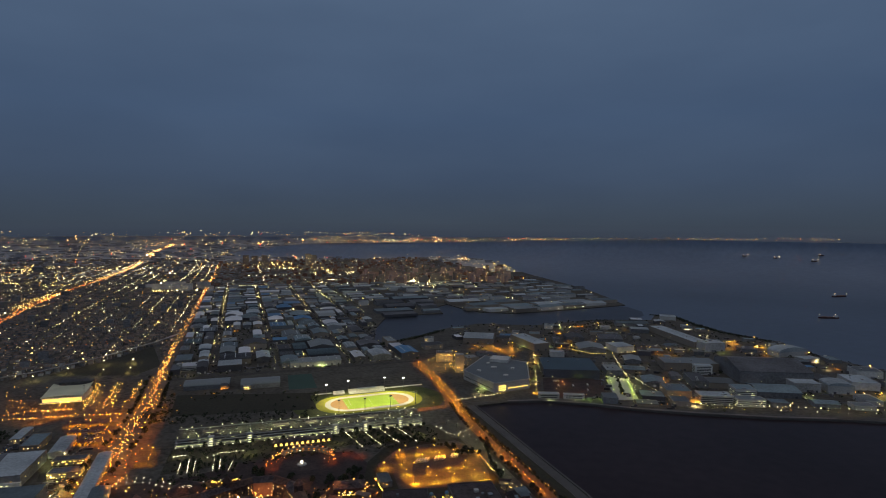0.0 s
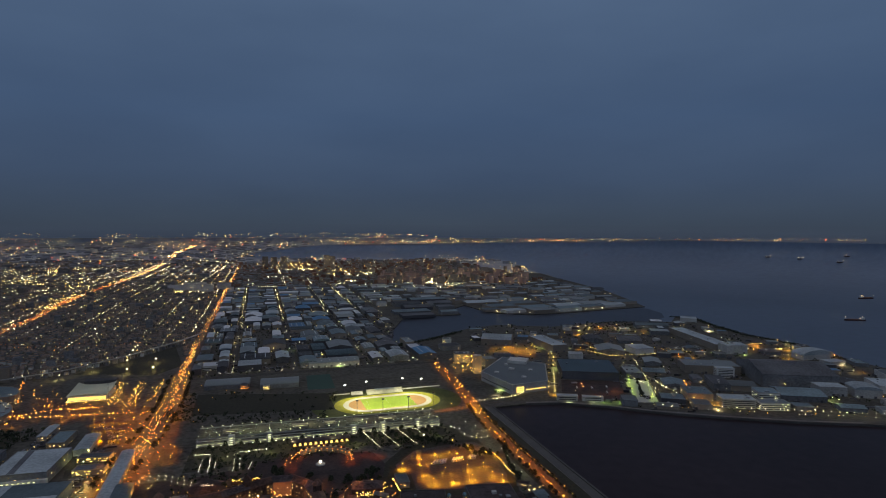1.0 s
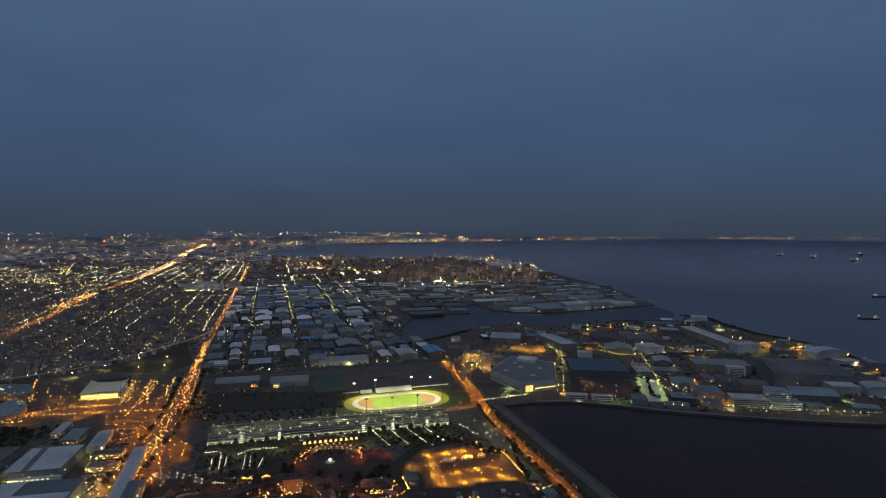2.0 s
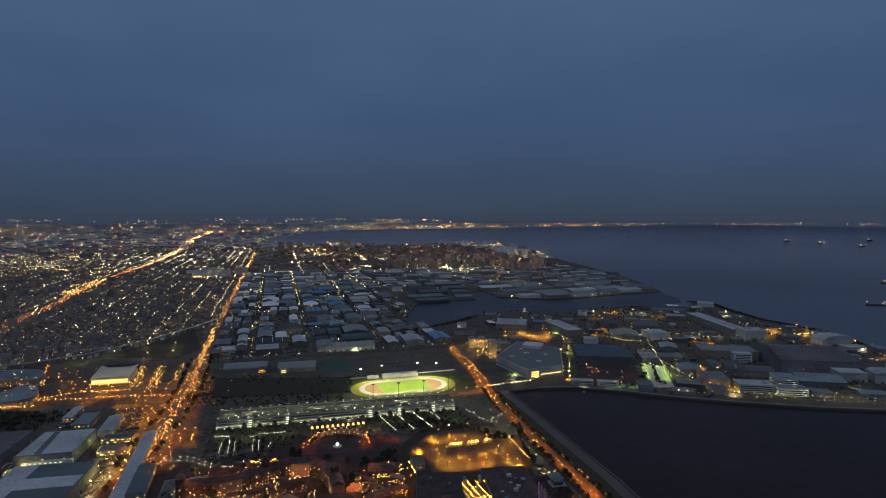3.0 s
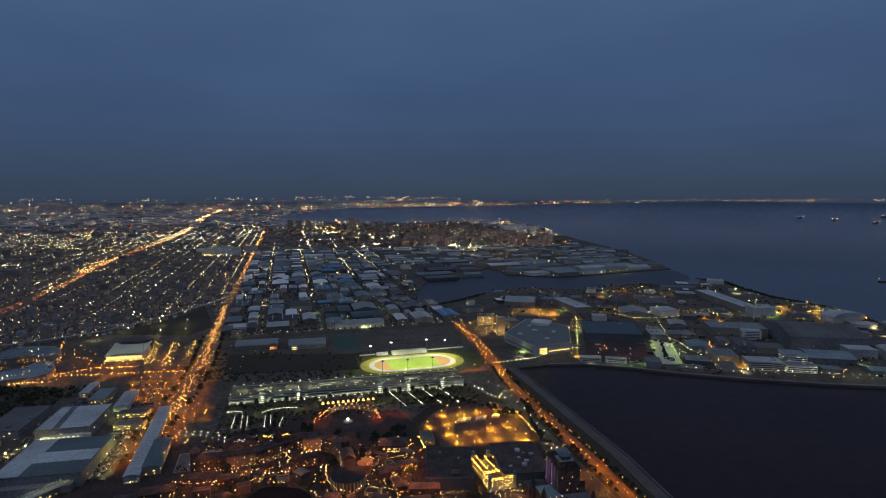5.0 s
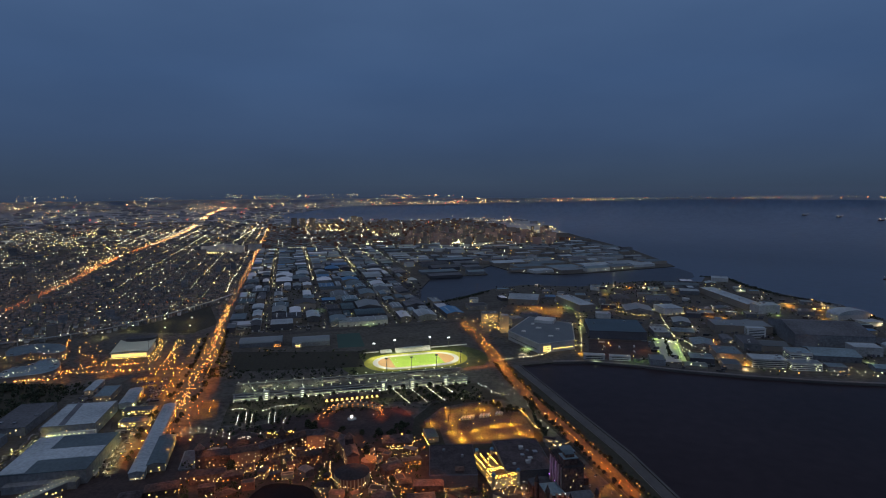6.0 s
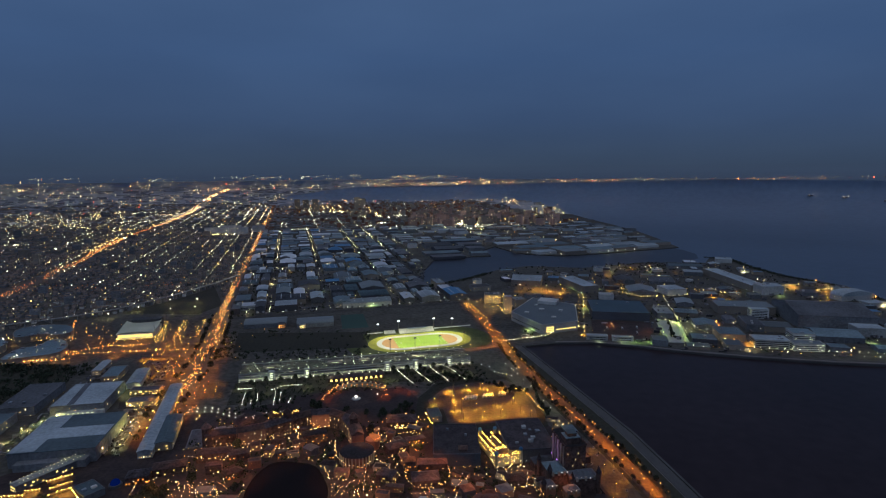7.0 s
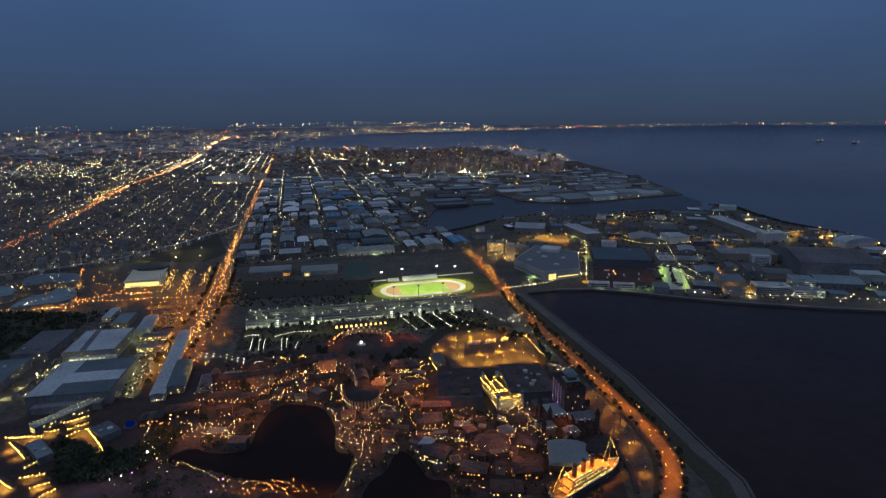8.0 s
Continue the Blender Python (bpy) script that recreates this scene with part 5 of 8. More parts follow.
for x, y in ((-476, 1082), (-462, 1084), (-468, 1070)):
    spots.append((x, y, 0))
for i in range(14):
    x, y = (455 - 38 * (i // 2) / 6, 1285 - 24 * (i // 2)) if i % 2 else (489 - 36 * (i // 2) / 6, 1262 - 22 * (i // 2))
    spots.append((x - 2, y, 0))
    pool(x, y, 6.2, 11000 * lamp.uniform(0.5, 1.4), (0.66, 1.0, 0.06), 116)
lamp_set(spots, hooded_maker("yard_lamp", 7.0, 0.7, "down_green", "greenish-white mercury lamp over a works yard", "green yard lamps"))
spots = []
for x, y in ((-761, 1426), (-714, 1335), (-697, 1440), (-661, 1352), (-802, 1350), (-836, 1281)):
    spots.append((x, y, 0))
for x, y, r in spots:
    pool(x, y, 13, 34000, (1.0, 0.85, 0.32), 172)
lamp_set(spots, lamp_maker("field_lamp", 13.0, 1.1, "lamp_field", "tall pale field lamp over dark grass", "field lamps"))
YARD = [(190, 1575), (300, 1545), (318, 1600), (205, 1640)]
spots = [(lamp.uniform(200, 310), lamp.uniform(1555, 1630), 0) for i in range(16)]
spots += [(95, 1470, 0), (110, 1490, 0), (85, 1500, 0), (120, 1455, 0), (105, 1520, 0), (75, 1480, 0), (575, 1100, 0), (590, 1108, 0), (560, 1098, 0), (600, 1085, 0), (620, 1250, 0), (635, 1258, 0), (640, 1560, 0), (660, 1580, 0),
          (700, 1500, 0), (870, 1590, 0), (960, 1640, 0), (985, 1650, 0), (480, 1830, 0), (500, 1835, 0)]
for x, y, r in spots[::2]:
    pool(x + 2, y, 12.5, 85000, (1.0, 0.42, 0.04), 140)
lamp_set(spots, hooded_maker("quay_lamp", 13.0, 0.6, "down_yellow", "strong yellow lamp over a quay yard", "quay yard lamps"))

# ---- lots and open ground ----
# dark sheet put round the lot to hide the lamps' spill
patch("lot_hedge", [(-66, 728), (-40, 720), (118, 735), (122, 770), (104, 900), (78, 922), (-40, 892), (-66, 830)], M["grass"], "dark planted bank round the coach park", 0.115, "grass")
patch("coach_park", GOLD_LOT, M["lot"], "asphalt coach park under yellow lamps", 0.14, "parking lot")
patch("shore_lot", SHORE_LOT, M["lot"], "asphalt car park beside the shore road", 0.13, "parking lot")
ribbon("road_median", [(p[0] - 13 - 2 * (p[1] < 600), p[1]) for p in COAST_ROAD[4:11]], 5, M["grass"], "planted strip between shore road and lot", z=0.3, category="grass")
patch("yard", YARD, M["lot"], "asphalt quay yard under yellow lamps", 0.13, "yard")
patch("green_yard", [(412, 1116), (458, 1114), (496, 1270), (460, 1300), (448, 1292)], M["concrete"], "concrete works yard under greenish lamps", 0.14, "yard")
# beams without lamps, added to brighten the small white halls
for x, y in ((277, 1116), (327, 1110), (352, 1112), (378, 1112)):
    pool(x, y, 7, 9000, (0.85, 1.0, 0.55) if x < 340 else (0.6, 1.0, 0.2), 150)
patch("works_lot", [(300, 1282), (432, 1266), (398, 1126), (268, 1134)], M["paving"], "wide dark gravel lot before the teal-roofed hall", 0.13, "lot")
for x, y, r in ((318, 1212, 84), (350, 1209, 84), (384, 1216, 80), (372, 1175, 82), (322, 1250, 4)):
    e = thing("box_trailer", x, y, 0.13, r, "pale box trailer parked on the works lot", "trailer", "parked trailers")
    bm = bmesh.new()
    slab(bm, 0, 0, 1.2, 12.2, 2.6, 2.8)
    part("box", bm, M["wall_w"], e)
    bm = bmesh.new()
    slab(bm, 0, 0, 0.95, 11.6, 1.2, 0.25)
    part("chassis", bm, M["pole"], e)
    for wx in (-4.6, -3.3, 4.2):
        bm = bmesh.new()
        bmesh.ops.create_cone(bm, segments=10, radius1=0.5, radius2=0.5, depth=2.5, cap_ends=True, matrix=Matrix.Translation((wx, 0, 0.5)) @ Matrix.Rotation(radians(90), 4, "X"))
        part("axle", bm, M["tyre"], e)
for x, y, c in ((300, 1160, (1.0, 0.2, 0.03)), (352, 1168, (1.0, 0.22, 0.04)), (396, 1190, (1.0, 0.3, 0.06)), (330, 1235, (1.0, 0.22, 0.05))):
    pool(x, y, 12, 7000, c, 140)
patch("strip_lot", [(-548, 896), (-482, 906), (-518, 1016), (-604, 1003)], M["lot"], "asphalt lot lit in orange rows", 0.14, "parking lot")
patch("wood_floor", [(-900, 740), (-690, 735), (-640, 850), (-715, 972), (-900, 965)], M["grass"], "dark leaf-strewn ground of a small wood", 0.07, "ground")
patch("side_lot", [(-410, 815), (-368, 823), (-388, 886), (-428, 880)], M["lot"], "small asphalt lot beside the avenue", 0.14, "parking lot")
patch("sports_field", [(-440, 1040), (-180, 1075), (-215, 1180), (-480, 1170)], M["grass"], "dark grass field beside the track", 0.06, "grass")
patch("tennis_court", [(-262, 1205), (-205, 1218), (-238, 1335), (-290, 1320)], M["court"], "dark green sports court", 0.12, "court")
patch("golf_range", [(-835, 1330), (-775, 1470), (-735, 1640), (-620, 1420), (-640, 1330)], M["grass"], "dark grass field under tall lamps", 0.06, "grass")


def monorail():
    e = thing("monorail_viaduct", 0, 0, 0, 0, "slim pale concrete monorail viaduct on single pillars", "viaduct")
    pts = resample(MONORAIL, 25)
    for (xa, ya, _), (xb, yb, _) in zip(pts, pts[1:]):
        bm = bmesh.new()
        slab(bm, (xa + xb) / 2, (ya + yb) / 2, 9.5, math.hypot(xb - xa, yb - ya) + 0.2, 3.4, 1.8, math.degrees(math.atan2(yb - ya, xb - xa)))
        part("beam", bm, M["concrete"], e)
    for x, y, d in pts[::2]:
        bm = bmesh.new()
        slab(bm, x, y, -0.3, 1.6, 1.6, 9.8, math.degrees(d))
        part("pillar", bm, M["concrete"], e)


monorail()

# glints of cars and shop lights along the avenue, and the lamp rows of the arena's lots
glints, embers = [], []
for x, y, d in resample(AVENUE[:6], 3.6):
    o = lamp.gauss(0, 4.0)
    (glints if lamp.random() < 0.45 else embers).append((x - math.sin(d) * o, y + math.cos(d) * o, lamp.choice((1.5, 5, 8)), lamp.uniform(0.35, 1.0)))
for line in ([(-620, 1099), (-679, 1251)], [(-581, 1080), (-635, 1251)], [(-550, 1119), (-594, 1261)], [(-607, 1088), (-666, 1241)], [(-573, 1080), (-621, 1241)]):
    for x, y, d in resample(line, 5.5):
        glints.append((x + lamp.uniform(-5, 5), y + lamp.uniform(-5, 5), 6, lamp.uniform(0.3, 0.9)))
for cx, cy, n, rx, ry in ((-448, 865, 60, 8, 26), (-490, 960, 24, 14, 40), (-400, 760, 30, 26, 14), (-420, 800, 36, 30, 34), (-825, 1140, 22, 14, 40), (-905, 1112, 26, 40, 10), (-640, 1120, 30, 60, 12)):
    for i in range(n):
        (glints if lamp.random() < 0.7 else embers).append((lamp.gauss(cx, rx), lamp.gauss(cy, ry), lamp.uniform(2, 9), lamp.uniform(0.35, 1.0)))
for line, gap in (([(-850, 965), (-813, 968), (-731, 982)], 3.5), ([(-760, 1010), (-700, 1060), (-620, 1075)], 6), ([(-799, 1098), (-892, 1250)], 7), ([(-760, 1010), (-640, 1030), (-500, 1050)], 9)):
    for x, y, d in resample(line, gap):
        (embers if lamp.random() < 0.7 else glints).append((x + lamp.uniform(-3, 3), y + lamp.uniform(-4, 4), 5, lamp.uniform(0.6, 1.2)))
for x, y, d in resample(COAST_ROAD, 11):
    o = lamp.uniform(-9, 9)
    (glints if lamp.random() < 0.45 else embers).append((x - math.sin(d) * o, y + math.cos(d) * o, lamp.choice((1.5, 7)), lamp.uniform(0.4, 1.0) * (0.6 if y < 700 else 1.0)))
for i in range(60):
    glints.append((lamp.gauss(92, 26), lamp.gauss(1400, 50), lamp.uniform(6, 20), lamp.uniform(0.3, 0.9)))
for x, y, d in resample([(86, 866), (98, 849), (106, 822), (112, 791), (120, 774)], 5):
    glints.append((x, y, 5, lamp.uniform(0.5, 1.0)))
lights("avenue_glints", glints, G["glint"], "golden glints of lamps and traffic along the avenue", size=0.0007)
lights("avenue_embers", embers, G["ember"], "red-orange glints of lamps and traffic along the avenue", size=0.0007)
lights("viaduct_lights", [(x, y, 13, lamp.uniform(0.6, 1.1)) for x, y, d in resample(MONORAIL, 38)], G["white"], "pale lamps along the monorail viaduct", size=0.0005)
# lamps added at random for an orange wash round the arena and the avenue's near end
near_lamps = []
while len(near_lamps) < 30:
    x, y = lamp.uniform(-770, -400), lamp.uniform(850, 1180)
    if y < 985 + 0.1 * (x + 600) and x < -450 or x > -465 and y > 920 or abs(x + 690) < 52 and abs(y - 1163) < 60:
        continue
    near_lamps.append((x - 2, y, 0))
    pool(x, y, 9.4, 17000 * lamp.uniform(0.4, 1.6), (1.0, 0.30, 0.03), 150)
lamp_set(near_lamps, hooded_maker("quarter_lamp", 10.0, 0.6, "down_sodium", "orange sodium lamp over a wide pavement", "orange street lamps"))
# ---- trees ----
def tree_maker(name, h, r, seed):
    rg = random.Random(seed)
    e = thing(name, 0, 0, 0, 0, "dark evergreen tree with a ragged crown", "tree", "park and car park trees")
    bm = bmesh.new()
    bmesh.ops.create_cone(bm, segments=7, radius1=0.3, radius2=0.12, depth=h * 0.6, cap_ends=True, matrix=Matrix.Translation((0, 0, h * 0.3)))
    for i in range(5):
        a = math.tau * i / 5 + rg.uniform(-0.4, 0.4)
        m = pose(0, 0, h * rg.uniform(0.35, 0.5), rg.uniform(40, 60), 0, math.degrees(a))
        bmesh.ops.create_cone(bm, segments=5, radius1=0.12, radius2=0.04, depth=r, cap_ends=True, matrix=m @ Matrix.Translation((0, 0, r / 2)))
    part("trunk", bm, M["bark"], e)
    verts, faces = [], []
    for i in range(150):
        a, u, v = rg.uniform(0, math.tau), rg.random() ** 0.5, rg.random()
        z = h * (0.35 + 0.65 * v)
        rr = r * u * (0.55 + 0.6 * math.sin(math.pi * min(1, 0.15 + v * 0.9))) * rg.uniform(0.7, 1.15)
        c = Vector((rr * math.cos(a), rr * math.sin(a), z))
        s = rg.uniform(0.35, 0.8) * r * 0.32
        q = Euler((rg.uniform(0, 6), rg.uniform(0, 6), rg.uniform(0, 6))).to_matrix()
        k = len(verts)
        verts += [c + q @ Vector((s * x, s * y, s * w * 0.5)) for x, y, w in OCT]
        faces += [tuple(k + j for j in f) for f in OCF]
    mesh_object("crown", verts, faces, M["leaf"], e)
    return e


TREES = [tree_maker("tree", 8.5, 3.4, 1), tree_maker("tree", 6.5, 2.6, 2), tree_maker("tree", 11, 4.2, 3)]
used_tree = [False] * 3
tr = random.Random(21)


def tree(x, y, s=1.0):
    k = tr.randrange(3)
    m = pose(x, y, 0, 0, 0, tr.uniform(0, 360)) @ Matrix.Scale(s * tr.uniform(0.8, 1.25), 4)
    if not used_tree[k]:
        used_tree[k] = True
        TREES[k].matrix_basis = m
    else:
        o = copy_thing(TREES[k], m)
        o.matrix_basis = m


# ---- cars and coaches ----
def car_maker():
    e = thing("car", 0, 0, 0, 0, "small parked family car with dark windows", "car", "parked cars")
    bm = bmesh.new()
    prism(bm, [(-2.2, -0.9), (2.2, -0.9), (2.2, 0.9), (-2.2, 0.9)], 0.35, 0.95, [(-2.1, -0.85), (2.0, -0.85), (2.0, 0.85), (-2.1, 0.85)])
    part("body", bm, M["car"], e)
    bm = bmesh.new()
    prism(bm, [(-1.5, -0.8), (1.0, -0.8), (1.0, 0.8), (-1.5, 0.8)], 0.95, 1.5, [(-1.1, -0.68), (0.4, -0.68), (0.4, 0.68), (-1.1, 0.68)])
    part("cabin", bm, M["glass"], e)
    for x in (-1.35, 1.35):
        for y in (-0.85, 0.85):
            bm = bmesh.new()
            bmesh.ops.create_cone(bm, segments=8, radius1=0.33, radius2=0.33, depth=0.22, cap_ends=True, matrix=pose(x, y, 0.33, 90))
            part("wheel", bm, M["tyre"], e)
    return e


def coach_maker():
    e = thing("coach", 0, 0, 0, 0, "pale touring coach parked under yellow lamps", "coach", "coaches in the coach park")
    bm = bmesh.new()
    prism(bm, [(-6, -1.25), (6, -1.25), (6, 1.25), (-6, 1.25)], 0.5, 3.3, [(-5.9, -1.15), (5.7, -1.15), (5.7, 1.15), (-5.9, 1.15)])
    part("body", bm, M["bus"], e)
    for y in (-1.24, 1.24):
        bm = bmesh.new()
        slab(bm, 0, y, 1.7, 11, 0.08, 1.0)
        part("window_band", bm, M["glass"], e)
    for x in (-3.8, 3.8):
        for y in (-1.15, 1.15):
            bm = bmesh.new()
            bmesh.ops.create_cone(bm, segments=8, radius1=0.5, radius2=0.5, depth=0.3, cap_ends=True, matrix=pose(x, y, 0.5, 90))
            part("wheel", bm, M["tyre"], e)
    return e


# ---- the parking deck ----
DECK = (-182, 962, 14.1)
DL, DW, DH = 398.0, 50.0, 12.0


def deck_at(lx, ly):
    a = radians(DECK[2])
    return DECK[0] + lx * math.cos(a) - ly * math.sin(a), DECK[1] + lx * math.sin(a) + ly * math.cos(a)


def parking_deck():
    e = thing("parking_deck", DECK[0], DECK[1], 0, DECK[2], "long open multi-storey parking deck with rows of pale lamps", "parking deck")
    for i in range(4):
        bm = bmesh.new()
        slab(bm, 0, 0, 0.1 + i * DH / 3 - (0.5 if i else 0), DL, DW, 0.5)
        part("deck_slab", bm, M["concrete" if i < 3 else "lot"], e)
        if i:
            for y in (-DW / 2, DW / 2):
                bm = bmesh.new()
                slab(bm, 0, y, i * DH / 3 - 0.4, DL + 0.4, 0.35, 1.5)
                part("guard_wall", bm, M["wall_w"], e)
    for i in range(27):
        for y in (-DW / 2 + 1, DW / 2 - 1):
            bm = bmesh.new()
            slab(bm, -DL / 2 + 4 + i * (DL - 8) / 26, y, 0, 0.9, 0.9, DH - 0.4)
            part("column", bm, M["concrete"], e)
    for i in range(40):
        for k in range(3):
            if tr.random() < (0.97, 0.4, 0.3)[k]:
                bm = bmesh.new()
                slab(bm, -DL / 2 + 5 + i * (DL - 10) / 39, -DW / 2 + 0.4, k * DH / 3 + 2.7, tr.uniform(5.5, 9.6) if k == 0 else tr.uniform(1.5, 5.0), 0.3, 0.34 if k == 0 else 0.2)
                part("deck_light", bm, G["strip"], e)
    for x in (-146, -88, 48, 98, 158):
        bm = bmesh.new()
        slab(bm, x, -DW / 2 - 3, 0, 9, 6, DH + 4)
        t = part("stair_tower", bm, M["wall_w"], e)
        bm = bmesh.new()
        for k in range(4):
            slab(bm, x, -DW / 2 - 6.1, 1.5 + 3.4 * k, 4.4, 0.2, 0.9)
        tagged(part("lit_window", bm, G["strip"], t), kind="stuff")
        t.children[0].matrix_parent_inverse = Matrix()
    for x, w in ((-40, 26), (110, 30), (-150, 22), (10, 18)):
        bm = bmesh.new()
        slab(bm, x, 0, DH + 0.1, w, 8, 3.2)
        part("ramp_house", bm, M["wall_b"], e)
        bm = bmesh.new()
        slab(bm, x, -4.3, DH + 1.6, w * 0.5, 0.3, 0.4)
        part("ramp_light", bm, G["strip"], e)


parking_deck()
spots = []
for i in range(26):
    spots.append((*deck_at(-196 + i * 15.6, DW / 2 - 2), 0))
    spots.append((*deck_at(-196 + i * 15.6, -DW / 2 + 2), 0))
proto = lamp_maker("deck_lamp", 4.5, 0.56, "lamp_deck", "small pale lamp on the parking deck", "parking deck lamps", 0.4)
for k, (x, y, r) in enumerate(spots):
    m = pose(x, y, DH + 0.1, 0, 0, r)
    if k:
        copy_thing(proto, m)
    else:
        proto.matrix_basis = m
proto = hooded_maker("deck_flood", 5.0, 0.7, "down_pale", "hooded pale lamp over the parked cars", "parking deck floods")
for k in range(20):
    x, y = deck_at(-188 + k * 19.6, -12 if k % 2 else 11)
    pool(x, y, DH + 4.6, 800 * tr.uniform(0.5, 1.6), (0.9, 1.0, 0.55), 140)
    m = pose(x, y, DH + 0.1, 0, 0, tr.uniform(0, 360))
    if k:
        copy_thing(proto, m)
    else:
        proto.matrix_basis = m
car = car_maker()
n = 0
for i in range(130):
    for row in (-17, -7, 7, 17):
        if tr.random() < 0.30:
            x, y = deck_at(-194 + i * 3.0, row)
            m = pose(x, y, DH + 0.1, 0, 0, DECK[2] + 90 + tr.choice((0, 180)))
            if n:
                copy_thing(car, m)
            else:
                car.matrix_basis = m
            n += 1
for i in range(70):
    x, y = tr.uniform(152, 205), tr.uniform(480, 690)
    if inside(x, y, SHORE_LOT) and tr.random() < 0.5:
        copy_thing(car, pose(x, y, 0.14, 0, 0, 75))
for i in range(60):
    x, y = tr.uniform(-585, -500), tr.uniform(897, 1019)
    if inside(x, y, [(-533, 897), (-499, 925), (-539, 1019), (-585, 1002)]):
        copy_thing(car, pose(x, y, 0.15, 0, 0, 17))
coach = coach_maker()
n = 0
for cx, cy, k in ((15, 829, 5), (41, 837, 4), (64, 846, 3)):
    for i in range(k):
        m = pose(cx + (i - k / 2 + 0.5) * 4.1, cy + (i - k / 2) * 1.1, 0.15, 0, 0, 75)
        if n:
            copy_thing(coach, m)
        else:
            coach.matrix_basis = m
        n += 1

# dark sheet put here so the garden ground looks unlit
patch('garden_ground', [deck_at(-204, -DW / 2 - 4), deck_at(-204, -DW / 2 - 96), deck_at(60, -DW / 2 - 60), deck_at(236, -DW / 2 - 92), deck_at(214, -DW / 2 - 4)], M['grass'], 'dark planted ground of the garden car park', 0.105, 'grass')
# garden car park in front of the deck: lines of lamps and trees
rows_w = []
GARDEN_ROWS = [[(-335, 829), (-325, 790)], [(-326, 836), (-312, 790)], [(-315, 829), (-305, 794)], [(-290, 837), (-277, 788)], [(-283, 841), (-271, 798)], [(-261, 826), (-258, 798)]]
for line in GARDEN_ROWS:
    for x, y, d in resample(line, 6.5):
        rows_w.append((x, y, 4.5, tr.uniform(0.6, 0.95)))
    for x, y, d in resample(line, 13):
        tree(x + 6, y + tr.uniform(-3, 3), 0.8)
for line in ([(-353, 849), (-333, 851)], [(-303, 845), (-287, 862)], [(-287, 862), (-250, 871)]):
    for x, y, d in resample(line, 5):
        rows_w.append((x, y + tr.uniform(-1.5, 1.5), 4.5, tr.uniform(0.7, 1.1)))
for i in range(8):
    for j in range(9):
        x, y = deck_at(64 + i * 14.5 + j * 2.0, -DW / 2 - 16 - j * 8)
        if i % 2 == 0:
            rows_w.append((x, y, 4.5, 1.0))
        elif j % 2:
            tree(x, y, 0.9)
for i in range(34):
    rows_w.append((*deck_at(-196 + i * 11.8, -DW / 2 - 13), 4.5, 1.0))
    if i % 2:
        tree(*deck_at(-190 + i * 11.8, -DW / 2 - 10), 1.0)
for i in range(22):
    x, y = -395 + i * 10.5, 772 - 1.0 * i + 8 * math.sin(i * 0.6)
    rows_w.append((x, y, 4.5, 1.0))
    rows_w.append((x + 4, y - 12, 4.5, 1.0))
for x, y in ((90, 942), (80, 934), (69, 922), (63, 928), (57, 933), (84, 916), (77, 926), (49, 956), (42, 962), (36, 970), (96, 950)):
    rows_w.append((x, y, 4.5, 1.0))
for k in range(44):
    u = k / 43
    tree(-66 + 168 * u + tr.uniform(-3, 3), 872 + 42 * math.sin(math.pi * min(1.0, 0.25 + u)) - 20 * (u > 0.8) + tr.uniform(-3, 3), tr.uniform(0.6, 1.0))
for k in range(24):
    tree(122 - 6 * math.sin(k / 8) + tr.uniform(-2, 2), 760 + 6.2 * k, tr.uniform(0.6, 0.9))
lights("path_lights", rows_w, G["path"], "rows of small warm path lights", size=0.00058)

# ---- the park ----
patch("park_paving", [(-560, 560), (-440, 430), (60, 405), (150, 430), (160, 560), (140, 690), (118, 742), (-40, 735), (-60, 815), (-90, 870), (-230, 860), (-300, 790), (-400, 760)],
      M["paving"], "dark reddish park paving and planting", 0.10, "paving")
LAGOON = [(-226, 635), (-197, 634), (-171, 627), (-155, 597), (-145, 577), (-141, 545), (-132, 530), (-114, 535), (-116, 501), (-120, 471), (-126, 452), (-150, 452), (-172, 468), (-203, 474),
          (-228, 486), (-253, 497), (-288, 500), (-317, 515), (-297, 540), (-268, 527), (-231, 533), (-234, 554), (-239, 577), (-238, 609)]
LAGOON_B = [(-78, 500), (-75, 534), (-60, 537), (-44, 508), (-34, 488), (-15, 489), (-10, 460), (-22, 436), (-94, 440), (-98, 462), (-92, 488)]
LAGOON, LAGOON_B = smooth(LAGOON), smooth(LAGOON_B)
patch("lagoon", LAGOON, M["lagoon"], "still black lagoon ringed by lamps", 0.2, "water")
patch("lagoon_arm", LAGOON_B, M["lagoon"], "still black arm of the lagoon", 0.2, "water")


def rim(ring, name):
    ring = list(ring)
    bm = bmesh.new()
    for (xa, ya), (xb, yb) in zip(ring, ring[1:] + ring[:1]):
        slab(bm, (xa + xb) / 2, (ya + yb) / 2, -0.3, math.hypot(xb - xa, yb - ya) + 1, 1.2, 1.1, math.degrees(math.atan2(yb - ya, xb - xa)))
    tagged(part(name, bm, M["rock"], None), "low stone edge round the lagoon", "kerb", "", "structure")


rim(LAGOON, "lagoon_kerb")
rim(LAGOON_B, "lagoon_arm_kerb")


def park_building(x, y, w, d, h, rot, wall="park_wall", roof="park_roof", style="hip", lit=8, label="", **more):
    TAKEN.append((x, y, 0.5 * max(w, d)))
    return building("park_building", x, y, w, d, h, rot, wall, roof, style, label or "low themed park building with a few lit windows", "building", "park buildings",
                    lit=lit, litmat=more.pop("litmat", "window"), **more)


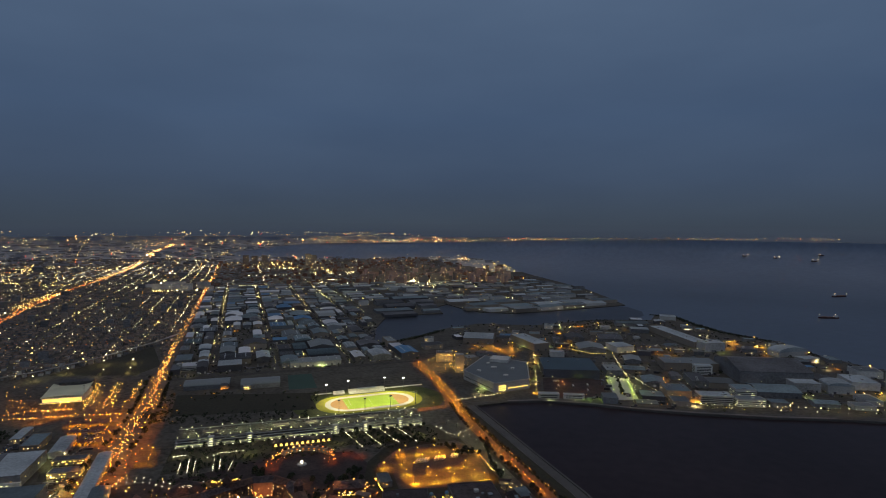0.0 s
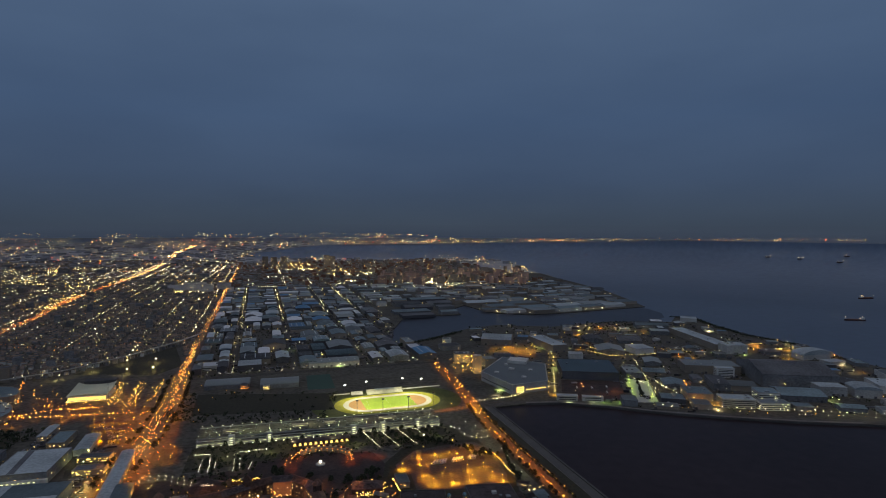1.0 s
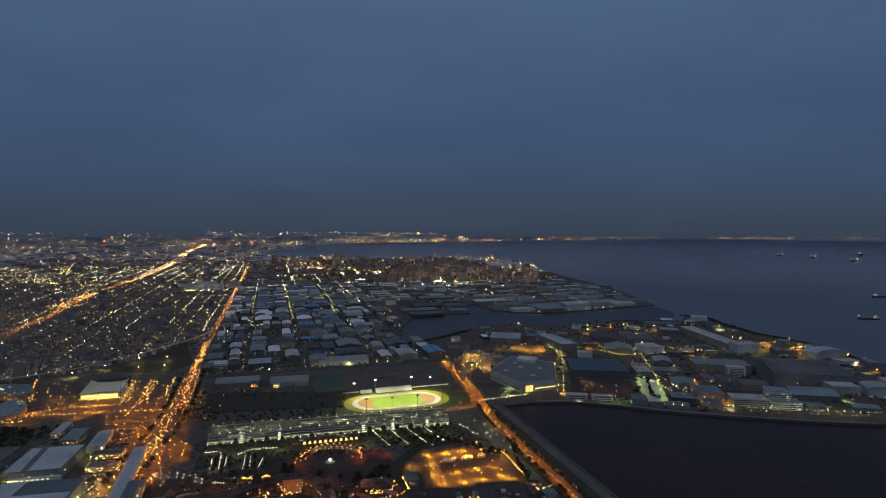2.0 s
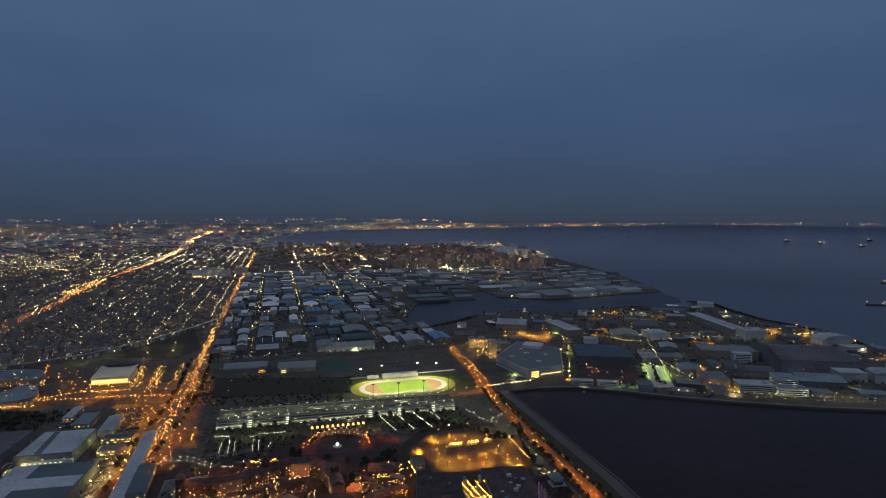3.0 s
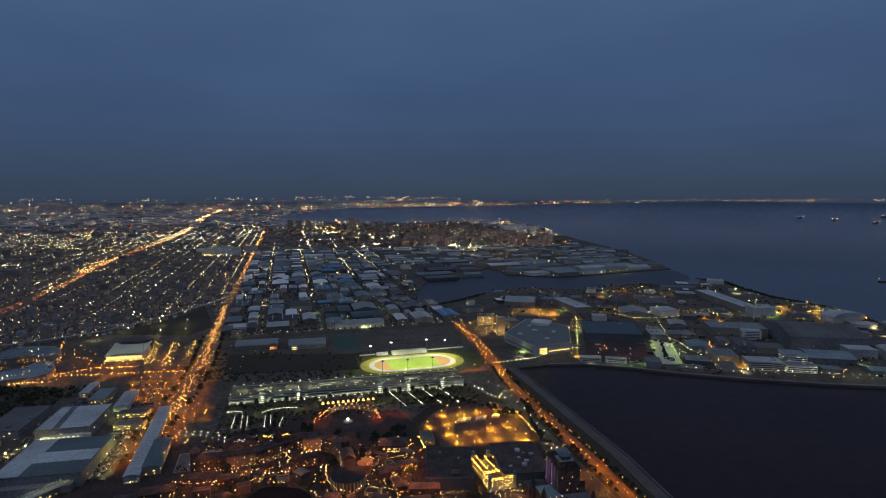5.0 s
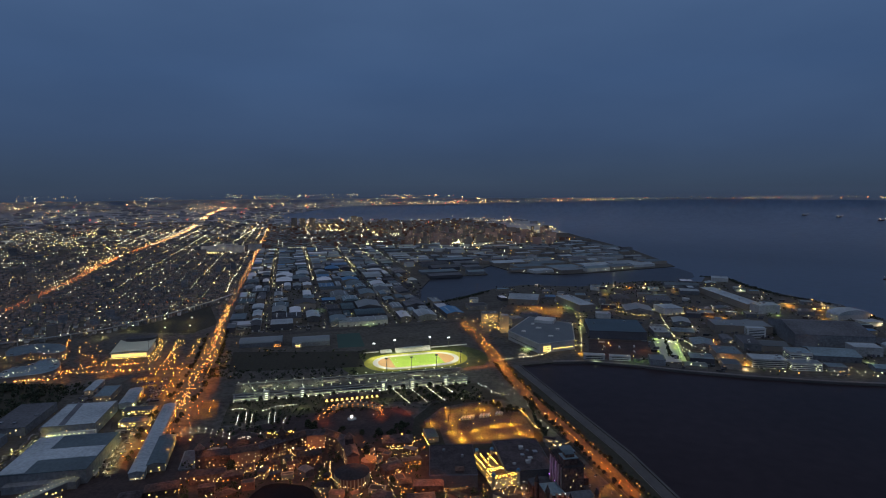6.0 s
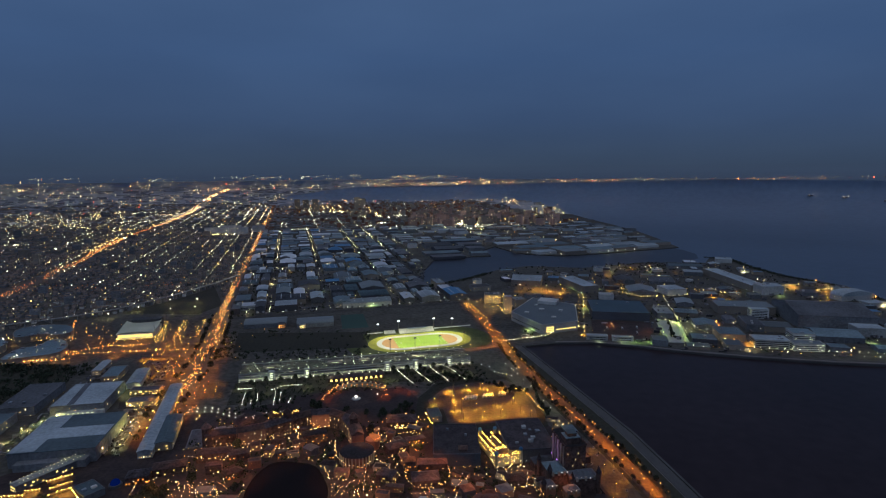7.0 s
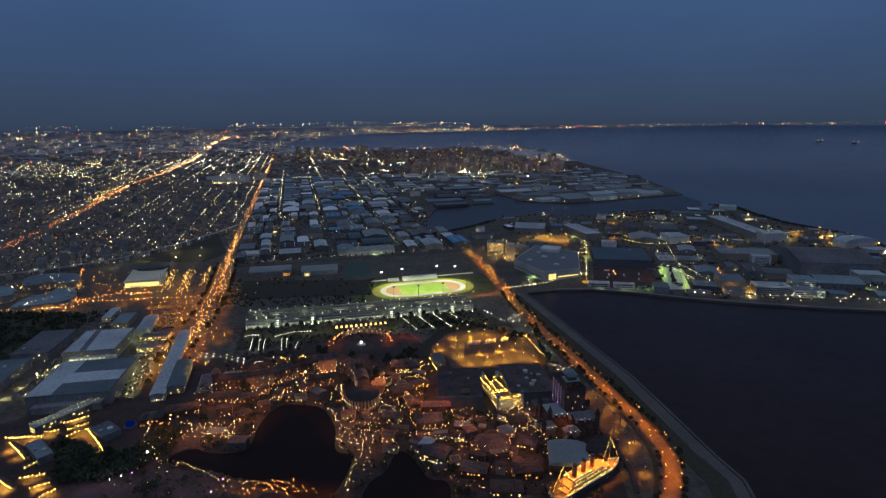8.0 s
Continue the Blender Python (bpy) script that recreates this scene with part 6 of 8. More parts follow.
# halls west of the park
def show_hall():
    e = thing("show_hall", -500, 672, 0, 12, "large grey hall with a stepped pale roof field", "hall")
    w, d, h = 96, 104, 18
    bm = bmesh.new()
    slab(bm, 0, 0, -0.3, w, d, h)
    part("body", bm, M["wall_g"], e)
    bm = bmesh.new()
    slab(bm, 0, 0, h - 0.3, w + 1, d + 1, 0.7)
    part("roof", bm, M["roof_n"], e)
    for x, y, ww, dd in ((-33, 0, 29, d - 2), (14, -4, 66, 30)):
        bm = bmesh.new()
        slab(bm, x, y, h + 0.405, ww, dd, 0.5 if x < 0 else 0.6)
        part("pale_roof_field", bm, M["roof_w"], e)
    for i in range(5):
        bm = bmesh.new()
        slab(bm, -30 + i * 14, -d / 2 - 1.5, 3.5, 5, 0.4, 1.2)
        part("canopy_light", bm, G["strip"], e)
    bm = bmesh.new()
    slab(bm, 2, -d / 2 - 6, 0, 78, 11, 9)
    part("front_wing", bm, M["wall_g"], e)


show_hall()
e = thing("loading_hall", -546, 757, 0, 13, "low loading front with a strip of pale lights", "building")
bm = bmesh.new()
slab(bm, 0, -1.5, 0, 62, 5, 8)
part("body", bm, M["wall_w"], e)
for i in range(8):
    bm = bmesh.new()
    slab(bm, -27 + 6.2 * i, -4.3, 5.2, 2.6, 0.4, 0.7)
    part("strip_light", bm, G["strip"], e)
building("sound_stage", -561, 799, 70, 88, 16, 13, "wall_g", "roof_w", "flat", "pale flat-roofed hall with a dark roof gully", "hall", lit=10)
ob = thing("roof_gully", -561, 799, 16.45, 13, "dark drainage gully across the pale hall roof", "roof gully")
bm = bmesh.new()
slab(bm, -13, 0, 0, 8, 82, 0.5, 5)
part("gutter", bm, M["roof_d"], ob)
building("dark_hall", -650, 800, 50, 96, 12, 12, "wall_g", "roof_d", "flat", "dark flat-roofed storage hall", "hall", units=3, lit=4)
building("dark_hall", -652, 690, 74, 82, 12, 12, "wall_g", "roof_n", "flat", "slate-roofed hall behind trees", "hall", units=3, lit=3)
building("long_hall", -421, 747, 17, 226, 10, 17.6, "wall_g", "roof_w", "gable", "very long narrow pale hall", "hall", lit=6)
building("station_hall", -388, 700, 22, 86, 10, 18, "wall_b", "roof_n", "gable", "long slate-roofed hall with a lit end", "hall", lit=10, litmat="window_y")
building("pale_shed", -539, 892, 21, 70, 9, 17, "wall_w", "roof_w", "gable", "pale ridged shed beside the lamp-lit lot", "shed")
building("shed", -634, 943, 14, 56, 8, 14, "wall_b", "roof_w", "gable", "small pale ridged shed beside the lot", "shed", lit=8)
building("shed", -591, 911, 26, 54, 9, 14, "wall_b", "roof_n", "flat", "small flat-roofed shed beside the lot", "shed", lit=6)
building("service_shop", -498, 842, 44, 18, 7, 10, "wall_b", "roof_d", "flat", "low service building with bright yellow windows", "building", lit=26, litmat="window_y")
building("service_shop", -480, 800, 40, 20, 7, 10, "wall_b", "roof_d", "flat", "low service building with bright yellow windows", "building", lit=26, litmat="window_y")
building("arcade", -474, 596, 12, 74, 9, -28, "wall_g", "roof_g", "gable", "narrow arcade roof with rows of lamps", "arcade", lit=30, litmat="window_y")
building("bazaar_hall", -451, 521, 42, 14, 8, -38, "wall_g", "roof_n", "flat", "plain grey flat-roofed hall among golden stalls", "hall", units=2)
building("workshop", -405, 562, 30, 20, 7, -35, "wall_g", "roof_n", "flat", "grey flat-roofed workshop beside dark trees", "building", units=2)


def bazaar_row(xa, ya, xb, yb):
    """An open row of stalls: posts, a tiled roof, a lit counter front and golden lamps under the eaves."""
    n, rot = math.hypot(xb - xa, yb - ya), math.degrees(math.atan2(yb - ya, xb - xa))
    e = thing("stall_row", (xa + xb) / 2, (ya + yb) / 2, 0, rot, "open row of stalls glowing with golden lamps", "stall", "bazaar stalls")
    bm = bmesh.new()
    slab(bm, 0, 2.2, 0, n, 2.4, 3.6)
    part("back_wall", bm, M["wall_b"], e)
    bm = bmesh.new()
    prism(bm, [(-n / 2 - 0.6, -1.6), (n / 2 + 0.6, -1.6), (n / 2 + 0.6, 3.9), (-n / 2 - 0.6, 3.9)], 3.9, 5.2, [(-n / 2, 1.0), (n / 2, 1.0), (n / 2, 1.6), (-n / 2, 1.6)])
    part("roof", bm, M["park_roof"], e)
    k = max(3, int(n / 3.2))
    for i in range(k + 1):
        u = -n / 2 + n * i / k
        bm = bmesh.new()
        slab(bm, u, -1.3, 0, 0.25, 0.25, 3.95)
        part("post", bm, M["timber"], e)
        bm = bmesh.new()
        gem(bm, u + tr.uniform(-0.8, 0.8), -2.0, 3.3 + tr.uniform(-0.6, 1.0), tr.uniform(0.35, 0.7))
        part("stall_lamp", bm, G["lamp_gold"], e)
    a = radians(rot)
    for i in range(max(1, int(n / 13))):
        u = -n / 2 + n * (i + 0.5) / max(1, int(n / 13))
        pool((xa + xb) / 2 + u * math.cos(a) + 5 * math.sin(a), (ya + yb) / 2 + u * math.sin(a) - 5 * math.cos(a), 8, 38000 * tr.uniform(0.5, 1.4), (1.0, 0.50, 0.05), 116)


for xa, ya, xb, yb in ((-467, 582, -450, 598), (-454, 568, -440, 583), (-449, 554, -430, 571), (-430, 571, -406, 549), (-404, 547, -379, 524), (-510, 550, -474, 555), (-495, 538, -478, 527),
                       (-476, 525, -460, 513), (-449, 496, -439, 516), (-439, 480, -421, 487), (-419, 465, -407, 474), (-460, 477, -435, 464), (-402, 452, -393, 463), (-476, 562, -464, 567)):
    bazaar_row(xa, ya, xb, yb)

# mall and arena north-west
def mall_wing(ring, h):
    """A winding wing of the mall: walls, parapet, roof field with plant, and shop windows along its fronts."""
    rg = random.Random(f"mall{ring[0][0]}")
    cx, cy = sum(p[0] for p in ring) / len(ring), sum(p[1] for p in ring) / len(ring)
    out = [(x - cx, y - cy) for x, y in ring]
    e = thing("mall_wing", cx, cy, 0, 0, "winding shopping mall wing with a slate-blue roof", "mall", "mall wings")
    out = smooth(out, 1)
    bm = bmesh.new()
    prism(bm, out, -0.3, h)
    bmesh.ops.recalc_face_normals(bm, faces=bm.faces)
    part("body", bm, M["wall_b"], e)
    bm = bmesh.new()
    prism(bm, [(0.97 * x, 0.97 * y) for x, y in out], h + 0.004, h + 0.5)
    bmesh.ops.recalc_face_normals(bm, faces=bm.faces)
    part("roof", bm, M["roof_n"], e)
    for (xa, ya), (xb, yb) in zip(out, out[1:] + out[:1]):
        n, a = math.hypot(xb - xa, yb - ya), math.degrees(math.atan2(yb - ya, xb - xa))
        bm = bmesh.new()
        slab(bm, (xa + xb) / 2, (ya + yb) / 2, h - 0.2, n + 0.3, 0.5, 1.3, a)
        part("parapet", bm, M["wall_b"], e)
        for k in range(int(n / 7)):
            u = (k + 0.5) / int(n / 7)
            if rg.random() < 0.6:
                bm = bmesh.new()
                slab(bm, xa + (xb - xa) * u, ya + (yb - ya) * u, rg.choice((1.0, 5.4)), rg.uniform(1.6, 3.4), 0.5, rg.uniform(0.8, 1.6), a)
                part("shop_window", bm, G["window"], e)
    for k in range(9):
        x, y = rg.choice(out)
        x, y = 0.8 * x + rg.uniform(-4, 4), 0.8 * y + rg.uniform(-4, 4)
        if inside(x, y, out):
            bm = bmesh.new()
            slab(bm, x, y, h + 0.4, rg.uniform(3, 8), rg.uniform(3, 6), rg.uniform(1.5, 3), 14)
            part("roof_unit", bm, M["steel"], e)


mall_wing([(-944, 1129), (-946, 1168), (-908, 1187), (-854, 1182), (-814, 1134), (-826, 1105), (-871, 1117), (-889, 1093), (-907, 1085)], 13)
mall_wing([(-832, 950), (-796, 969), (-750, 992), (-756, 1034), (-800, 1085), (-828, 1081), (-819, 1036), (-844, 1026), (-844, 1002)], 12)
lights("mall_lamps", [(x + tr.uniform(-16, 16), y + tr.uniform(-14, 14), tr.choice((6, 14, 15)), tr.uniform(0.5, 1.3)) for x, y in ((-925, 1160), (-880, 1150), (-835, 1120), (-790, 1010), (-815, 975), (-790, 1060), (-920, 1070)) for k in range(7)],
       G["white"], "small white lamps over the mall", size=0.0005)
mall_wing([(-955, 1084), (-928, 1084), (-895, 1054), (-884, 1025), (-895, 1011), (-960, 1020)], 13)


# beams without lamps, added to warm the mall fronts
for x, y in ((-846, 960), (-815, 962), (-780, 970), (-745, 976), (-930, 1066), (-895, 1070), (-805, 1090), (-835, 1130)):
    pool(x, y, 7, 13000, (1.0, 0.42, 0.10), 140)
AX, AY = -690, 1163


def arena():
    e = thing("arena", AX, AY, 0, 15, "white-roofed arena with a glowing yellow glass front", "arena")
    w, d, h = 68, 74, 12
    bm = bmesh.new()
    prism(bm, [(-w / 2, -d / 2), (w / 2, -d / 2), (w / 2, d / 2), (-w / 2, d / 2)], -0.3, h - 1)
    part("body", bm, M["wall_w"], e)
    bm = bmesh.new()
    n = 10
    rows = []
    for i in range(n + 1):
        v = i / n
        row = []
        for k in range(n + 1):
            u = 2 * k / n - 1
            z = h + 3.5 * v ** 1.3 + 5 * (abs(u) ** 4) * v + 3.0 * (1 - u * u) * (1 - v) ** 2
            row.append((bm.verts.new((u * (w / 2 + 2), -d / 2 - 2 + v * (d + 2), z)), bm.verts.new((u * (w / 2 + 2), -d / 2 - 2 + v * (d + 2), z - 1.2))))
        rows.append(row)
    for i in range(n):
        for k in range(n):
            bm.faces.new((rows[i][k][0], rows[i][k + 1][0], rows[i + 1][k + 1][0], rows[i + 1][k][0]))
            bm.faces.new((rows[i][k][1], rows[i + 1][k][1], rows[i + 1][k + 1][1], rows[i][k + 1][1]))
    for i in range(n):
        for q in ((rows[0][i], rows[0][i + 1]), (rows[n][i + 1], rows[n][i]), (rows[i + 1][0], rows[i][0]), (rows[i][n], rows[i + 1][n])):
            bm.faces.new((q[0][0], q[0][1], q[1][1], q[1][0]))
    bmesh.ops.recalc_face_normals(bm, faces=bm.faces)
    part("roof", bm, M["line"], e, "white membrane roof rising towards the rear")
    bm = bmesh.new()
    slab(bm, 4, d / 2 + 9, 0, w - 8, 22, h + 10)
    part("stage_tower", bm, M["roof_d"], e)
    for i in range(16):
        bm = bmesh.new()
        slab(bm, -w / 2 + 3 + i * (w - 6) / 15, -d / 2 - 0.3, 1, 3.6, 0.4, 8)
        part("glass_bay", bm, G["window_y"], e)
    bm = bmesh.new()
    slab(bm, 0, -d / 2 - 12, 4.5, w, 6, 0.6)
    part("canopy", bm, M["wall_w"], e)
    for i in range(12):
        bm = bmesh.new()
        slab(bm, -w / 2 + 4 + i * (w - 8) / 11, -d / 2 - 15.2, 4.2, 3, 0.3, 0.9)
        part("canopy_light", bm, G["window_y"], e)
    for k, (lx, ly) in enumerate(((-46, -70), (46, -70), (52, 10))):
        li = bpy.data.lights.new("arena_floodlight", "SPOT")
        li.energy, li.spot_size, li.spot_blend, li.color, li.shadow_soft_size = 17000, radians(80), 0.8, (1.0, 0.92, 0.80), 1.0
        a = radians(15)
        px, py = AX + lx * math.cos(a) - ly * math.sin(a), AY + lx * math.sin(a) + ly * math.cos(a)
        tagged(new("arena_floodlight", li), "floodlight on the arena roof", "light").matrix_world = look((px, py, 38), (AX, AY, 16))
        m = thing("arena_mast", px, py, 0, 15, "slim mast with a floodlight aimed at the arena", "floodlight", "arena masts")
        bm = bmesh.new()
        slab(bm, 0, 0, 0, 0.5, 0.5, 37)
        part("mast", bm, M["pole"], m)
        bm = bmesh.new()
        slab(bm, 0, 0, 39.5, 2, 1, 1)
        part("hood", bm, M["pole"], m)


arena()
for i, (x, y, w) in enumerate(((-440, 1232, 90), (-330, 1240, 80))):
    building("sports_hall", x, y, 46, w, 9, 104, "wall_g", "roof_g", "vault", "low dark sports hall with a curved roof", "hall", "sports halls")
building("club_house", -352, 1214, 13, 16, 9, 14, "wall_w", "roof_w", "flat", "small club house with bright yellow windows", "building", lit=30, litmat="window_y")
building("gate_house", -400, 1216, 15, 14, 10, 14, "wall_b", "roof_d", "hip", "small hall lit orange from within", "building", lit=24, litmat="window_o")

# entrance court
patch("entrance_court", [(-160 + 37 * math.cos(math.tau * i / 40), 834 + 34 * math.sin(math.tau * i / 40)) for i in range(40)], M["paving"], "round dark entrance court", 0.16, "paving")


def entrance_arc():
    e = thing("entrance_arcade", -160, 832, 0, 0, "curved entrance arcade with domed lit bays", "arcade")
    for i in range(9):
        a = radians(42 + i * 12)
        bm = bmesh.new()
        slab(bm, 45 * math.cos(a), 45 * math.sin(a), 0, 8.6, 7, 7.5, math.degrees(a) - 90)
        b = part("bay", bm, M["wall_b"], e)
        bm = bmesh.new()
        bmesh.ops.create_uvsphere(bm, u_segments=10, v_segments=6, radius=3.2, matrix=Matrix.Translation((45 * math.cos(a), 45 * math.sin(a), 7.2)))
        part("dome", bm, M["roof_t"], e)
        bm = bmesh.new()
        slab(bm, 41.2 * math.cos(a), 41.2 * math.sin(a), 3.2, 2.2, 0.4, 1.6, math.degrees(a) - 90)
        part("lit_arch", bm, G["window_o"], e)
    for i in range(15):
        a = radians(-10 + i * 14)
        bm = bmesh.new()
        slab(bm, 38 * math.cos(a), 36 * math.sin(a), 2.5, 1.6, 0.3, 0.5, math.degrees(a) - 90)
        part("cornice_light", bm, G["window_o"], e)
    f = thing("globe_fountain", -161, 824, 0, 0, "bright white lit globe fountain in the court", "fountain")
    bm = bmesh.new()
    bmesh.ops.create_uvsphere(bm, u_segments=12, v_segments=8, radius=2.2, matrix=Matrix.Translation((0, 0, 4)))
    part("globe", bm, G["globe"], f)
    bm = bmesh.new()
    bmesh.ops.create_cone(bm, segments=20, radius1=7, radius2=6.5, depth=1.4, cap_ends=True, matrix=Matrix.Translation((0, 0, 0.7)))
    part("basin", bm, M["concrete"], f)


entrance_arc()


def gate_terrace():
    """The long ticket hall with its row of glowing arches."""
    e = thing("ticket_hall", -176, 906, 0, 15, "long low ticket hall with a row of glowing yellow arches", "hall")
    bm = bmesh.new()
    slab(bm, 0, 0, -0.2, 92, 12, 7)
    part("body", bm, M["park_wall"], e)
    bm = bmesh.new()
    prism(bm, [(-47, -7), (47, -7), (47, 7), (-47, 7)], 6.81, 10, [(-43, -1), (43, -1), (43, 1), (-43, 1)])
    part("roof", bm, M["park_roof"], e)
    for i in range(11):
        bm = bmesh.new()
        u = -41 + 8.2 * i
        prism(bm, [(u - 2.4, -6.3), (u + 2.4, -6.3), (u + 2.4, -6.02), (u - 2.4, -6.02)], 1.2, 5.4, [(u - 1.4, -6.3), (u + 1.4, -6.3), (u + 1.4, -6.02), (u - 1.4, -6.02)])
        part("glowing_arch", bm, G["window_y"], e)
        if i % 3 == 0:
            a = radians(15)
            pool(-176 + u * math.cos(a) + 10 * math.sin(a), 906 + u * math.sin(a) - 10 * math.cos(a), 5.5, 9000, (1.0, 0.5, 0.05), 140)


gate_terrace()

# the long curved hotel on the lagoon
HOTEL = [(-322, 668), (-286, 676), (-256, 690), (-232, 712), (-206, 732), (-178, 736), (-156, 722), (-140, 696), (-130, 668)]


def hotel():
    e = thing("lagoon_hotel", 0, 0, 0, 0, "long curved hotel with terracotta roofs above the lagoon", "hotel")
    rg = random.Random(4)
    for k, ((xa, ya), (xb, yb)) in enumerate(zip(HOTEL, HOTEL[1:])):
        n, rot = math.hypot(xb - xa, yb - ya) + 3, math.degrees(math.atan2(yb - ya, xb - xa))
        cx, cy = (xa + xb) / 2, (ya + yb) / 2
        h = 19 + 0.15 * (k % 3)
        bm = bmesh.new()
        slab(bm, cx, cy, -0.3, n, 15, h, rot)
        wing = part("wing", bm, M["wall_t" if k % 3 == 1 else "park_wall"], e)
        bm = bmesh.new()
        c, s = math.cos(radians(rot)), math.sin(radians(rot))

        def loc(a, b):
            return cx + c * a - s * b, cy + s * a + c * b
        prism(bm, [loc(-n / 2, -8.4), loc(n / 2, -8.4), loc(n / 2, 8.4), loc(-n / 2, 8.4)], h - 0.28, h + 4.5, [loc(-n / 2, -1), loc(n / 2, -1), loc(n / 2, 1), loc(-n / 2, 1)])
        part("roof", bm, M["roof_t" if k % 2 else "park_roof"], e)
        bm = bmesh.new()
        for i in range(int(n / 4)):
            for z in (2, 6, 10, 14):
                if rg.random() < 0.30:
                    p = loc(-n / 2 + 2 + 4 * i, -7.7)
                    slab(bm, *p, z, 0.8, 0.3, 1.1, rot)
        if len(bm.faces):
            tagged(part("lit_window", bm, G["window"], wing), kind="stuff")
    for x, y, h in ((-322, 668, 27), (-232, 712, 28), (-140, 696, 30)):
        bm = bmesh.new()
        bmesh.ops.create_cone(bm, segments=12, radius1=6, radius2=5.6, depth=h, cap_ends=True, matrix=Matrix.Translation((x, y, h / 2)))
        t = part("corner_tower", bm, M["park_wall"], e)
        bm = bmesh.new()
        bmesh.ops.create_cone(bm, segments=12, radius1=6.6, radius2=0.2, depth=7, cap_ends=True, matrix=Matrix.Translation((x, y, h + 3.5)))
        part("spire", bm, M["roof_t"], t)


hotel()
for k, ((xa, ya), (xb, yb)) in enumerate(zip(HOTEL, HOTEL[1:])):
    li = bpy.data.lights.new("facade_light", "SPOT")
    li.energy, li.spot_size, li.spot_blend, li.color, li.shadow_soft_size = 2600 + 3400 * (k % 3 == 1), radians(120), 1.0, (1.0, 0.34, 0.12), 0.3
    a = math.atan2(yb - ya, xb - xa)
    mx, my = (xa + xb) / 2 + 21 * math.sin(a), (ya + yb) / 2 - 21 * math.cos(a)
    tagged(new("facade_light", li), "warm light thrown on the hotel front", "light").matrix_world = look((mx, my, 3), ((xa + xb) / 2, (ya + yb) / 2, 12))


def round_house():
    e = thing("round_theatre", -126, 640, 0, 0, "round stone theatre with tall pilasters facing the lagoon", "theatre")
    bm = bmesh.new()
    bmesh.ops.create_cone(bm, segments=28, radius1=20, radius2=20, depth=13, cap_ends=True, matrix=Matrix.Translation((0, 0, 6.5)))
    part("drum", bm, M["park_wall"], e)
    bm = bmesh.new()
    bmesh.ops.create_cone(bm, segments=28, radius1=21, radius2=3, depth=4, cap_ends=True, matrix=Matrix.Translation((0, 0, 15.1)))
    part("roof", bm, M["park_roof"], e)
    for i in range(16):
        a = radians(180 + 180 * i / 15)
        bm = bmesh.new()
        slab(bm, 20.5 * math.cos(a), 20.5 * math.sin(a), 0, 1.2, 1.2, 12.4, math.degrees(a))
        part("pilaster", bm, M["wall_b"], e)


round_house()


def fan_pavilion():
    e = thing("fan_pavilion", -114, 672, 0, 20, "orange-lit fan-shaped pavilion roof", "pavilion")
    for i in range(7):
        a = radians(-70 + i * 23)
        bm = bmesh.new()
        prism(bm, [(0, 0), (13 * math.cos(a), 13 * math.sin(a)), (13 * math.cos(a + 0.4), 13 * math.sin(a + 0.4))], 12 + 0.2 * (i % 2), 12.5 + 0.2 * (i % 2))
        part("sail", bm, M["clay"], e)
        bm = bmesh.new()
        gem(bm, 11 * math.cos(a), 11 * math.sin(a), 14.5, 0.28)
        part("sail_lamp", bm, G["lamp_park"], e)
    bm = bmesh.new()
    bmesh.ops.create_cone(bm, segments=14, radius1=9, radius2=9, depth=12, cap_ends=True, matrix=Matrix.Translation((2, 0, 5.9)))
    part("drum", bm, M["wall_t"], e)


fan_pavilion()

# show buildings and shops of the park
building("stage_hall", -7, 668, 56, 78, 15, 3, "wall_d", "park_roof", "flat", "big dark windowless show hall", "hall", "dark show halls", units=2)
building("stage_hall", 80, 681, 58, 82, 16, 8, "wall_d", "park_roof", "flat", "big dark windowless show hall with vents", "hall", "dark show halls", units=8)
building("pale_kiosk", -38, 761, 16, 30, 7, 14, "wall_g", "roof_n", "flat", "small slate-roofed office by the coach park", "building")


def palace():
    e = thing("golden_palace", 50, 648, 0, 21, "exotic palace outlined by golden festoon lamps", "palace")
    for x, y, w, d, h in ((0, -8, 32, 18, 12), (-10, 24, 8, 46, 11), (9, 22, 10, 42, 11)):
        bm = bmesh.new()
        slab(bm, x, y, 0, w, d, h)
        b = part("wing", bm, M["wall_b"], e)
        bm = bmesh.new()
        slab(bm, x, y, h, w + 0.6, d + 0.6, 0.5)
        part("roof_slab", bm, M["roof_t"], e)
        for ex, ey, ew, ed in ((x, y - d / 2, w, 0), (x, y + d / 2, w, 0), (x - w / 2, y, 0, d), (x + w / 2, y, 0, d)):
            bm = bmesh.new()
            n = max(2, int(max(ew, ed) / 1.7))
            for i in range(n + 1):
                u = i / n - 0.5
                for z in (h + 0.9, h + 2.2, h * 0.55) + ((h * 0.3, h * 0.8, h + 3.4) if w > 30 else ()):
                    if tr.random() < 0.8:
                        gem(bm, ex + ew * u * 1.02 + tr.uniform(-0.6, 0.6), ey + ed * u * 1.02 + tr.uniform(-0.6, 0.6), z + tr.uniform(-0.7, 0.7), tr.uniform(0.26, 0.46))
            tagged(part("festoon", bm, G["gold"], b), kind="stuff")
    for x, y in ((-16, -17), (16, -17), (-10, 47), (9, 43)):
        bm = bmesh.new()
        bmesh.ops.create_cone(bm, segments=10, radius1=2.4, radius2=2.0, depth=17, cap_ends=True, matrix=Matrix.Translation((x, y, 8.5)))
        t = part("minaret", bm, M["wall_b"], e)
        bm = bmesh.new()
        bmesh.ops.create_uvsphere(bm, u_segments=10, v_segments=6, radius=2.6, matrix=Matrix.Translation((x, y, 18)))
        part("onion_dome", bm, M["roof_b"], t)


palace()


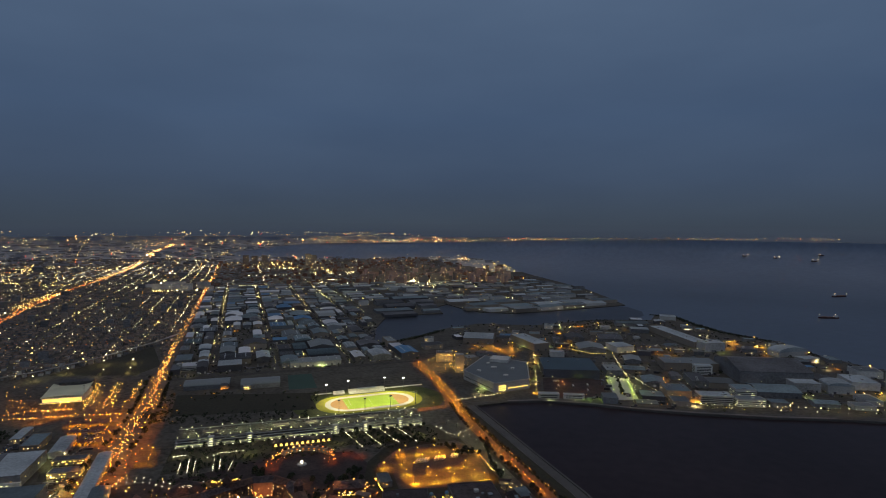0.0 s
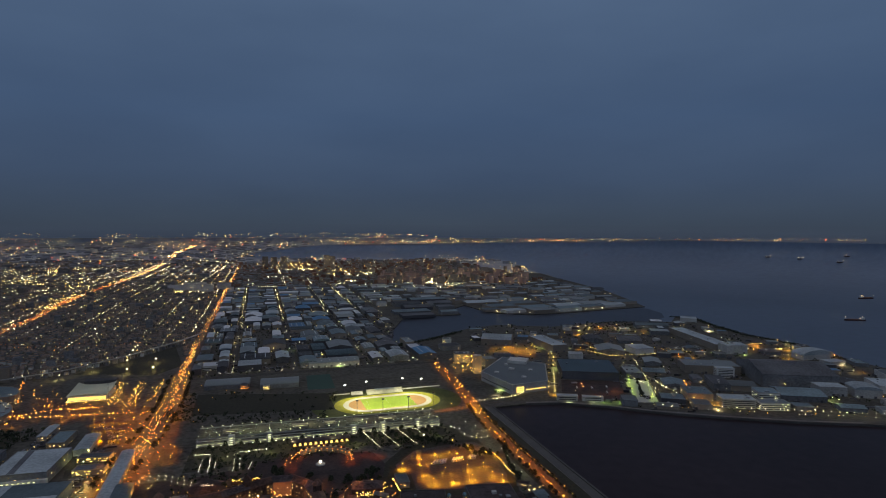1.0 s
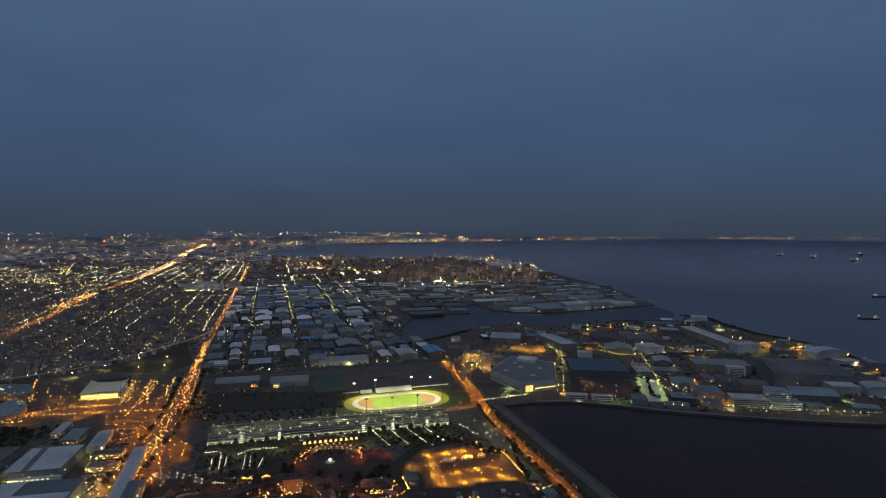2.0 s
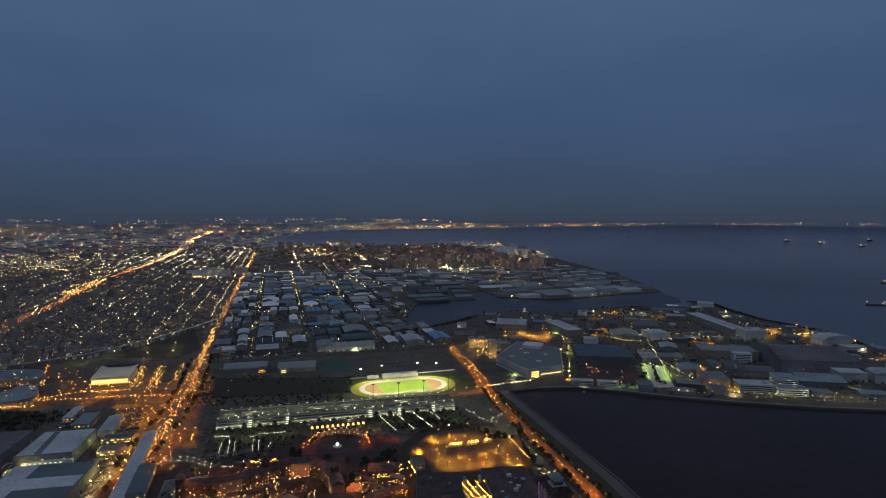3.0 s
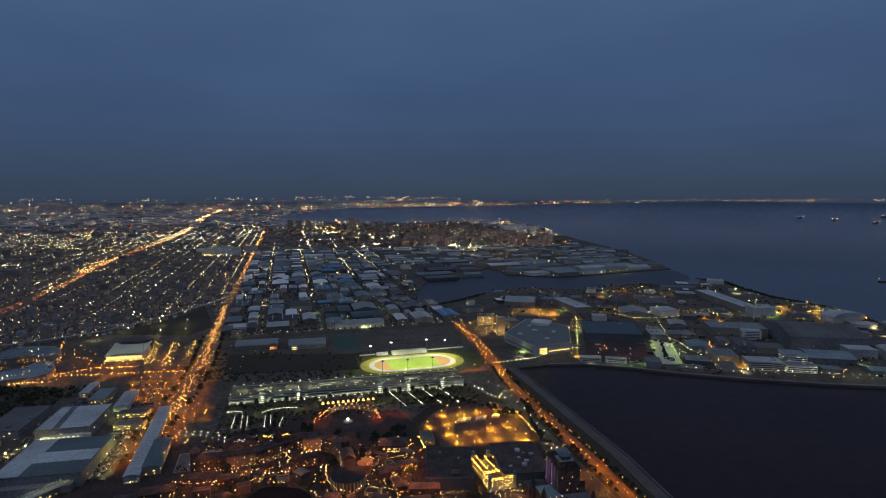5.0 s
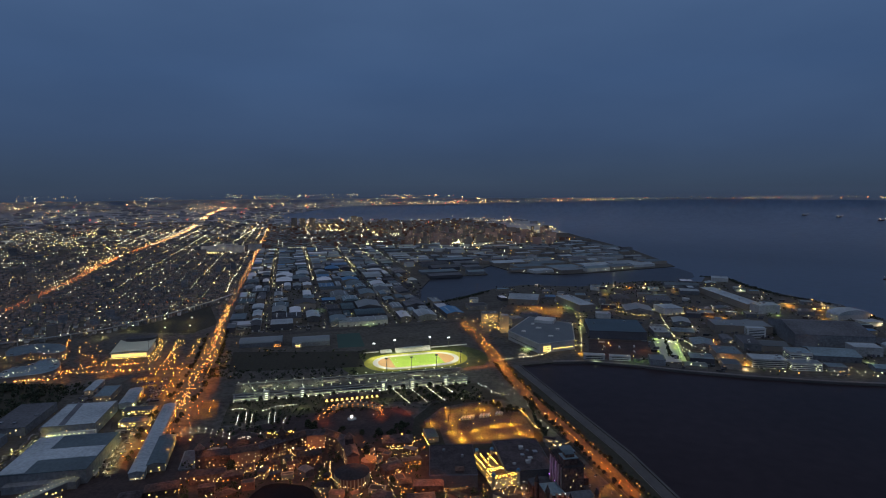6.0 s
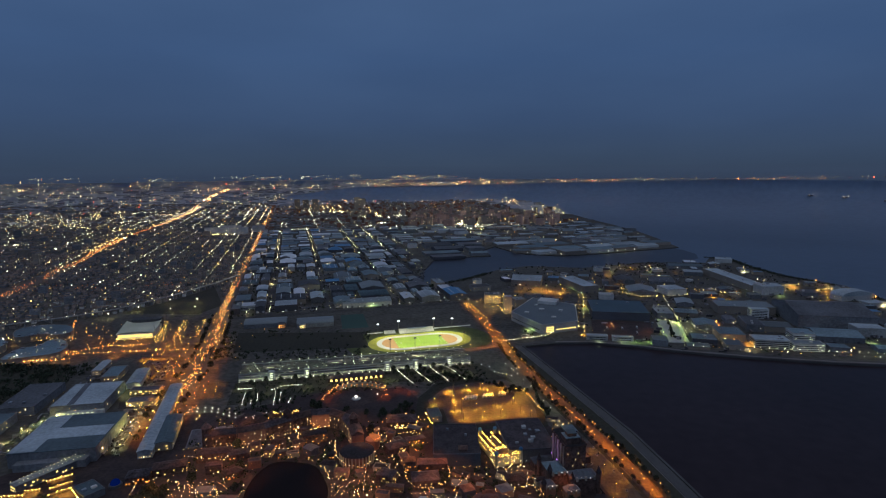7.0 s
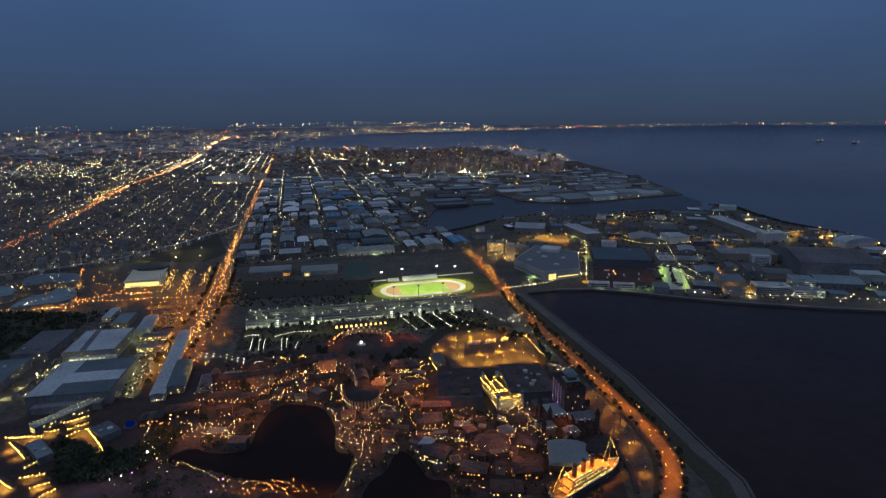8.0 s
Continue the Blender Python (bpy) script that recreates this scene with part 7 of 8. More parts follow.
def tower_hotel():
    e = thing("tower_hotel", 122, 612, 0, 12, "tall brick hotel tower washed in faint violet light", "tower")
    bm = bmesh.new()
    slab(bm, 0, 0, -0.3, 24, 40, 46)
    part("tower", bm, M["park_wall"], e)
    bm = bmesh.new()
    prism(bm, [(-13, -21), (13, -21), (13, 21), (-13, 21)], 45.71, 51, [(-8, -15), (8, -15), (8, 15), (-8, 15)])
    part("roof", bm, M["park_roof"], e)
    for i in range(5):
        bm = bmesh.new()
        slab(bm, -12.6, -16 + 8 * i, 4, 1.2, 2.2, 40)
        p = part("pier", bm, M["wall_b"], e)
    for i in range(4):
        bm = bmesh.new()
        gem(bm, -15.2, -12 + 8 * i, 14 + 9 * (i % 2), 0.5)
        part("wall_lamp", bm, G["violet"], e)
    for x, y, w, d, z, t in ((-3, -12, 16, 14, 45.7, 9), (4, 10, 14, 16, 45.7, 6), (-3, -12, 10, 9, 54.7, 4)):
        bm = bmesh.new()
        slab(bm, x, y, z, w, d, t)
        c = part("crown_stage", bm, M["park_wall"], e)
        bm = bmesh.new()
        slab(bm, x, y, z + t, w + 1.0, d + 1.0, 0.6)
        part("cornice", bm, M["roof_n"], c)
    for k in range(9):
        for side in (-1, 1):
            bm = bmesh.new()
            slab(bm, side * 12.4, -19 + 4.7 * k, 45.7, 1.2, 2.2, 1.8)
            part("battlement", bm, M["park_wall"], e)
    for k in range(7):
        for z in range(5):
            if (k * 3 + z * 5) % 4 == 0:
                bm = bmesh.new()
                slab(bm, -9 + 3 * k, -20.2, 8 + 7 * z, 0.9, 0.3, 1.6)
                part("lit_window", bm, G["window"], e)
    for x, y, w, d, h in ((-22, -14, 20, 26, 20), (-26, 12, 24, 16, 15), (4, -30, 30, 18, 18), (-36, -32, 14, 12, 12), (-14, -44, 16, 10, 11)):
        bm = bmesh.new()
        slab(bm, x, y, -0.3, w, d, h)
        t = part("wing", bm, M["park_wall" if h > 14 else "wall_t"], e)
        bm = bmesh.new()
        prism(bm, [(x - w / 2 - .6, y - d / 2 - .6), (x + w / 2 + .6, y - d / 2 - .6), (x + w / 2 + .6, y + d / 2 + .6), (x - w / 2 - .6, y + d / 2 + .6)], h - 0.29, h + 4.5,
              [(x - w / 5, y - d / 7), (x + w / 5, y - d / 7), (x + w / 5, y + d / 7), (x - w / 5, y + d / 7)])
        part("wing_roof", bm, M["roof_n" if h > 18 else "roof_d"], t)
        for k in range(3):
            bm = bmesh.new()
            slab(bm, x - w / 3 + k * w / 3, y - d / 2 - 0.2, h - 2.5, 2.4, 2.0, 4.2)
            part("dormer", bm, M["wall_b"], t)
            bm = bmesh.new()
            gem(bm, x - w / 3 + k * w / 3 + w / 6, y - d / 2 - 0.9, h + 0.8, 0.35)
            part("parapet_lamp", bm, G["lamp_park_white"], t)
    for x, y, h in ((-32, -26, 24), (-12, -40, 20), (18, -40, 24), (-34, 2, 22), (-43, -38, 17)):
        bm = bmesh.new()
        bmesh.ops.create_cone(bm, segments=10, radius1=2.6, radius2=2.4, depth=h, cap_ends=True, matrix=Matrix.Translation((x, y, h / 2)))
        t = part("turret", bm, M["park_wall"], e)
        bm = bmesh.new()
        bmesh.ops.create_cone(bm, segments=10, radius1=3.2, radius2=0.1, depth=8, cap_ends=True, matrix=Matrix.Translation((x, y, h + 4)))
        part("spire", bm, M["park_roof"], t)
    for k in range(3):
        li = bpy.data.lights.new("violet_uplight", "SPOT")
        li.energy, li.spot_size, li.spot_blend, li.color, li.shadow_soft_size = 8000, radians(70), 1.0, (0.60, 0.30, 1.0), 0.3
        a = radians(12)
        lx, ly = -24, -12 + 11 * k
        px, py = 122 + lx * math.cos(a) - ly * math.sin(a), 612 + lx * math.sin(a) + ly * math.cos(a)
        tagged(new("violet_uplight", li), "violet uplight on the hotel tower", "light").matrix_world = look((px, py, 24), (px + 12, py + 2, 34))


tower_hotel()
building("domed_hall", 106, 518, 40, 40, 11, -5, "park_wall", "roof_g", "vault", "pale vaulted hall roof beside the wharf", "hall", lit=8)
building("domed_hall", 142, 533, 26, 36, 11, -35, "park_wall", "park_roof", "vault", "dark vaulted hall roof beside the shore lot", "hall", lit=4)


def steamer():
    e = thing("lit_steamer", 119, 487, 0, 39, "moored steamship glowing with golden deck lights", "ship")
    L, W = 98.0, 18.0
    rg = random.Random(8)
    bm = bmesh.new()
    ring = [(-L / 2, -W * 0.3), (-L * 0.4, -W / 2), (L * 0.26, -W / 2), (L * 0.4, -W * 0.3), (L / 2, 0), (L * 0.4, W * 0.3), (L * 0.26, W / 2), (-L * 0.4, W / 2), (-L / 2, W * 0.3)]
    prism(bm, [(x * 0.96, y * 0.8) for x, y in ring], -0.5, 8, ring)
    part("hull", bm, M["wall_d"], e)
    bm = bmesh.new()
    prism(bm, [(x * 0.97, y * 0.94) for x, y in ring], 8.004, 8.3)
    part("deck", bm, M["timber"], e)
    bm = bmesh.new()
    for (xa, ya), (xb, yb) in zip(ring, ring[1:] + ring[:1]):
        slab(bm, (xa + xb) / 2, (ya + yb) / 2, 8.0, math.hypot(xb - xa, yb - ya), 0.25, 1.3, math.degrees(math.atan2(yb - ya, xb - xa)))
    part("bulwark", bm, M["super"], e)
    for k, (l, w, z) in enumerate(((66, 14, 8.3), (56, 12, 11.3), (40, 10, 14.3))):
        bm = bmesh.new()
        slab(bm, -5, 0, z, l, w, 2.6)
        d = part("deck_house", bm, M["timber"], e)
        bm = bmesh.new()
        slab(bm, -5, 0, z + 2.6, l + 2.5, w + 2.5, 0.3)
        part("boat_deck", bm, M["timber"], e)
        bm = bmesh.new()
        for s in (-1, 1):
            for i in range(int(l / 3)):
                if rg.random() < 0.85:
                    slab(bm, -5 - l / 2 + 1.5 + 3 * i, s * (w / 2 + 0.12), z + 0.5, 1.9, 0.2, 1.7)
        tagged(part("lit_window", bm, G["window_y"], d), kind="stuff")
    for x in (-20, -7, 6):
        bm = bmesh.new()
        bmesh.ops.create_cone(bm, segments=12, radius1=2.3, radius2=2.1, depth=11, cap_ends=True, matrix=Matrix.Translation((x, 0, 22.5)))
        f = part("funnel", bm, M["clay"], e)
        bm = bmesh.new()
        bmesh.ops.create_cone(bm, segments=12, radius1=2.2, radius2=2.2, depth=1.6, cap_ends=True, matrix=Matrix.Translation((x, 0, 28.9)))
        part("funnel_cap", bm, M["roof_d"], f)
    for i in range(10):
        bm = bmesh.new()
        x, s = -26 + 5.5 * (i // 2), 1 if i % 2 else -1
        prism(bm, [(x - 2.2, s * 5.4 - 0.7), (x + 2.2, s * 5.4 - 0.7), (x + 2.8, s * 5.4), (x + 2.2, s * 5.4 + 0.7), (x - 2.2, s * 5.4 + 0.7)], 17.6, 18.8)
        part("lifeboat", bm, M["super"], e)
    for x, h in ((-36, 34), (33, 38)):
        bm = bmesh.new()
        bmesh.ops.create_cone(bm, segments=6, radius1=0.45, radius2=0.15, depth=h - 8, cap_ends=True, matrix=Matrix.Translation((x, 0, 8 + (h - 8) / 2)))
        m = part("mast", bm, M["wall_b"], e)
        bm = bmesh.new()
        for s in (-1, 1):
            for i in range(14):
                u = i / 13
                gem(bm, x + s * u * 15, rg.uniform(-0.3, 0.3), h - 1 - u * (h - 10.5), 0.24)
        tagged(part("festoon", bm, G["gold"], m), kind="stuff")
    for s in (-1, 1):
        bm = bmesh.new()
        for i in range(34):
            u = -L * 0.44 + i * L * 0.0265
            y = s * (W / 2 - 0.3) if u < L * 0.26 else s * W * (0.5 - 0.5 * (u - L * 0.26) / (L * 0.24)) * 0.95
            gem(bm, u, y, 9.8, 0.24)
            if abs(u + 5) < 30 and i % 2:
                gem(bm, u, s * 7.4, 14.8, 0.24)
        tagged(part("rail_light", bm, G["gold"], e), kind="stuff")
    # unseen beams added above the ship to gild its decks
    for i in range(7):
        x = -38 + 11.5 * i
        a = radians(39)
        for s in (-1, 1):
            pool(119 + x * math.cos(a) - s * 3.5 * math.sin(a), 487 + x * math.sin(a) + s * 3.5 * math.cos(a), 25, 44000, (1.0, 0.34, 0.02), 80)


steamer()


def carousel(x, y):
    e = thing("carousel", x, y, 0, 0, "round dark canopy ringed by small lamps", "carousel")
    bm = bmesh.new()
    bmesh.ops.create_cone(bm, segments=24, radius1=20, radius2=2, depth=6, cap_ends=True, matrix=Matrix.Translation((0, 0, 9)))
    part("canopy", bm, M["park_roof"], e)
    bm = bmesh.new()
    bmesh.ops.create_cone(bm, segments=24, radius1=18, radius2=18, depth=6.2, cap_ends=True, matrix=Matrix.Translation((0, 0, 2.9)))
    part("drum", bm, M["wall_t"], e)
    for i in range(16):
        a = math.tau * i / 16
        bm = bmesh.new()
        gem(bm, 20.5 * math.cos(a), 20.5 * math.sin(a), 6.2, 0.2)
        part("rim_lamp", bm, G["lamp_park"], e)


carousel(30, 548)
park_building(-29, 527, 30, 22, 9, -25, "park_wall", "park_roof", "gable", 10, "wharf restaurant with a pale roof end", litmat="window_y")
building("boat_house", -40, 541, 12, 14, 10, -25, "wall_w", "roof_w", "gable", "small pale boat house roof", "building")
building("outdoor_theatre", -82, 736, 40, 24, 10, 6, "park_wall", "park_roof", "hip", "themed theatre with bright shop windows", "theatre", lit=40, litmat="window_y")
EAST_BLOCKS = [
    (-59, 684, 24, 10, 8, 20), (-61, 622, 14, 12, 12, 10), (-34, 622, 34, 14, 10, 4), (2, 640, 10, 10, 18, 0), (-80, 660, 26, 18, 11, 30),
    (-40, 590, 30, 20, 10, 10), (-84, 598, 20, 16, 9, -20), (60, 590, 22, 16, 10, 10), (68, 546, 20, 16, 9, -20), (62, 500, 28, 18, 9, 10),
    (10, 500, 26, 18, 8, -10),
]
WEST_BLOCKS = [
    (40, 470, 30, 18, 9, 0), (-300, 640, 40, 16, 11, 14), (-340, 610, 36, 18, 9, 20), (-270, 640, 24, 14, 10, 20),
    (-190, 690, 30, 14, 11, 14), (-366, 590, 24, 18, 9, 16), (-262, 600, 20, 12, 8, 40),     (90, 470, 24, 18, 9, 20),
]
for x, y, w, d, h, rot in EAST_BLOCKS + WEST_BLOCKS:
    park_building(x, y, w, d, h, rot, "park_wall", ("roof_t", "park_roof", "park_roof")[int(abs(x + y)) % 3], "hip", 8, litmat="window_o" if int(x) % 4 else "window_y")
def park_houses():
    """The crowd of small shops, kiosks and rockwork between the park paths."""
    rg = random.Random(71)
    n = 0
    while n < 92:
        x, y, w, d = rg.uniform(-290, 150), rg.uniform(430, 760), rg.uniform(7, 20), rg.uniform(6, 14)
        if x < -190 and y < 520 or inside(x, y, LAGOON) or inside(x, y, LAGOON_B) or not free(x, y, 0.55 * max(w, d)) or -52 < x < 122 and y > 615 or x > 70 and y < 580 or x < -290 and y > 655 \
                or any(inside(x + a, y + b, ring) for ring in (LAGOON, LAGOON_B) for a, b in ((12, 0), (-12, 0), (0, 12), (0, -12))) \
                or ((x + 150) / 70) ** 2 + ((y - 806) / 76) ** 2 < 1 or -150 < x < -112 and 530 < y < 595 or -120 < x < -92 and y < 600 \
                or any(abs(x - hx) < 22 and abs(y - hy) < 22 for hx, hy in HOTEL) or abs(x + 126) < 26 and abs(y - 645) < 36:
            n += 0.02
            continue
        park_building(x, y, w, d, rg.uniform(4, 10), rg.uniform(-40, 40), rg.choice(("park_wall", "wall_t", "wall_b", "wall_d")), rg.choice(("park_roof", "roof_t", "park_roof", "roof_t", "roof_d")),
                      rg.choice(("hip", "gable", "flat", "hip")), rg.choice((0, 3, 5)), rg.choice(("small themed shop with a weathered roof", "little park kiosk between the lamps", "themed park house with a few lit windows")),
                      litmat=rg.choice(("window", "window_o", "window_y")))
        n += 1


park_houses()
# reservoirs behind the hotel
for x, y, w, d in ((-345, 690, 22, 52), (-318, 702, 24, 46)):
    e = thing("filter_basin", x, y, 0, 17, "dark rectangular basin with a pale rim", "basin", "filter basins")
    bm = bmesh.new()
    slab(bm, 0, 0, 0, w, d, 2.0)
    part("rim", bm, M["wall_g"], e)
    bm = bmesh.new()
    slab(bm, 0, 0, 1.9, w - 3, d - 3, 0.3)
    part("cover", bm, M["roof_d"], e)
e = thing("blue_dome", -386, 578, 0, 0, "small dome glowing deep blue", "dome")
bm = bmesh.new()
bmesh.ops.create_uvsphere(bm, u_segments=14, v_segments=8, radius=5.2, matrix=Matrix.Translation((0, 0, 3.5)))
part("shell", bm, G["blue"], e)
bm = bmesh.new()
bmesh.ops.create_cone(bm, segments=14, radius1=7.2, radius2=7.0, depth=3, cap_ends=True, matrix=Matrix.Translation((0, 0, 1.5)))
part("base", bm, M["wall_d"], e)

# shore monorail curve beside the lot
e = thing("shore_viaduct", 0, 0, 0, 0, "dark curved viaduct beside the shore lot", "viaduct")
pts = resample([(140, 655), (150, 600), (162, 545), (168, 500), (164, 455)], 12)
for (xa, ya, _), (xb, yb, _) in zip(pts, pts[1:]):
    bm = bmesh.new()
    slab(bm, (xa + xb) / 2 - 4, (ya + yb) / 2, 6, math.hypot(xb - xa, yb - ya) + 0.3, 4, 1.4, math.degrees(math.atan2(yb - ya, xb - xa)))
    part("beam", bm, M["rock"], e)
    bm = bmesh.new()
    slab(bm, xa - 4, ya, -0.2, 1, 1, 6.2)
    part("pillar", bm, M["rock"], e)

# a shallow dome with a fan of white lamps, and the hotel's golden crown
e = thing("fan_dome", -292, 738, 0, 0, "shallow dark dome with a fan of white lamps", "dome")
bm = bmesh.new()
bmesh.ops.create_cone(bm, segments=24, radius1=24, radius2=9, depth=7, cap_ends=True, matrix=Matrix.Translation((0, 0, 9.5)))
part("roof", bm, M["park_roof"], e)
bm = bmesh.new()
bmesh.ops.create_cone(bm, segments=24, radius1=22, radius2=22, depth=6.4, cap_ends=True, matrix=Matrix.Translation((0, 0, 2.9)))
part("drum", bm, M["wall_t"], e)
for i in range(11):
    a = radians(15 * i + 15)
    for r in (5, 8):
        bm = bmesh.new()
        gem(bm, 4 + r * math.cos(a), -14 + r * math.sin(a), 13.4 if r == 5 else 13.9, 0.2)
        part("fan_lamp", bm, G["lamp_park_white"], e)
e = thing("lamp_arch", -238, 722, 0, 14, "curved arch of golden lamps on the hotel roof", "lamps")
for i in range(15):
    a = radians(180 * i / 14)
    bm = bmesh.new()
    gem(bm, 15 * math.cos(a), -6 * math.sin(a), 24.5 + 1.2 * (i % 2), 0.6)
    part("crown_lamp", bm, G["gold"], e)
bm = bmesh.new()
slab(bm, 0, 1.0, 18, 34, 3, 5.5)
part("crown_wall", bm, M["park_wall"], e)
patch("bazaar_terrace", smooth([(-490, 560), (-440, 610), (-380, 545), (-385, 440), (-480, 450)]), M["paving"], "dark paved terrace of the bazaar", 0.16, "paving")
lights("arcade_lamps", [(-474 + 5 * s + 0.469 * k, 596 + 0.883 * k, 11, 1.0) for k in range(-34, 36, 4) for s in (-1, 1)], G["strip_lamp"], "rows of pale lamps along the arcade roof", size=0.0004)
# lamps of the park
pk = random.Random(33)
lit, dim, hot, pale, gilt = [], [], [], [], []


def string(out, line, gap, wide=1.0, size=1.0):
    for x, y, d in resample(line, gap):
        out.append((x + pk.uniform(-wide, wide), y + pk.uniform(-wide, wide), 7.5, size * pk.uniform(0.6, 1.15)))


for ring, off, gap in ((LAGOON[:36], 4, 6), (LAGOON_B, 5, 18)):
    for x, y, d in resample(ring, gap):
        if pk.random() < 0.7:
            dim.append((x + math.sin(d) * -off, y + math.cos(d) * off, 3.5, pk.uniform(0.6, 1.0)))
string(lit, [(-205, 703), (-177, 716)], 6)
for line in ([(-322, 650), (-280, 660), (-250, 676), (-226, 698)], [(-330, 630), (-292, 628), (-262, 640), (-240, 664)], [(-118, 700), (-96, 690), (-70, 700), (-50, 690)], [(-90, 715), (-60, 720)],
             [(-20, 610), (10, 615), (40, 612), (66, 606)], [(-84, 640), (-70, 600), (-74, 570)], [(0, 600), (-6, 560), (0, 520), (20, 505)], [(66, 600), (84, 560), (88, 520)], [(-66, 560), (-40, 560), (-10, 550)]):
    string(lit, line, 6, 2, 0.7)
    string(hot, line, 9, 6, 0.6)
string(hot, [(-206, 800), (-204, 846), (-188, 870), (-158, 882), (-122, 862), (-112, 820)], 5, 4, 0.8)
string(hot, [(-204, 830), (-196, 856), (-176, 876), (-150, 880), (-126, 864), (-118, 836)], 3, 2, 0.7)
string(pale, [(-190, 815), (-180, 856), (-140, 856), (-126, 815)], 14, 6, 0.6)
string(hot, [(-216, 733), (-187, 710)], 2.5, 3, 0.9)
for i in range(9):
    for k in range(5):
        x, y = -322 + 7.6 * i + 2.6 * k, 578 - 6.6 * k
        if pk.random() < 0.75:
            lit.append((x + pk.uniform(-2, 2), y + pk.uniform(-2, 2), 6, pk.uniform(0.4, 0.8)))
string(lit, [(-268, 565), (-252, 540), (-236, 548), (-234, 562)], 3, 1.5, 0.8)
string(lit, [(-165, 675), (-168, 645), (-157, 610), (-145, 585)], 6, 2)
string(lit, [(-161, 675), (-151, 638), (-136, 618), (-116, 611), (-106, 625)], 5)
string(lit, [(-106, 599), (-107, 541), (-111, 496), (-112, 460)], 5, 3)
string(lit, [(-97, 580), (-99, 536), (-101, 488)], 8, 2)
string(lit, [(-281, 595), (-252, 609), (-231, 651), (-201, 659)], 5, 2)
string(lit, [(-326, 576), (-271, 571), (-252, 589)], 5, 6)
string(lit, [(-316, 562), (-264, 554), (-235, 543)], 5, 6)
string(lit, [(-289, 615), (-275, 650), (-253, 673)], 6, 2)
string(hot, [(-298, 635), (-266, 689), (-222, 724)], 6, 3)
string(lit, [(-231, 742), (-203, 666)], 3, 3)
string(hot, [(-232, 761), (-195, 743)], 4, 4)
string(lit, [(-307, 657), (-271, 702), (-225, 733)], 9, 2)
string(pale, [(-42, 510), (-23, 506)], 3)
string(hot, [(-214, 466), (-164, 471)], 2.5, 7)
string(hot, [(-208, 458), (-139, 461)], 4, 5)
string(lit, [(-315, 506), (-283, 500), (-256, 486), (-233, 472)], 6)
string(lit, [(-372, 593), (-347, 541), (-312, 506)], 10, 3)
string(gilt, [(-45.5, 744), (-34.5, 712)], 1.6, 0.3)
string(gilt, [(-30.5, 706), (-28.5, 685)], 2.2, 0.3)
string(gilt, [(-66, 664), (-48, 679)], 3, 3)
string(lit, [(-64, 683), (-48, 686)], 3, 2)
string(lit, [(-90, 676), (-107, 639), (-81, 605)], 5, 3)
string(hot, [(-67, 632), (-52, 619)], 3, 6)
string(pale, [(76, 679), (92, 664), (114, 643), (124, 622)], 6, 1.5)
string(pale, [(138, 612), (138, 583)], 7, 1.5)
string(lit, [(130, 723), (156, 737)], 5, 2)
string(hot, [(-226, 469), (-188, 462), (-152, 468)], 3, 8)
string(hot, [(5, 508), (44, 495), (78, 501)], 5, 7)
string(hot, [(-1, 474), (42, 474)], 4, 6)
string(lit, [(-222, 752), (-250, 710), (-285, 657)], 7, 2)
# beams without lamps, added for a red glow on the ground
for x, y in [(-211, 466), (-184, 465), (-158, 469), (-129, 463)]:
    pool(x, y, 12, 9000, (1.0, 0.27, 0.03), 140)
for k in range(30):
    a = math.tau * k / 30
    (hot if k % 3 else lit).append((-38 + 25 * math.cos(a), 600 + 32 * math.sin(a), 8, pk.uniform(0.6, 1.1)))
    (lit if k % 3 else hot).append((24 + 31 * math.cos(a) + pk.uniform(-2, 2), 566 + 31 * math.sin(a) + pk.uniform(-2, 2), 8, pk.uniform(0.6, 1.1)))
for u in range(6):
    for v in range(9):
        x, y = 34 + 8 * u + v * (2.2 - 0.1 * u), 654 - 13 * v + 0.3 * u
        if pk.random() < 0.8:
            pale.append((x + pk.uniform(-1.5, 1.5), y + pk.uniform(-2, 2), 8, pk.uniform(0.8, 1.2)))
for u in range(8):
    for v in range(7):
        x, y = -143 + 4 * u + v * (1.6 - 0.1 * u), 584 - 7 * v
        if pk.random() < 0.85:
            lit.append((x + pk.uniform(-2.2, 2.2), y + pk.uniform(-2.6, 2.6), 7, pk.uniform(0.4, 0.9)))
for i in range(1000):
    x, y = pk.uniform(-345, 140), pk.uniform(415, 745)
    if not inside(x, y, LAGOON) and not inside(x, y, LAGOON_B) and not (-40 < x < 115 and y > 630):
        (dim if pk.random() < 0.6 else hot).append((x, y, 7, pk.choice((0.3, 0.35, 0.4, 0.5, 0.7))))
for cx, cy, n, rx, ry in ((-230, 715, 16, 10, 12), (-61, 625, 16, 8, 6), (70, 600, 16, 22, 50), (-70, 742, 24, 28, 14), (0, 660, 14, 5, 6)):
    for i in range(n):
        hot.append((pk.gauss(cx, rx * 0.6), pk.gauss(cy, ry * 0.6), 8, pk.uniform(0.7, 1.2)))
lights("park_lamps", dim, G["park"], "countless small amber park lamps", size=0.00064)
lights("bright_park_lamps", lit, G["amber"], "bright amber lamps along the park paths", size=0.0008)
lights("red_park_lamps", hot, G["lamp_park"], "red-orange lamps between the park buildings", size=0.0007)
lights("gold_park_lamps", gilt, G["gold"], "golden lamps along a dark wall", size=0.0006)
lights("pale_park_lamps", pale, G["path"], "white lamps over the palace square", size=0.00065)
pool(-56, 674, 7, 12000, (1.0, 0.5, 0.05), 140)
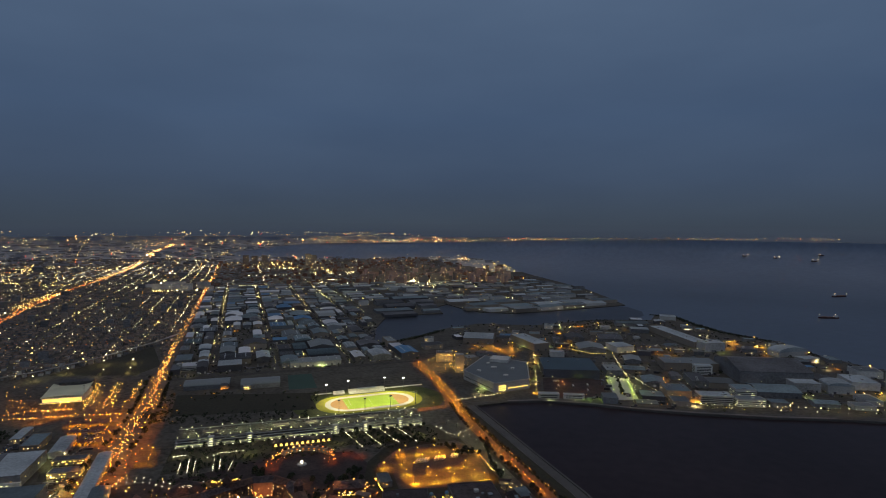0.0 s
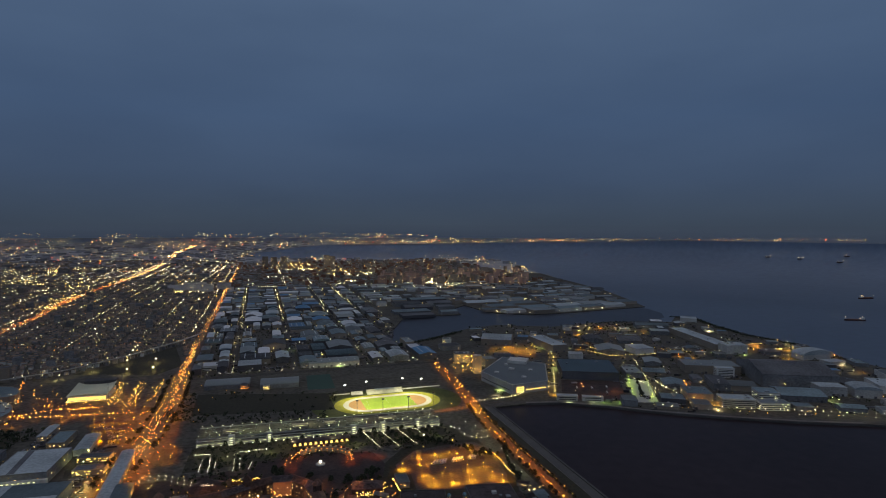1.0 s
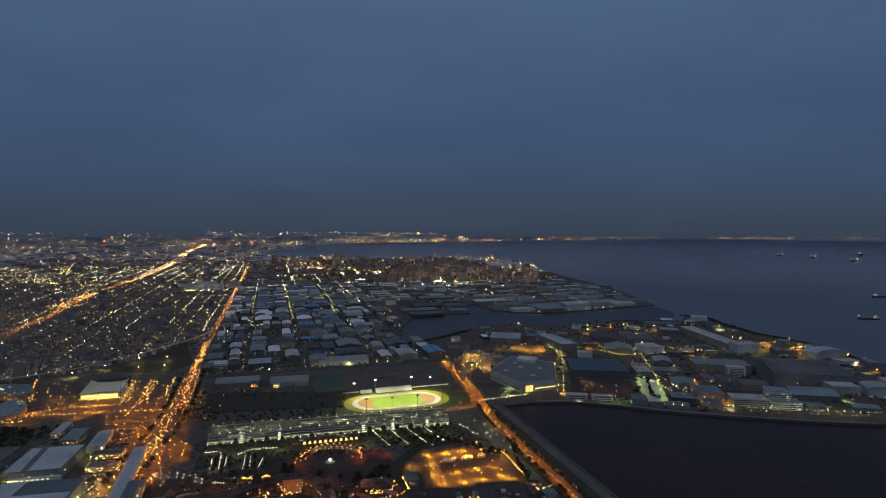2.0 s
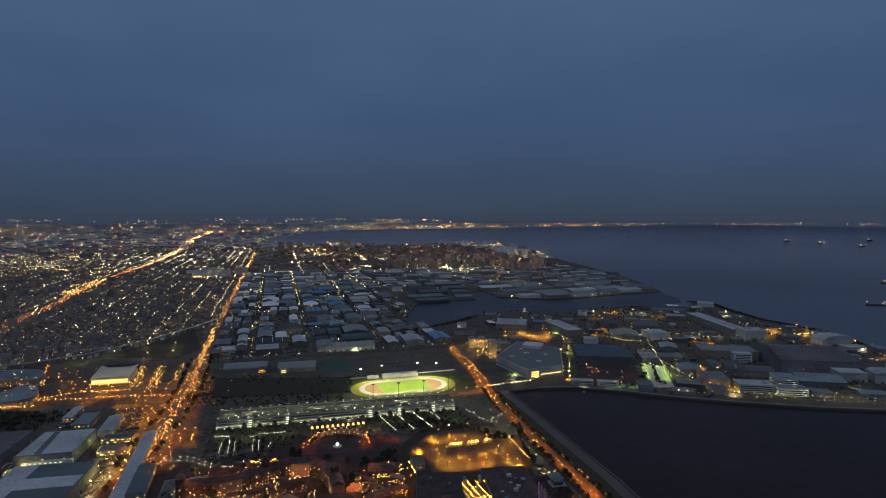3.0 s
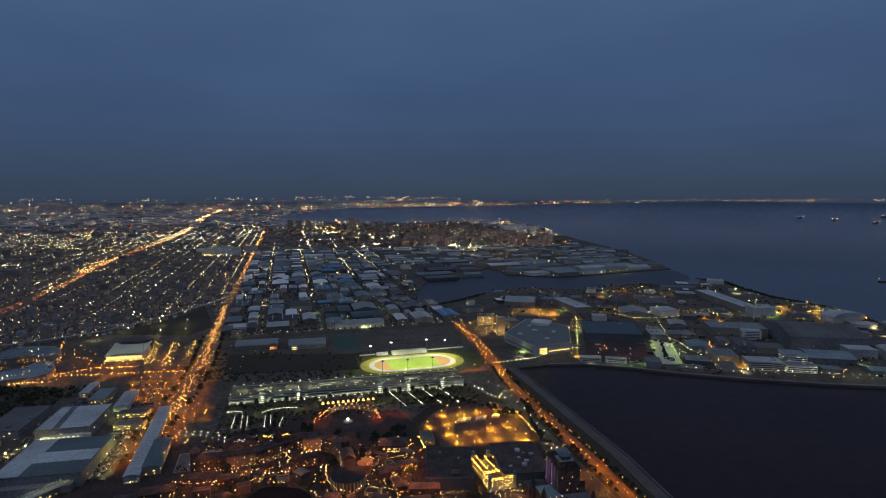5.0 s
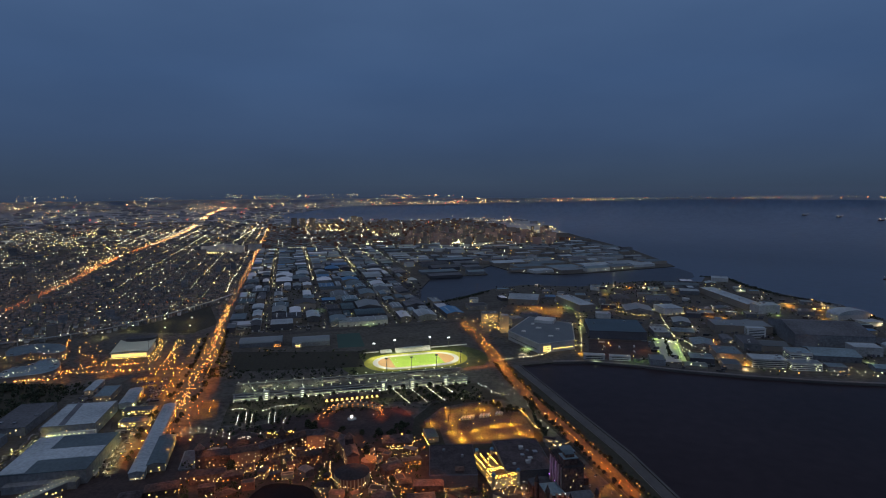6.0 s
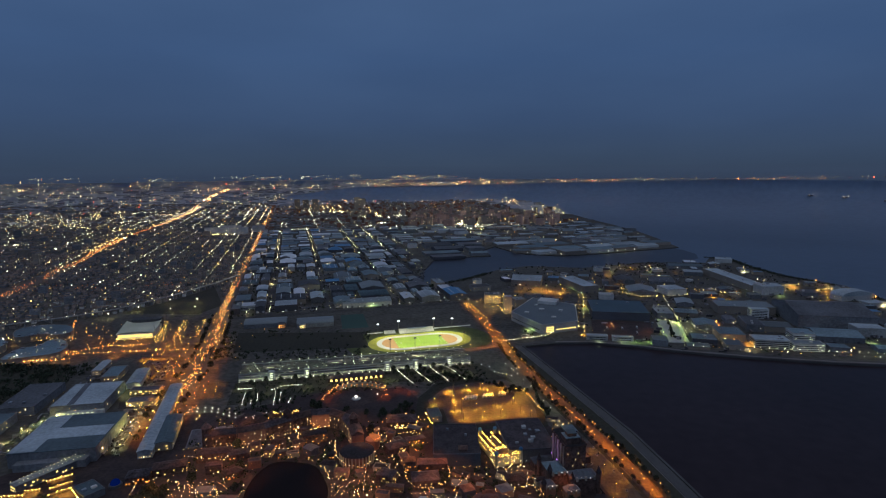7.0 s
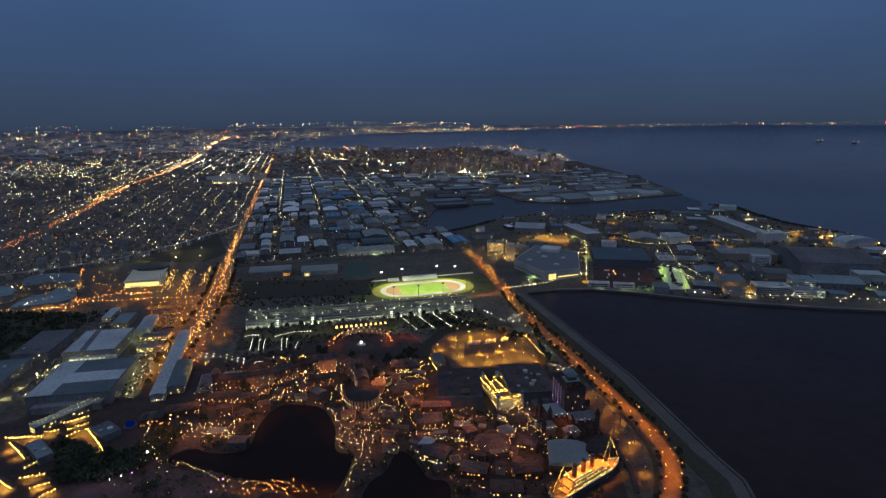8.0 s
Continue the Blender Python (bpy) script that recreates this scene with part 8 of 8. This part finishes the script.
for x, y in ((-122, 850), (-118, 832), (-200, 810), (-208, 826), (-200, 848), (-186, 866), (-164, 878), (-138, 871), (-80, 850), (-100, 862)):
    pool(x, y, 9, 5500 * pk.uniform(0.6, 1.5), (1.0, 0.13, 0.015), 150)
# high beams without lamps, added as a warm glow over the park
for x, y, w in ((-230, 725, 60), (-114, 668, 50), (-60, 622, 70), (-38, 600, 60), (-150, 756, 60), (-255, 640, 40), (-205, 690, 60), (60, 575, 40), (-100, 735, 60), (-300, 570, 60)):
    pool(x, y, 30, w * 260, (1.0, 0.32, 0.06), 96)
# more such beams at random, to tint paving and roofs red
n = 0
while n < 84:
    x, y = pk.uniform(-340, 125), pk.uniform(430, 735)
    if not inside(x, y, LAGOON) and not inside(x, y, LAGOON_B) and not (-50 < x < 120 and y > 625) and not (x > 80 and y < 560) and not (x < -225 and y < 545):
        pool(x, y, 28, 8800 * pk.uniform(0.3, 1.8), (1.0, 0.29, 0.085), 124)
        n += 1
patch("service_lane", [(-478, 738), (-450, 742), (-420, 655), (-446, 645)], M["lot"], "asphalt service lane under yellow lamps", 0.15, "lane")
patch("service_yard", [(-552, 868), (-490, 872), (-462, 790), (-506, 780)], M["lot"], "asphalt service yard under greenish lamps", 0.13, "yard")
for x, y in ((-540, 852), (-520, 846), (-500, 850), (-512, 818), (-492, 812), (-474, 806), (-480, 790), (-530, 830)):
    pool(x, y, 7, 13000 * pk.uniform(0.4, 1.5), (0.95, 1.0, 0.42), 136)
lamp_set([(pk.uniform(-474, -430), y, pk.uniform(0, 360)) for y in (652, 664, 676, 690, 702, 714, 726, 738, 752, 770)]
         + [(-545, 809, 0), (-550, 853, 0), (-505, 822, 0), (-490, 780, 0), (-520, 860, 0), (-480, 845, 0), (-600, 915, 0), (-598, 890, 0), (-570, 770, 90), (-578, 720, 90), (-590, 700, 90), (-572, 740, 90),
            (-560, 640, 90), (-545, 632, 90), (-600, 640, 90), (-612, 655, 90)],
         hooded_maker("service_lamp", 7.0, 0.8, "down_service", "hooded pale yellow lamp over a service lane", "service lane lamps"))
lights("service_sparks", [(pk.uniform(-480, -430), pk.uniform(640, 860), 6, pk.uniform(0.5, 1.0)) for i in range(64)] + [(pk.uniform(-620, -560), pk.uniform(630, 930), 6, pk.uniform(0.5, 1.0)) for i in range(54)],
       G["warm"], "small pale lamps along the service lanes", size=0.0005)
patch("garden_lot", [(49, 969), (61, 999), (98, 955), (124, 851), (134, 766), (121, 766), (101, 839), (76, 926)], M["lot"], "asphalt car park strip beside the shore road", 0.12, "parking lot")
for k in range(9):
    pool(72 + 7.2 * k, 975 - 24 * k, 14, 3000 * pk.uniform(0.5, 1.4), (0.80, 1.0, 0.55), 130)
lamp_set([(60, 985, 0), (76, 965, 0), (84, 940, 0), (92, 915, 0), (100, 890, 0), (108, 862, 0), (114, 835, 0), (120, 805, 0), (126, 780, 0)]
         + [(329 - 8.6 * i, 1540 - 46 * i, 0) for i in range(9)],
         hooded_maker("pale_lamp", 8.0, 0.8, "down_pale", "hooded pale lamp over a car park", "pale lot lamps"))
lights("show_lamps", [(-331, 487, 5, 0.9), (-235, 478, 6, 1.5)], G["violet_lamp"], "pink and violet show lamps on the lagoon", size=0.001)
lights("white_show_lamps", [(-332, 518, 8, 2.4), (-339, 482, 5, 1.5), (-297, 490, 5, 1.2), (-239, 460, 5, 1.5), (-347, 476, 5, 0.8), (-211, 476, 5, 1.0)], G["lamp_park_white"], "white show lamps on the lagoon", size=0.001)
# beams without lamps, added to lift the plaza in dim violet
for x, y, w in ((-340, 474, 10), (-310, 480, 8), (-280, 470, 10), (-250, 462, 9), (-225, 458, 8), (-360, 462, 10)):
    pool(x, y, 20, w * 650, (0.80, 0.55, 0.80), 140)
lights("cyan_lamps", [(-101 + 3 * (i % 4), 742 + 2.5 * (i // 4), 9, 1.4) for i in range(8)], G["teal"], "cyan lamps on a theatre front", size=0.0009)

# trees of the park and the lots
def shrubs(name, spots, label):
    """Low dark planting that nobody could count, as one object of many leaf clumps."""
    rg = random.Random(name)
    verts, faces = [], []
    for x, y, h in spots:
        for i in range(9):
            c = Vector((x + rg.gauss(0, h * 0.35), y + rg.gauss(0, h * 0.35), h * rg.uniform(0.15, 0.9)))
            s = h * rg.uniform(0.16, 0.34)
            q = Euler((rg.uniform(0, 6), rg.uniform(0, 6), rg.uniform(0, 6))).to_matrix()
            k = len(verts)
            verts += [c + q @ Vector((s * a, s * b, s * e * 0.6)) for a, b, e in OCT]
            faces += [tuple(k + j for j in f) for f in OCF]
    tagged(mesh_object(name, verts, faces, M["leaf"]), label, "shrubs", "", "stuff")


def clear_of_houses(x, y):
    return all((px - x) ** 2 + (py - y) ** 2 > (pr * 0.85) ** 2 for px, py, pr in TAKEN if abs(px - x) < 70)


planting = []
for i in range(1500):
    x, y = tr.uniform(-440, 130), tr.uniform(425, 790)
    if not inside(x, y, LAGOON) and not inside(x, y, LAGOON_B) and not (-48 < x < 122 and y > 622) and clear_of_houses(x, y) and not (x < -345) \
            and (x + 150) ** 2 / 60 ** 2 + (y - 806) ** 2 / 66 ** 2 > 1:
        planting.append((x, y, tr.uniform(3, 6.5)))
        if i % 16 == 0:
            tree(x, y, 1.1)
for i in range(420):
    x, y = deck_at(tr.uniform(-200, 210), -DW / 2 - tr.uniform(8, 90))
    planting.append((x, y, tr.uniform(2.0, 4.5)))
for i in range(420):
    planting.append((tr.uniform(-860, -650), tr.uniform(740, 960), tr.uniform(5, 9)))
WOOD = [(-450, 545), (-415, 536), (-377, 515), (-352, 528), (-345, 572), (-326, 560), (-322, 530), (-330, 504), (-360, 480), (-399, 478), (-432, 522)]
for i in range(1500):
    x, y = tr.uniform(-450, -320), tr.uniform(478, 575)
    if inside(x, y, WOOD):
        planting.append((x, y, tr.uniform(5, 9)))
        if i % 14 == 0:
            tree(x, y, 1.1)
for i in range(500):
    x, y = tr.uniform(-490, -190), tr.uniform(1000, 1180)
    if not inside(x, y, [(-440, 1040), (-180, 1075), (-215, 1180), (-480, 1170)]) or tr.random() < 0.06:
        planting.append((x, y, tr.uniform(3, 6)))
shrubs("planting", planting, "dense dark evergreen planting between the park paths")
belt = []
for x, y, d in resample(COAST_PIER[13:19], 5):
    for k in range(4):
        belt.append((x - 14 + tr.uniform(-12, 12), y + tr.uniform(-5, 5), tr.uniform(3, 5)))
for x, y, d in resample([(520, 2040), (700, 2060), (800, 2050), (560, 1960), (660, 1900)], 7):
    belt.append((x + tr.uniform(-20, 20), y + tr.uniform(-20, 20), tr.uniform(3.5, 6)))
for x, y, d in resample([(-100, 1640), (20, 1760), (110, 1880)], 4):
    belt.append((x - 8 + tr.uniform(-6, 6), y - 8, tr.uniform(5, 8)))
for i in range(700):
    x, y = tr.uniform(130, 1200), tr.uniform(1010, 2050)
    if inside(x, y, COAST) and inside(x, y - 14, COAST) and clear_of_houses(x, y):
        belt.append((x, y, tr.uniform(3, 7)))
for i in range(900):
    x, y = grid(tr.uniform(1400, 2500), tr.uniform(-158, 452))
    if inside(x, y, COAST) and clear_of_houses(x, y):
        belt.append((x, y, tr.uniform(2.5, 6)))
shrubs("shelter_belt", belt, "dark shelter belts and scrub between works and shore")
for i in range(40):
    a = tr.uniform(0, math.tau)
    tree(-150 + tr.uniform(60, 85) * math.cos(a), 800 - abs(tr.uniform(20, 70) * math.sin(a)), 1.0)
for x, y, d in resample(COAST_ROAD[2:], 12):
    if tr.random() < 0.9:
        tree(x - math.sin(d) * 10.5, y + math.cos(d) * 10.5, 0.9)
    if tr.random() < 0.6:
        tree(x + math.sin(d) * 11.0, y - math.cos(d) * 11.0, 0.8)
for x, y, d in resample(AVENUE[:5], 22):
    for s in (-1, 1):
        if tr.random() < 0.7:
            tree(x - s * math.sin(d) * 22, y + s * math.cos(d) * 22, 1.1)

# ---- ships in the bay ----
def ship(x, y, L, rot, label):
    e = thing("cargo_ship", x, y, -2.5, rot, label, "ship", "ships at anchor")
    W = L * 0.16
    bm = bmesh.new()
    prism(bm, [(-L / 2, -W * 0.4), (-L * 0.42, -W / 2), (L * 0.36, -W / 2), (L / 2, 0), (L * 0.36, W / 2), (-L * 0.42, W / 2), (-L / 2, W * 0.4)], -1, L * 0.07)
    part("hull", bm, M["hull"], e)
    bm = bmesh.new()
    slab(bm, -L * 0.38, 0, L * 0.07, L * 0.12, W * 0.9, L * 0.11)
    part("bridge", bm, M["super"], e)
    for u in (-0.1, 0.1, 0.28):
        bm = bmesh.new()
        slab(bm, L * u, 0, L * 0.07, L * 0.12, W * 0.6, L * 0.02)
        part("hatch", bm, M["wall_t"], e)
    bm = bmesh.new()
    slab(bm, L * 0.42, 0, L * 0.07, 0.8, 0.8, L * 0.12)
    part("mast", bm, M["steel"], e)
    r = max(1.0, math.hypot(x, y) * 0.0005)
    for u, z in ((-0.38, 0.19), (-0.30, 0.12), (0.42, 0.19)):
        bm = bmesh.new()
        gem(bm, L * u, -W * 0.3, L * z, r)
        part("deck_lamp", bm, G["ship"], e)


ship(1626, 2131, 75, 172, "dark cargo ship at anchor with deck lamps")
ship(2198, 2806, 85, 8, "dark cargo ship with pale superstructure at anchor")
for x, y, L in ((4100, 6810, 95), (4227, 6397, 90), (4240, 5780, 100), (5247, 7026, 120)):
    ship(x, y, L, 20, "far cargo ship at anchor with a bright lamp")

# lit fronts on the pier
def distribution_hall():
    ring = [(116, 1278), (171, 1168), (252, 1202), (276, 1350), (182, 1422)]
    h = 20.0
    e = thing("distribution_hall", 0, 0, 0, 0, "large white five-sided distribution hall with a slate-blue roof", "hall")
    bm = bmesh.new()
    prism(bm, ring, -0.3, h)
    bmesh.ops.recalc_face_normals(bm, faces=bm.faces)
    part("body", bm, M["wall_w"], e)
    cx, cy = sum(p[0] for p in ring) / 5, sum(p[1] for p in ring) / 5
    bm = bmesh.new()
    prism(bm, [(cx + (x - cx) * 0.985, cy + (y - cy) * 0.985) for x, y in ring], h + 0.004, h + 0.5)
    bmesh.ops.recalc_face_normals(bm, faces=bm.faces)
    part("roof", bm, M["roof_g"], e)
    for (xa, ya), (xb, yb) in zip(ring, ring[1:] + ring[:1]):
        bm = bmesh.new()
        slab(bm, (xa + xb) / 2, (ya + yb) / 2, h - 0.2, math.hypot(xb - xa, yb - ya), 0.8, 1.6, math.degrees(math.atan2(yb - ya, xb - xa)))
        part("parapet", bm, M["wall_w"], e)
    for x, y, w, d, t in ((214, 1370, 46, 40, 7), (188, 1300, 12, 8, 3), (150, 1270, 9, 6, 3), (230, 1290, 8, 10, 2.5), (205, 1230, 10, 7, 2.5), (180, 1340, 7, 7, 3)):
        bm = bmesh.new()
        slab(bm, x, y, h + 0.3, w, d, t, -20)
        part("roof_unit", bm, M["wall_w"], e)
    ux, uy = 81 / 87.8, 34 / 87.8
    rot = math.degrees(math.atan2(34, 81))
    for k in range(3):
        for i in range(4):
            bm = bmesh.new()
            u = 12 + 4.6 * i
            slab(bm, 171 + ux * u + 0.3, 1168 + uy * u - 0.7, 3.2 + 4.2 * k, 4.1, 0.5, 3.0, rot)
            part("glazing", bm, G["window_y"], e, "bright yellow glazed office bay")
    for i in range(9):
        bm = bmesh.new()
        u = 36 + 5.6 * i
        slab(bm, 171 + ux * u + 0.3, 1168 + uy * u - 0.7, 6, 4.8, 0.5, 2.0, rot)
        part("dock_light", bm, G["window_y"], e)
    for i in range(14):
        bm = bmesh.new()
        u = 0.06 + 0.065 * i
        slab(bm, 116 + 55 * u - 0.6, 1278 - 110 * u - 0.3, 7, 5.0, 0.5, 1.4, math.degrees(math.atan2(-110, 55)))
        part("window_band", bm, M["glass"], e)


distribution_hall()
building("plant_building", 82, 1462, 42, 34, 22, 0, "wall_b", "roof_d", "flat", "tall plant building with many amber lights", "building", units=5, lit=30, litmat="window_y")
building("silo_block", 112, 1345, 19, 20, 42, 4, "wall_b", "roof_g", "flat", "tall pale silo block lit from below", "building", units=1, lit=6, litmat="window_y")
building("cooling_house", 48, 1668, 26, 22, 18, 0, "wall_w", "roof_g", "flat", "pale plant house with lit bays", "building", units=2, lit=14, litmat="window_y")
for x, y, z, w, tx, ty, tz in ((106, 1326, 2, 11000, 108, 1336, 22), (118, 1326, 2, 9000, 116, 1336, 22), (70, 1436, 3, 9000, 72, 1446, 14), (94, 1436, 3, 7000, 94, 1446, 14)):
    li = bpy.data.lights.new("wall_uplight", "SPOT")
    li.energy, li.spot_size, li.spot_blend, li.color, li.shadow_soft_size = w, radians(100), 1.0, (1.0, 0.55, 0.12), 0.3
    tagged(new("wall_uplight", li), "amber uplight on a plant wall", "light").matrix_world = look((x, y, z), (tx, ty, tz))

# freight and vehicles standing about the yards
def yard_clutter():
    rg = random.Random(77)
    hp = Heap()
    n = 0
    while n < 1500:
        if n % 2:
            x, y = rg.uniform(130, 1200), rg.uniform(1030, 2050)
        else:
            x, y = grid(rg.uniform(1400, 2480), rg.uniform(-158, 452))
        n += 1
        if inside(x, y, COAST) and inside(x, y - 12, COAST) and clear_of_houses(x, y):
            k = rg.choice((1, 1, 2, 3))
            rot = GROT + rg.choice((0, 90)) if x < 260 else -11 + rg.choice((0, 90))
            for i in range(k):
                hp.block(x + 3.0 * i, y, 2.5, rg.choice((6, 12, 12)), rg.choice((1.6, 2.6, 2.6, 5.2)), rot, "box", "box")
    for n in range(260):
        y = rg.uniform(640, 960)
        x = -452 - 0.30 * (y - 690) + rg.uniform(-15, 15) if n % 2 else -587 - 0.20 * (y - 730) + rg.uniform(-10, 10)
        hp.block(x, y, 2.5, rg.choice((5, 8, 12)), rg.choice((1.5, 2.6, 3.4)), 14 + rg.choice((0, 0, 90)), "box", "box")
    hp.build("yard_freight", "containers and lorries standing in the works yards", "freight")


yard_clutter()

# lamps added at random to brighten the yards between works and sheds, and beams for the garden before the deck
yl = random.Random(52)
spots_w, spots_g, spots_o = [], [], []
n = 0
while n < 100:
    x, y = (yl.uniform(120, 1150), yl.uniform(1040, 2040)) if n % 3 else grid(yl.uniform(1400, 2480), yl.uniform(-158, 452))
    if not (inside(x, y, COAST) and inside(x, y - 20, COAST) and inside(x + 20, y, COAST)) or not clear_of_houses(x, y):
        continue
    q = yl.random()
    tone, out = ((1.0, 0.80, 0.42), spots_w) if q < 0.45 else ((0.72, 1.0, 0.30), spots_g) if q < 0.68 else ((1.0, 0.36, 0.02), spots_o)
    out.append((x, y, yl.uniform(0, 360)))
    pool(x, y, 7.4, 42000 * yl.uniform(0.3, 1.5), tone, 150)
    n += 1
lamp_set(spots_w, hooded_maker("yard_floodlight", 8.0, 0.7, "down_pale", "warm white lamp over a works yard", "works yard lamps"))
lamp_set(spots_g, hooded_maker("green_floodlight", 8.0, 0.7, "down_pale", "greenish lamp over a works yard", "works yard lamps"))
lamp_set(spots_o, hooded_maker("sodium_floodlight", 8.0, 0.7, "down_yellow", "orange lamp over a works yard", "works yard lamps"))
for k in range(14):
    tree(436 + 2.6 * k + yl.uniform(-4, 4), 1140 + 10 * k, 0.9)
for x, y, w, tone in ((547, 1105, 90, 0.30), (540, 1120, 60, 0.30), (544, 1175, 40, 0.34), (572, 1254, 40, 0.34), (748, 1194, 40, 0.24), (736, 1130, 50, 0.24), (655, 1569, 60, 0.40), (675, 1513, 50, 0.36),
                      (772, 1576, 40, 0.40), (970, 1664, 60, 0.40), (992, 1587, 80, 0.42), (1020, 1593, 60, 0.45), (1050, 1600, 60, 0.5), (473, 1560, 60, 0.55), (505, 1560, 60, 0.55), (180, 1628, 90, 0.42),
                      (232, 1634, 90, 0.42), (330, 1510, 40, 0.45), (312, 1420, 40, 0.45), (260, 1165, 40, 0.45)):
    pool(x, y, 7.4, w * 1000, (1.0, tone, 0.03), 140)
# beams without lamps, added to tint the garden ground
for k in range(12):
    x, y = deck_at(-185 + 33 * k, -DW / 2 - 34 - 20 * (k % 2))
    pool(x, y, 12, 8000, (0.95, 1.0, 0.40), 146)
# unseen beams stand in for the light of the deck lamps
for k in range(10):
    x, y = deck_at(-180 + 40 * k, 0)
    pool(x, y, DH + 9, 12000, (0.97, 1.0, 0.45), 164)
# unseen beams stand in for the festoons' golden glow
for lx, ly in ((0, -12), (-8, 20)):
    a = radians(21)
    pool(50 + lx * math.cos(a) - ly * math.sin(a), 648 + lx * math.sin(a) + ly * math.cos(a), 24, 40000, (1.0, 0.5, 0.05), 62)
# beams added for the golden ground before the arena's glass front
for k in range(5):
    a = radians(15)
    lx, ly = -30 + 15 * k, -46
    pool(AX + lx * math.cos(a) - ly * math.sin(a), AY + lx * math.sin(a) + ly * math.cos(a), 8, 52000, (1.0, 0.55, 0.06), 140)
# beams without lamps, added to brighten the plant yard
for x, y in ((60, 1430), (82, 1400), (128, 1318), (100, 1400), (140, 1400), (70, 1350)):
    pool(x, y, 8, 24000, (1.0, 0.62, 0.2), 144)
for k in range(9):
    pool(-462 + 3 * (k % 2) + 3.6 * k, 760 - 13 * k, 7, 10000 * yl.uniform(0.5, 1.6), (1.0, 0.84, 0.30), 128)
    pool(-590 + 1.2 * k + yl.uniform(-4, 4), 640 + 32 * k, 7, 22000 * yl.uniform(0.4, 1.3), (1.0, 0.84, 0.34), 128)
